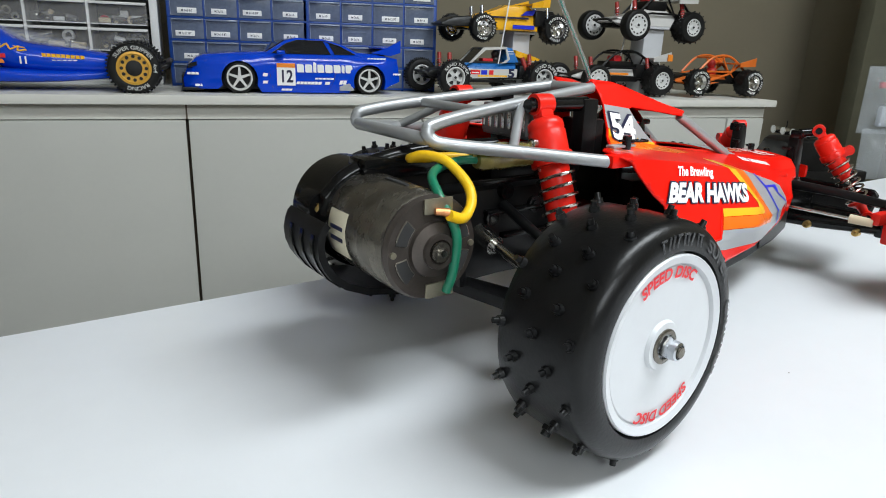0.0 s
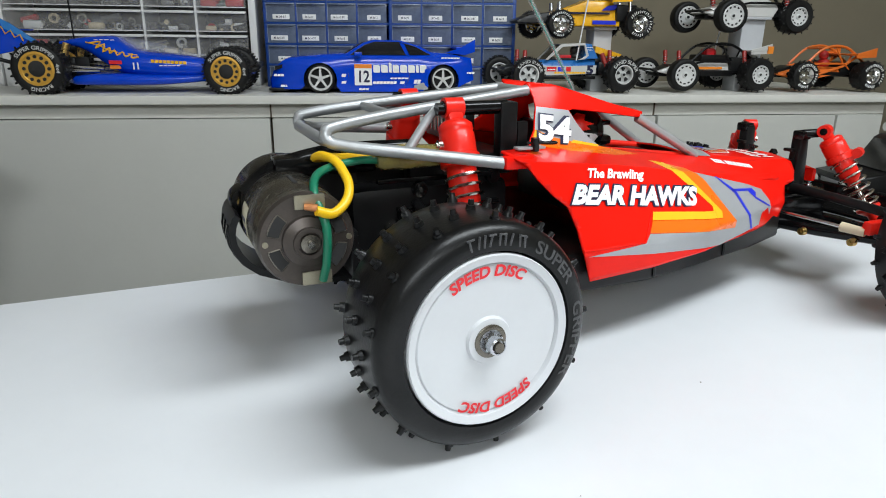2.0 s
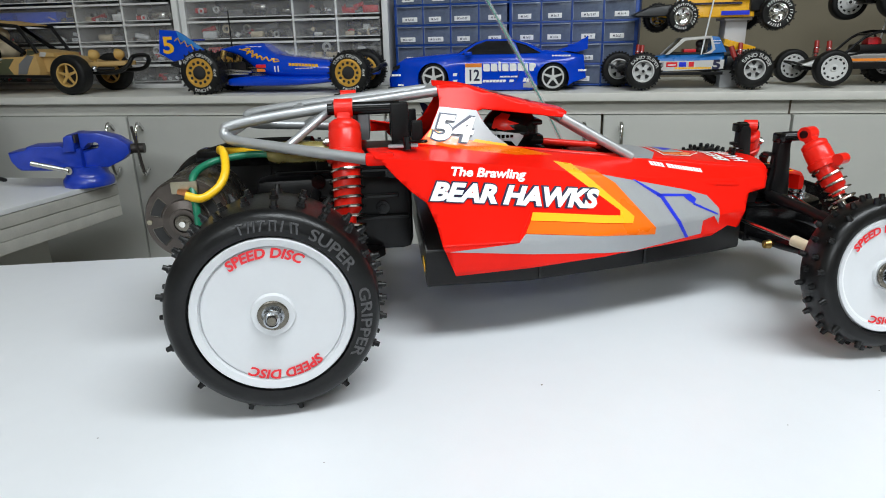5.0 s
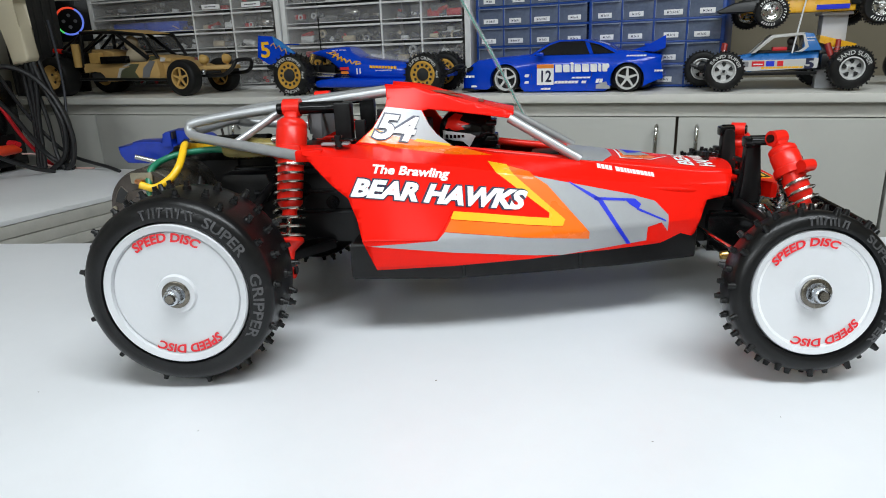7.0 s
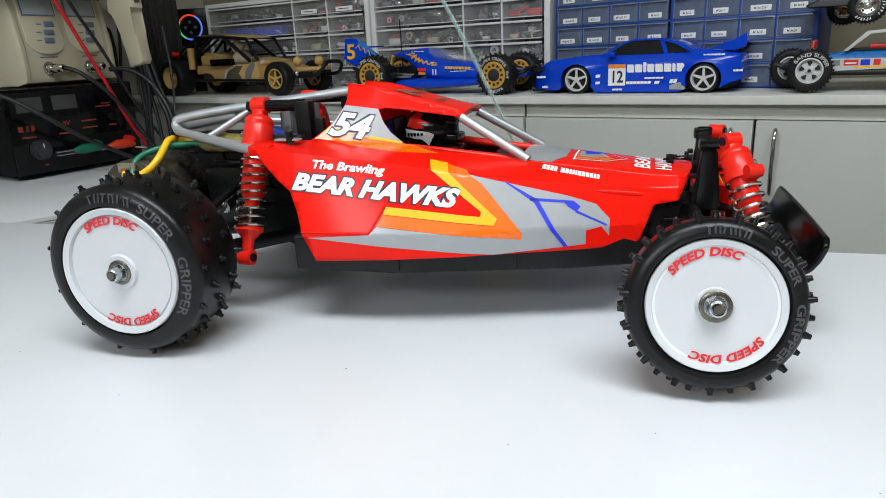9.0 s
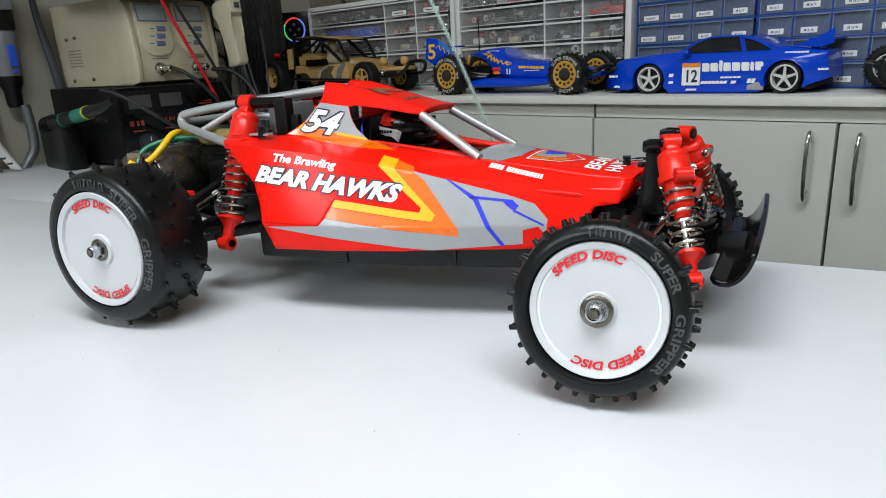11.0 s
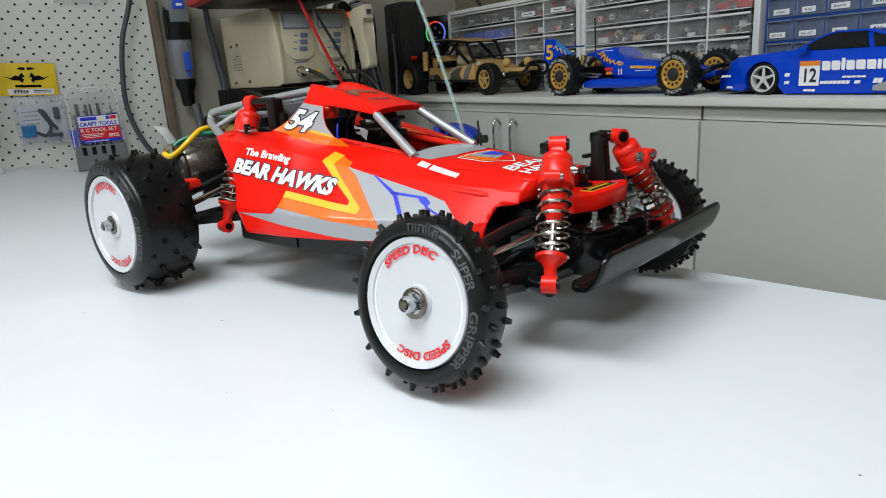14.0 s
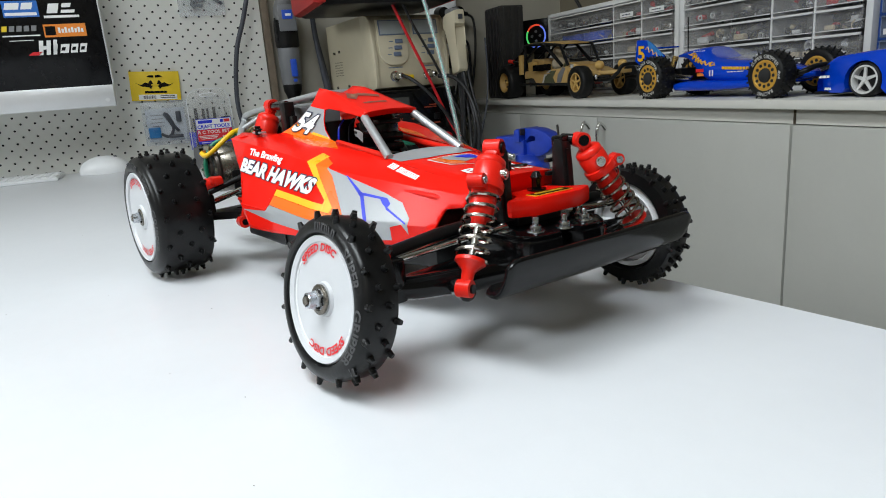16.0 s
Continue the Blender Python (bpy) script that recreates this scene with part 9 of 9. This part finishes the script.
part("sliding_jaw", prism(B(), [(0.001, 0.091), (0.034, 0.0895), (0.060, 0.0810), (0.078, 0.0680), (0.079, 0.0540), (0.066, 0.0420), (0.042, 0.0310), (0.004, 0.0310), (0.004, 0.0610), (0.031, 0.0620), (0.034, 0.0660), (0.034, 0.0740), (0.029, 0.0775), (0.014, 0.0775), (0.011, 0.0740), (0.010, 0.0640), (0.001, 0.0640)], -0.018, 0.018, bevel=0.003), "vise", vise)
part("guide_bar", rod(B(), (0.002, 0.010, 0.0615), (0.033, 0.010, 0.0630), 0.0045, seg=12), "steel", vise, "steel guide bar")
part("jaw_plate", box(B(), (-0.001, 0, 0.083), (0.0030, 0.060, 0.013), 0.0006), "bell", vise)
part("screw", rod(rod(B(), (0.076, 0, 0.0590), (0.100, 0, 0.0590), 0.0085, seg=18), (0.072, 0, 0.0590), (0.078, 0, 0.0590), 0.0100, seg=18), "bell", vise, "dark steel screw")
part("handle", rod(B(), (0.096, -0.009, 0.0180), (0.086, -0.009, 0.0980), 0.0024, seg=10), "bell", vise, "thin steel sliding handle")
part("clamp_lever", rod(rod(B(), (-0.070, -0.044, 0.0480), (-0.018, -0.034, 0.0310), 0.0046, seg=12), (-0.018, -0.036, 0.0310), (-0.016, -0.022, 0.0305), 0.0070, seg=14), "steel", vise, "bright steel lever")

# ---- things beyond the buggy's nose ----
hang = thing("hanging_bag", spot(1.14, -0.050, 0.06), "clear plastic bags of parts hung on the wall", "plastic bag")
part("film", pouch(0.10, 0.13, 21, 0.02), "bag", hang, "crinkled clear film", m=pose(0, 0, 0, 0, 0, 65), sharp=60)
part("film", pouch(0.11, 0.10, 22, 0.022), "bag", hang, "crinkled clear film", m=pose(0.01, -0.01, -0.105, 0, 4, 70), sharp=60)
part("content", box(B(), (-0.012, 0.004, 0.03), (0.03, 0.008, 0.012), 0.003), "cable_red", hang)
part("content", box(B(), (0, 0, -0.03), (0.04, 0.012, 0.04), 0.004), "insert", hang)
part("hook", rod(B(), (0.085, 0.0, 0.062), (0.11, 0.15, 0.064), 0.002), "steel", hang)
# Plain slab giving the upright dark olive band at the right.
slab("olive_panel", (1.22, 0.085, -0.8), (1.35, 0.125, 1.7), "curtain", SH, "dark olive panel beside the wall", "panel", 0.01)

low = thing("side_table", pose(0.93, 0.50, 0), "small grey side table beyond the desk", "side table")
part("top", box(B(), (0, 0, -0.137), (0.28, 0.34, 0.012), 0.002), "cupboard", low)
for x in (-0.10, 0.10):
    for y in (-0.13, 0.13):
        part("leg", box(B(), (x, y, -0.4715), (0.02, 0.02, 0.657), 0.002), "cupboard", low)
pick = thing("model_pickup", pose(0.905, 0.455, -0.131, 0, 0, -22) @ Matrix.Scale(1.35, 4), "black model pickup truck with roof lamps", "model car")
part("lower_body", prism(B(), [(-0.050, 0.030), (-0.054, 0.062), (-0.010, 0.068), (0.110, 0.066), (0.110, 0.030)], -0.036, 0.036, "xz", bevel=0.004), "black", pick, "glossy black body")
part("cab", frustum(B(), [(-0.012, 0.066), (0.004, 0.100), (0.010, 0.104), (0.050, 0.104), (0.056, 0.066)], -0.034, 0.034, 0.006, bevel=0.003), "black", pick)
part("windscreen", frustum(B(), [(-0.0128, 0.069), (0.0022, 0.099), (0.0045, 0.099), (-0.008, 0.069)], -0.030, 0.030, 0.005), "tinted_glass", pick, "dark windscreen")
part("light_bar", rod(B(), (0.020, -0.030, 0.107), (0.020, 0.030, 0.107), 0.0010), "black", pick)
for k in range(4):
    y = -0.026 + 0.0173 * k
    part("roof_lamp", rod(rod(B(), (0.014, y, 0.111), (0.022, y, 0.111), 0.0048, 0.0036, 16), (0.0136, y, 0.111), (0.0142, y, 0.111), 0.0036, seg=14), "chrome", pick, "round chrome roof lamp")
part("antenna", rod(B(), (0.030, 0.022, 0.104), (0.030, 0.022, 0.122), 0.0007), "black", pick)
part("bumper", rod(rod(B(), (-0.060, -0.036, 0.040), (-0.060, 0.036, 0.040), 0.0032), (-0.062, -0.030, 0.050), (-0.062, 0.030, 0.050), 0.0018), "chrome", pick, "chrome tube bumper")
part("grille", box(B(), (-0.0535, 0, 0.050), (0.002, 0.040, 0.010), 0.0006), "logo_grey", pick)
for s in (-1, 1):
    part("headlight", rod(B(), (-0.052, s * 0.027, 0.051), (-0.056, s * 0.027, 0.051), 0.0052), "chrome", pick)
    for x in (-0.022, 0.078):
        wheel = part("wheel", lathe(B(), [(0.010, 0.0), (0.020, 0.001), (0.024, 0.005), (0.024, 0.016), (0.020, 0.020), (0.010, 0.020)], 28, close=True), "rubber_toy", pick, m=pose(x, s * 0.042 - 0.010, 0.024))
        part("rim", rod(B(), (0, 0.002, 0), (0, 0.018, 0), 0.011), "chrome", wheel)

rng = random.Random(31)
dust = B()
for _ in range(26):
    x, y = rng.uniform(-0.5, 0.45), rng.uniform(-0.22, 0.05)
    ball(dust, (x, y, 0.0), rng.uniform(0.0002, 0.0004), (1.5, 1.0, 0.4), 6, 4)
solid("dust_speck", dust, "groove", DESK, "tiny dark specks of dust on the desk", "dust", kind="stuff")
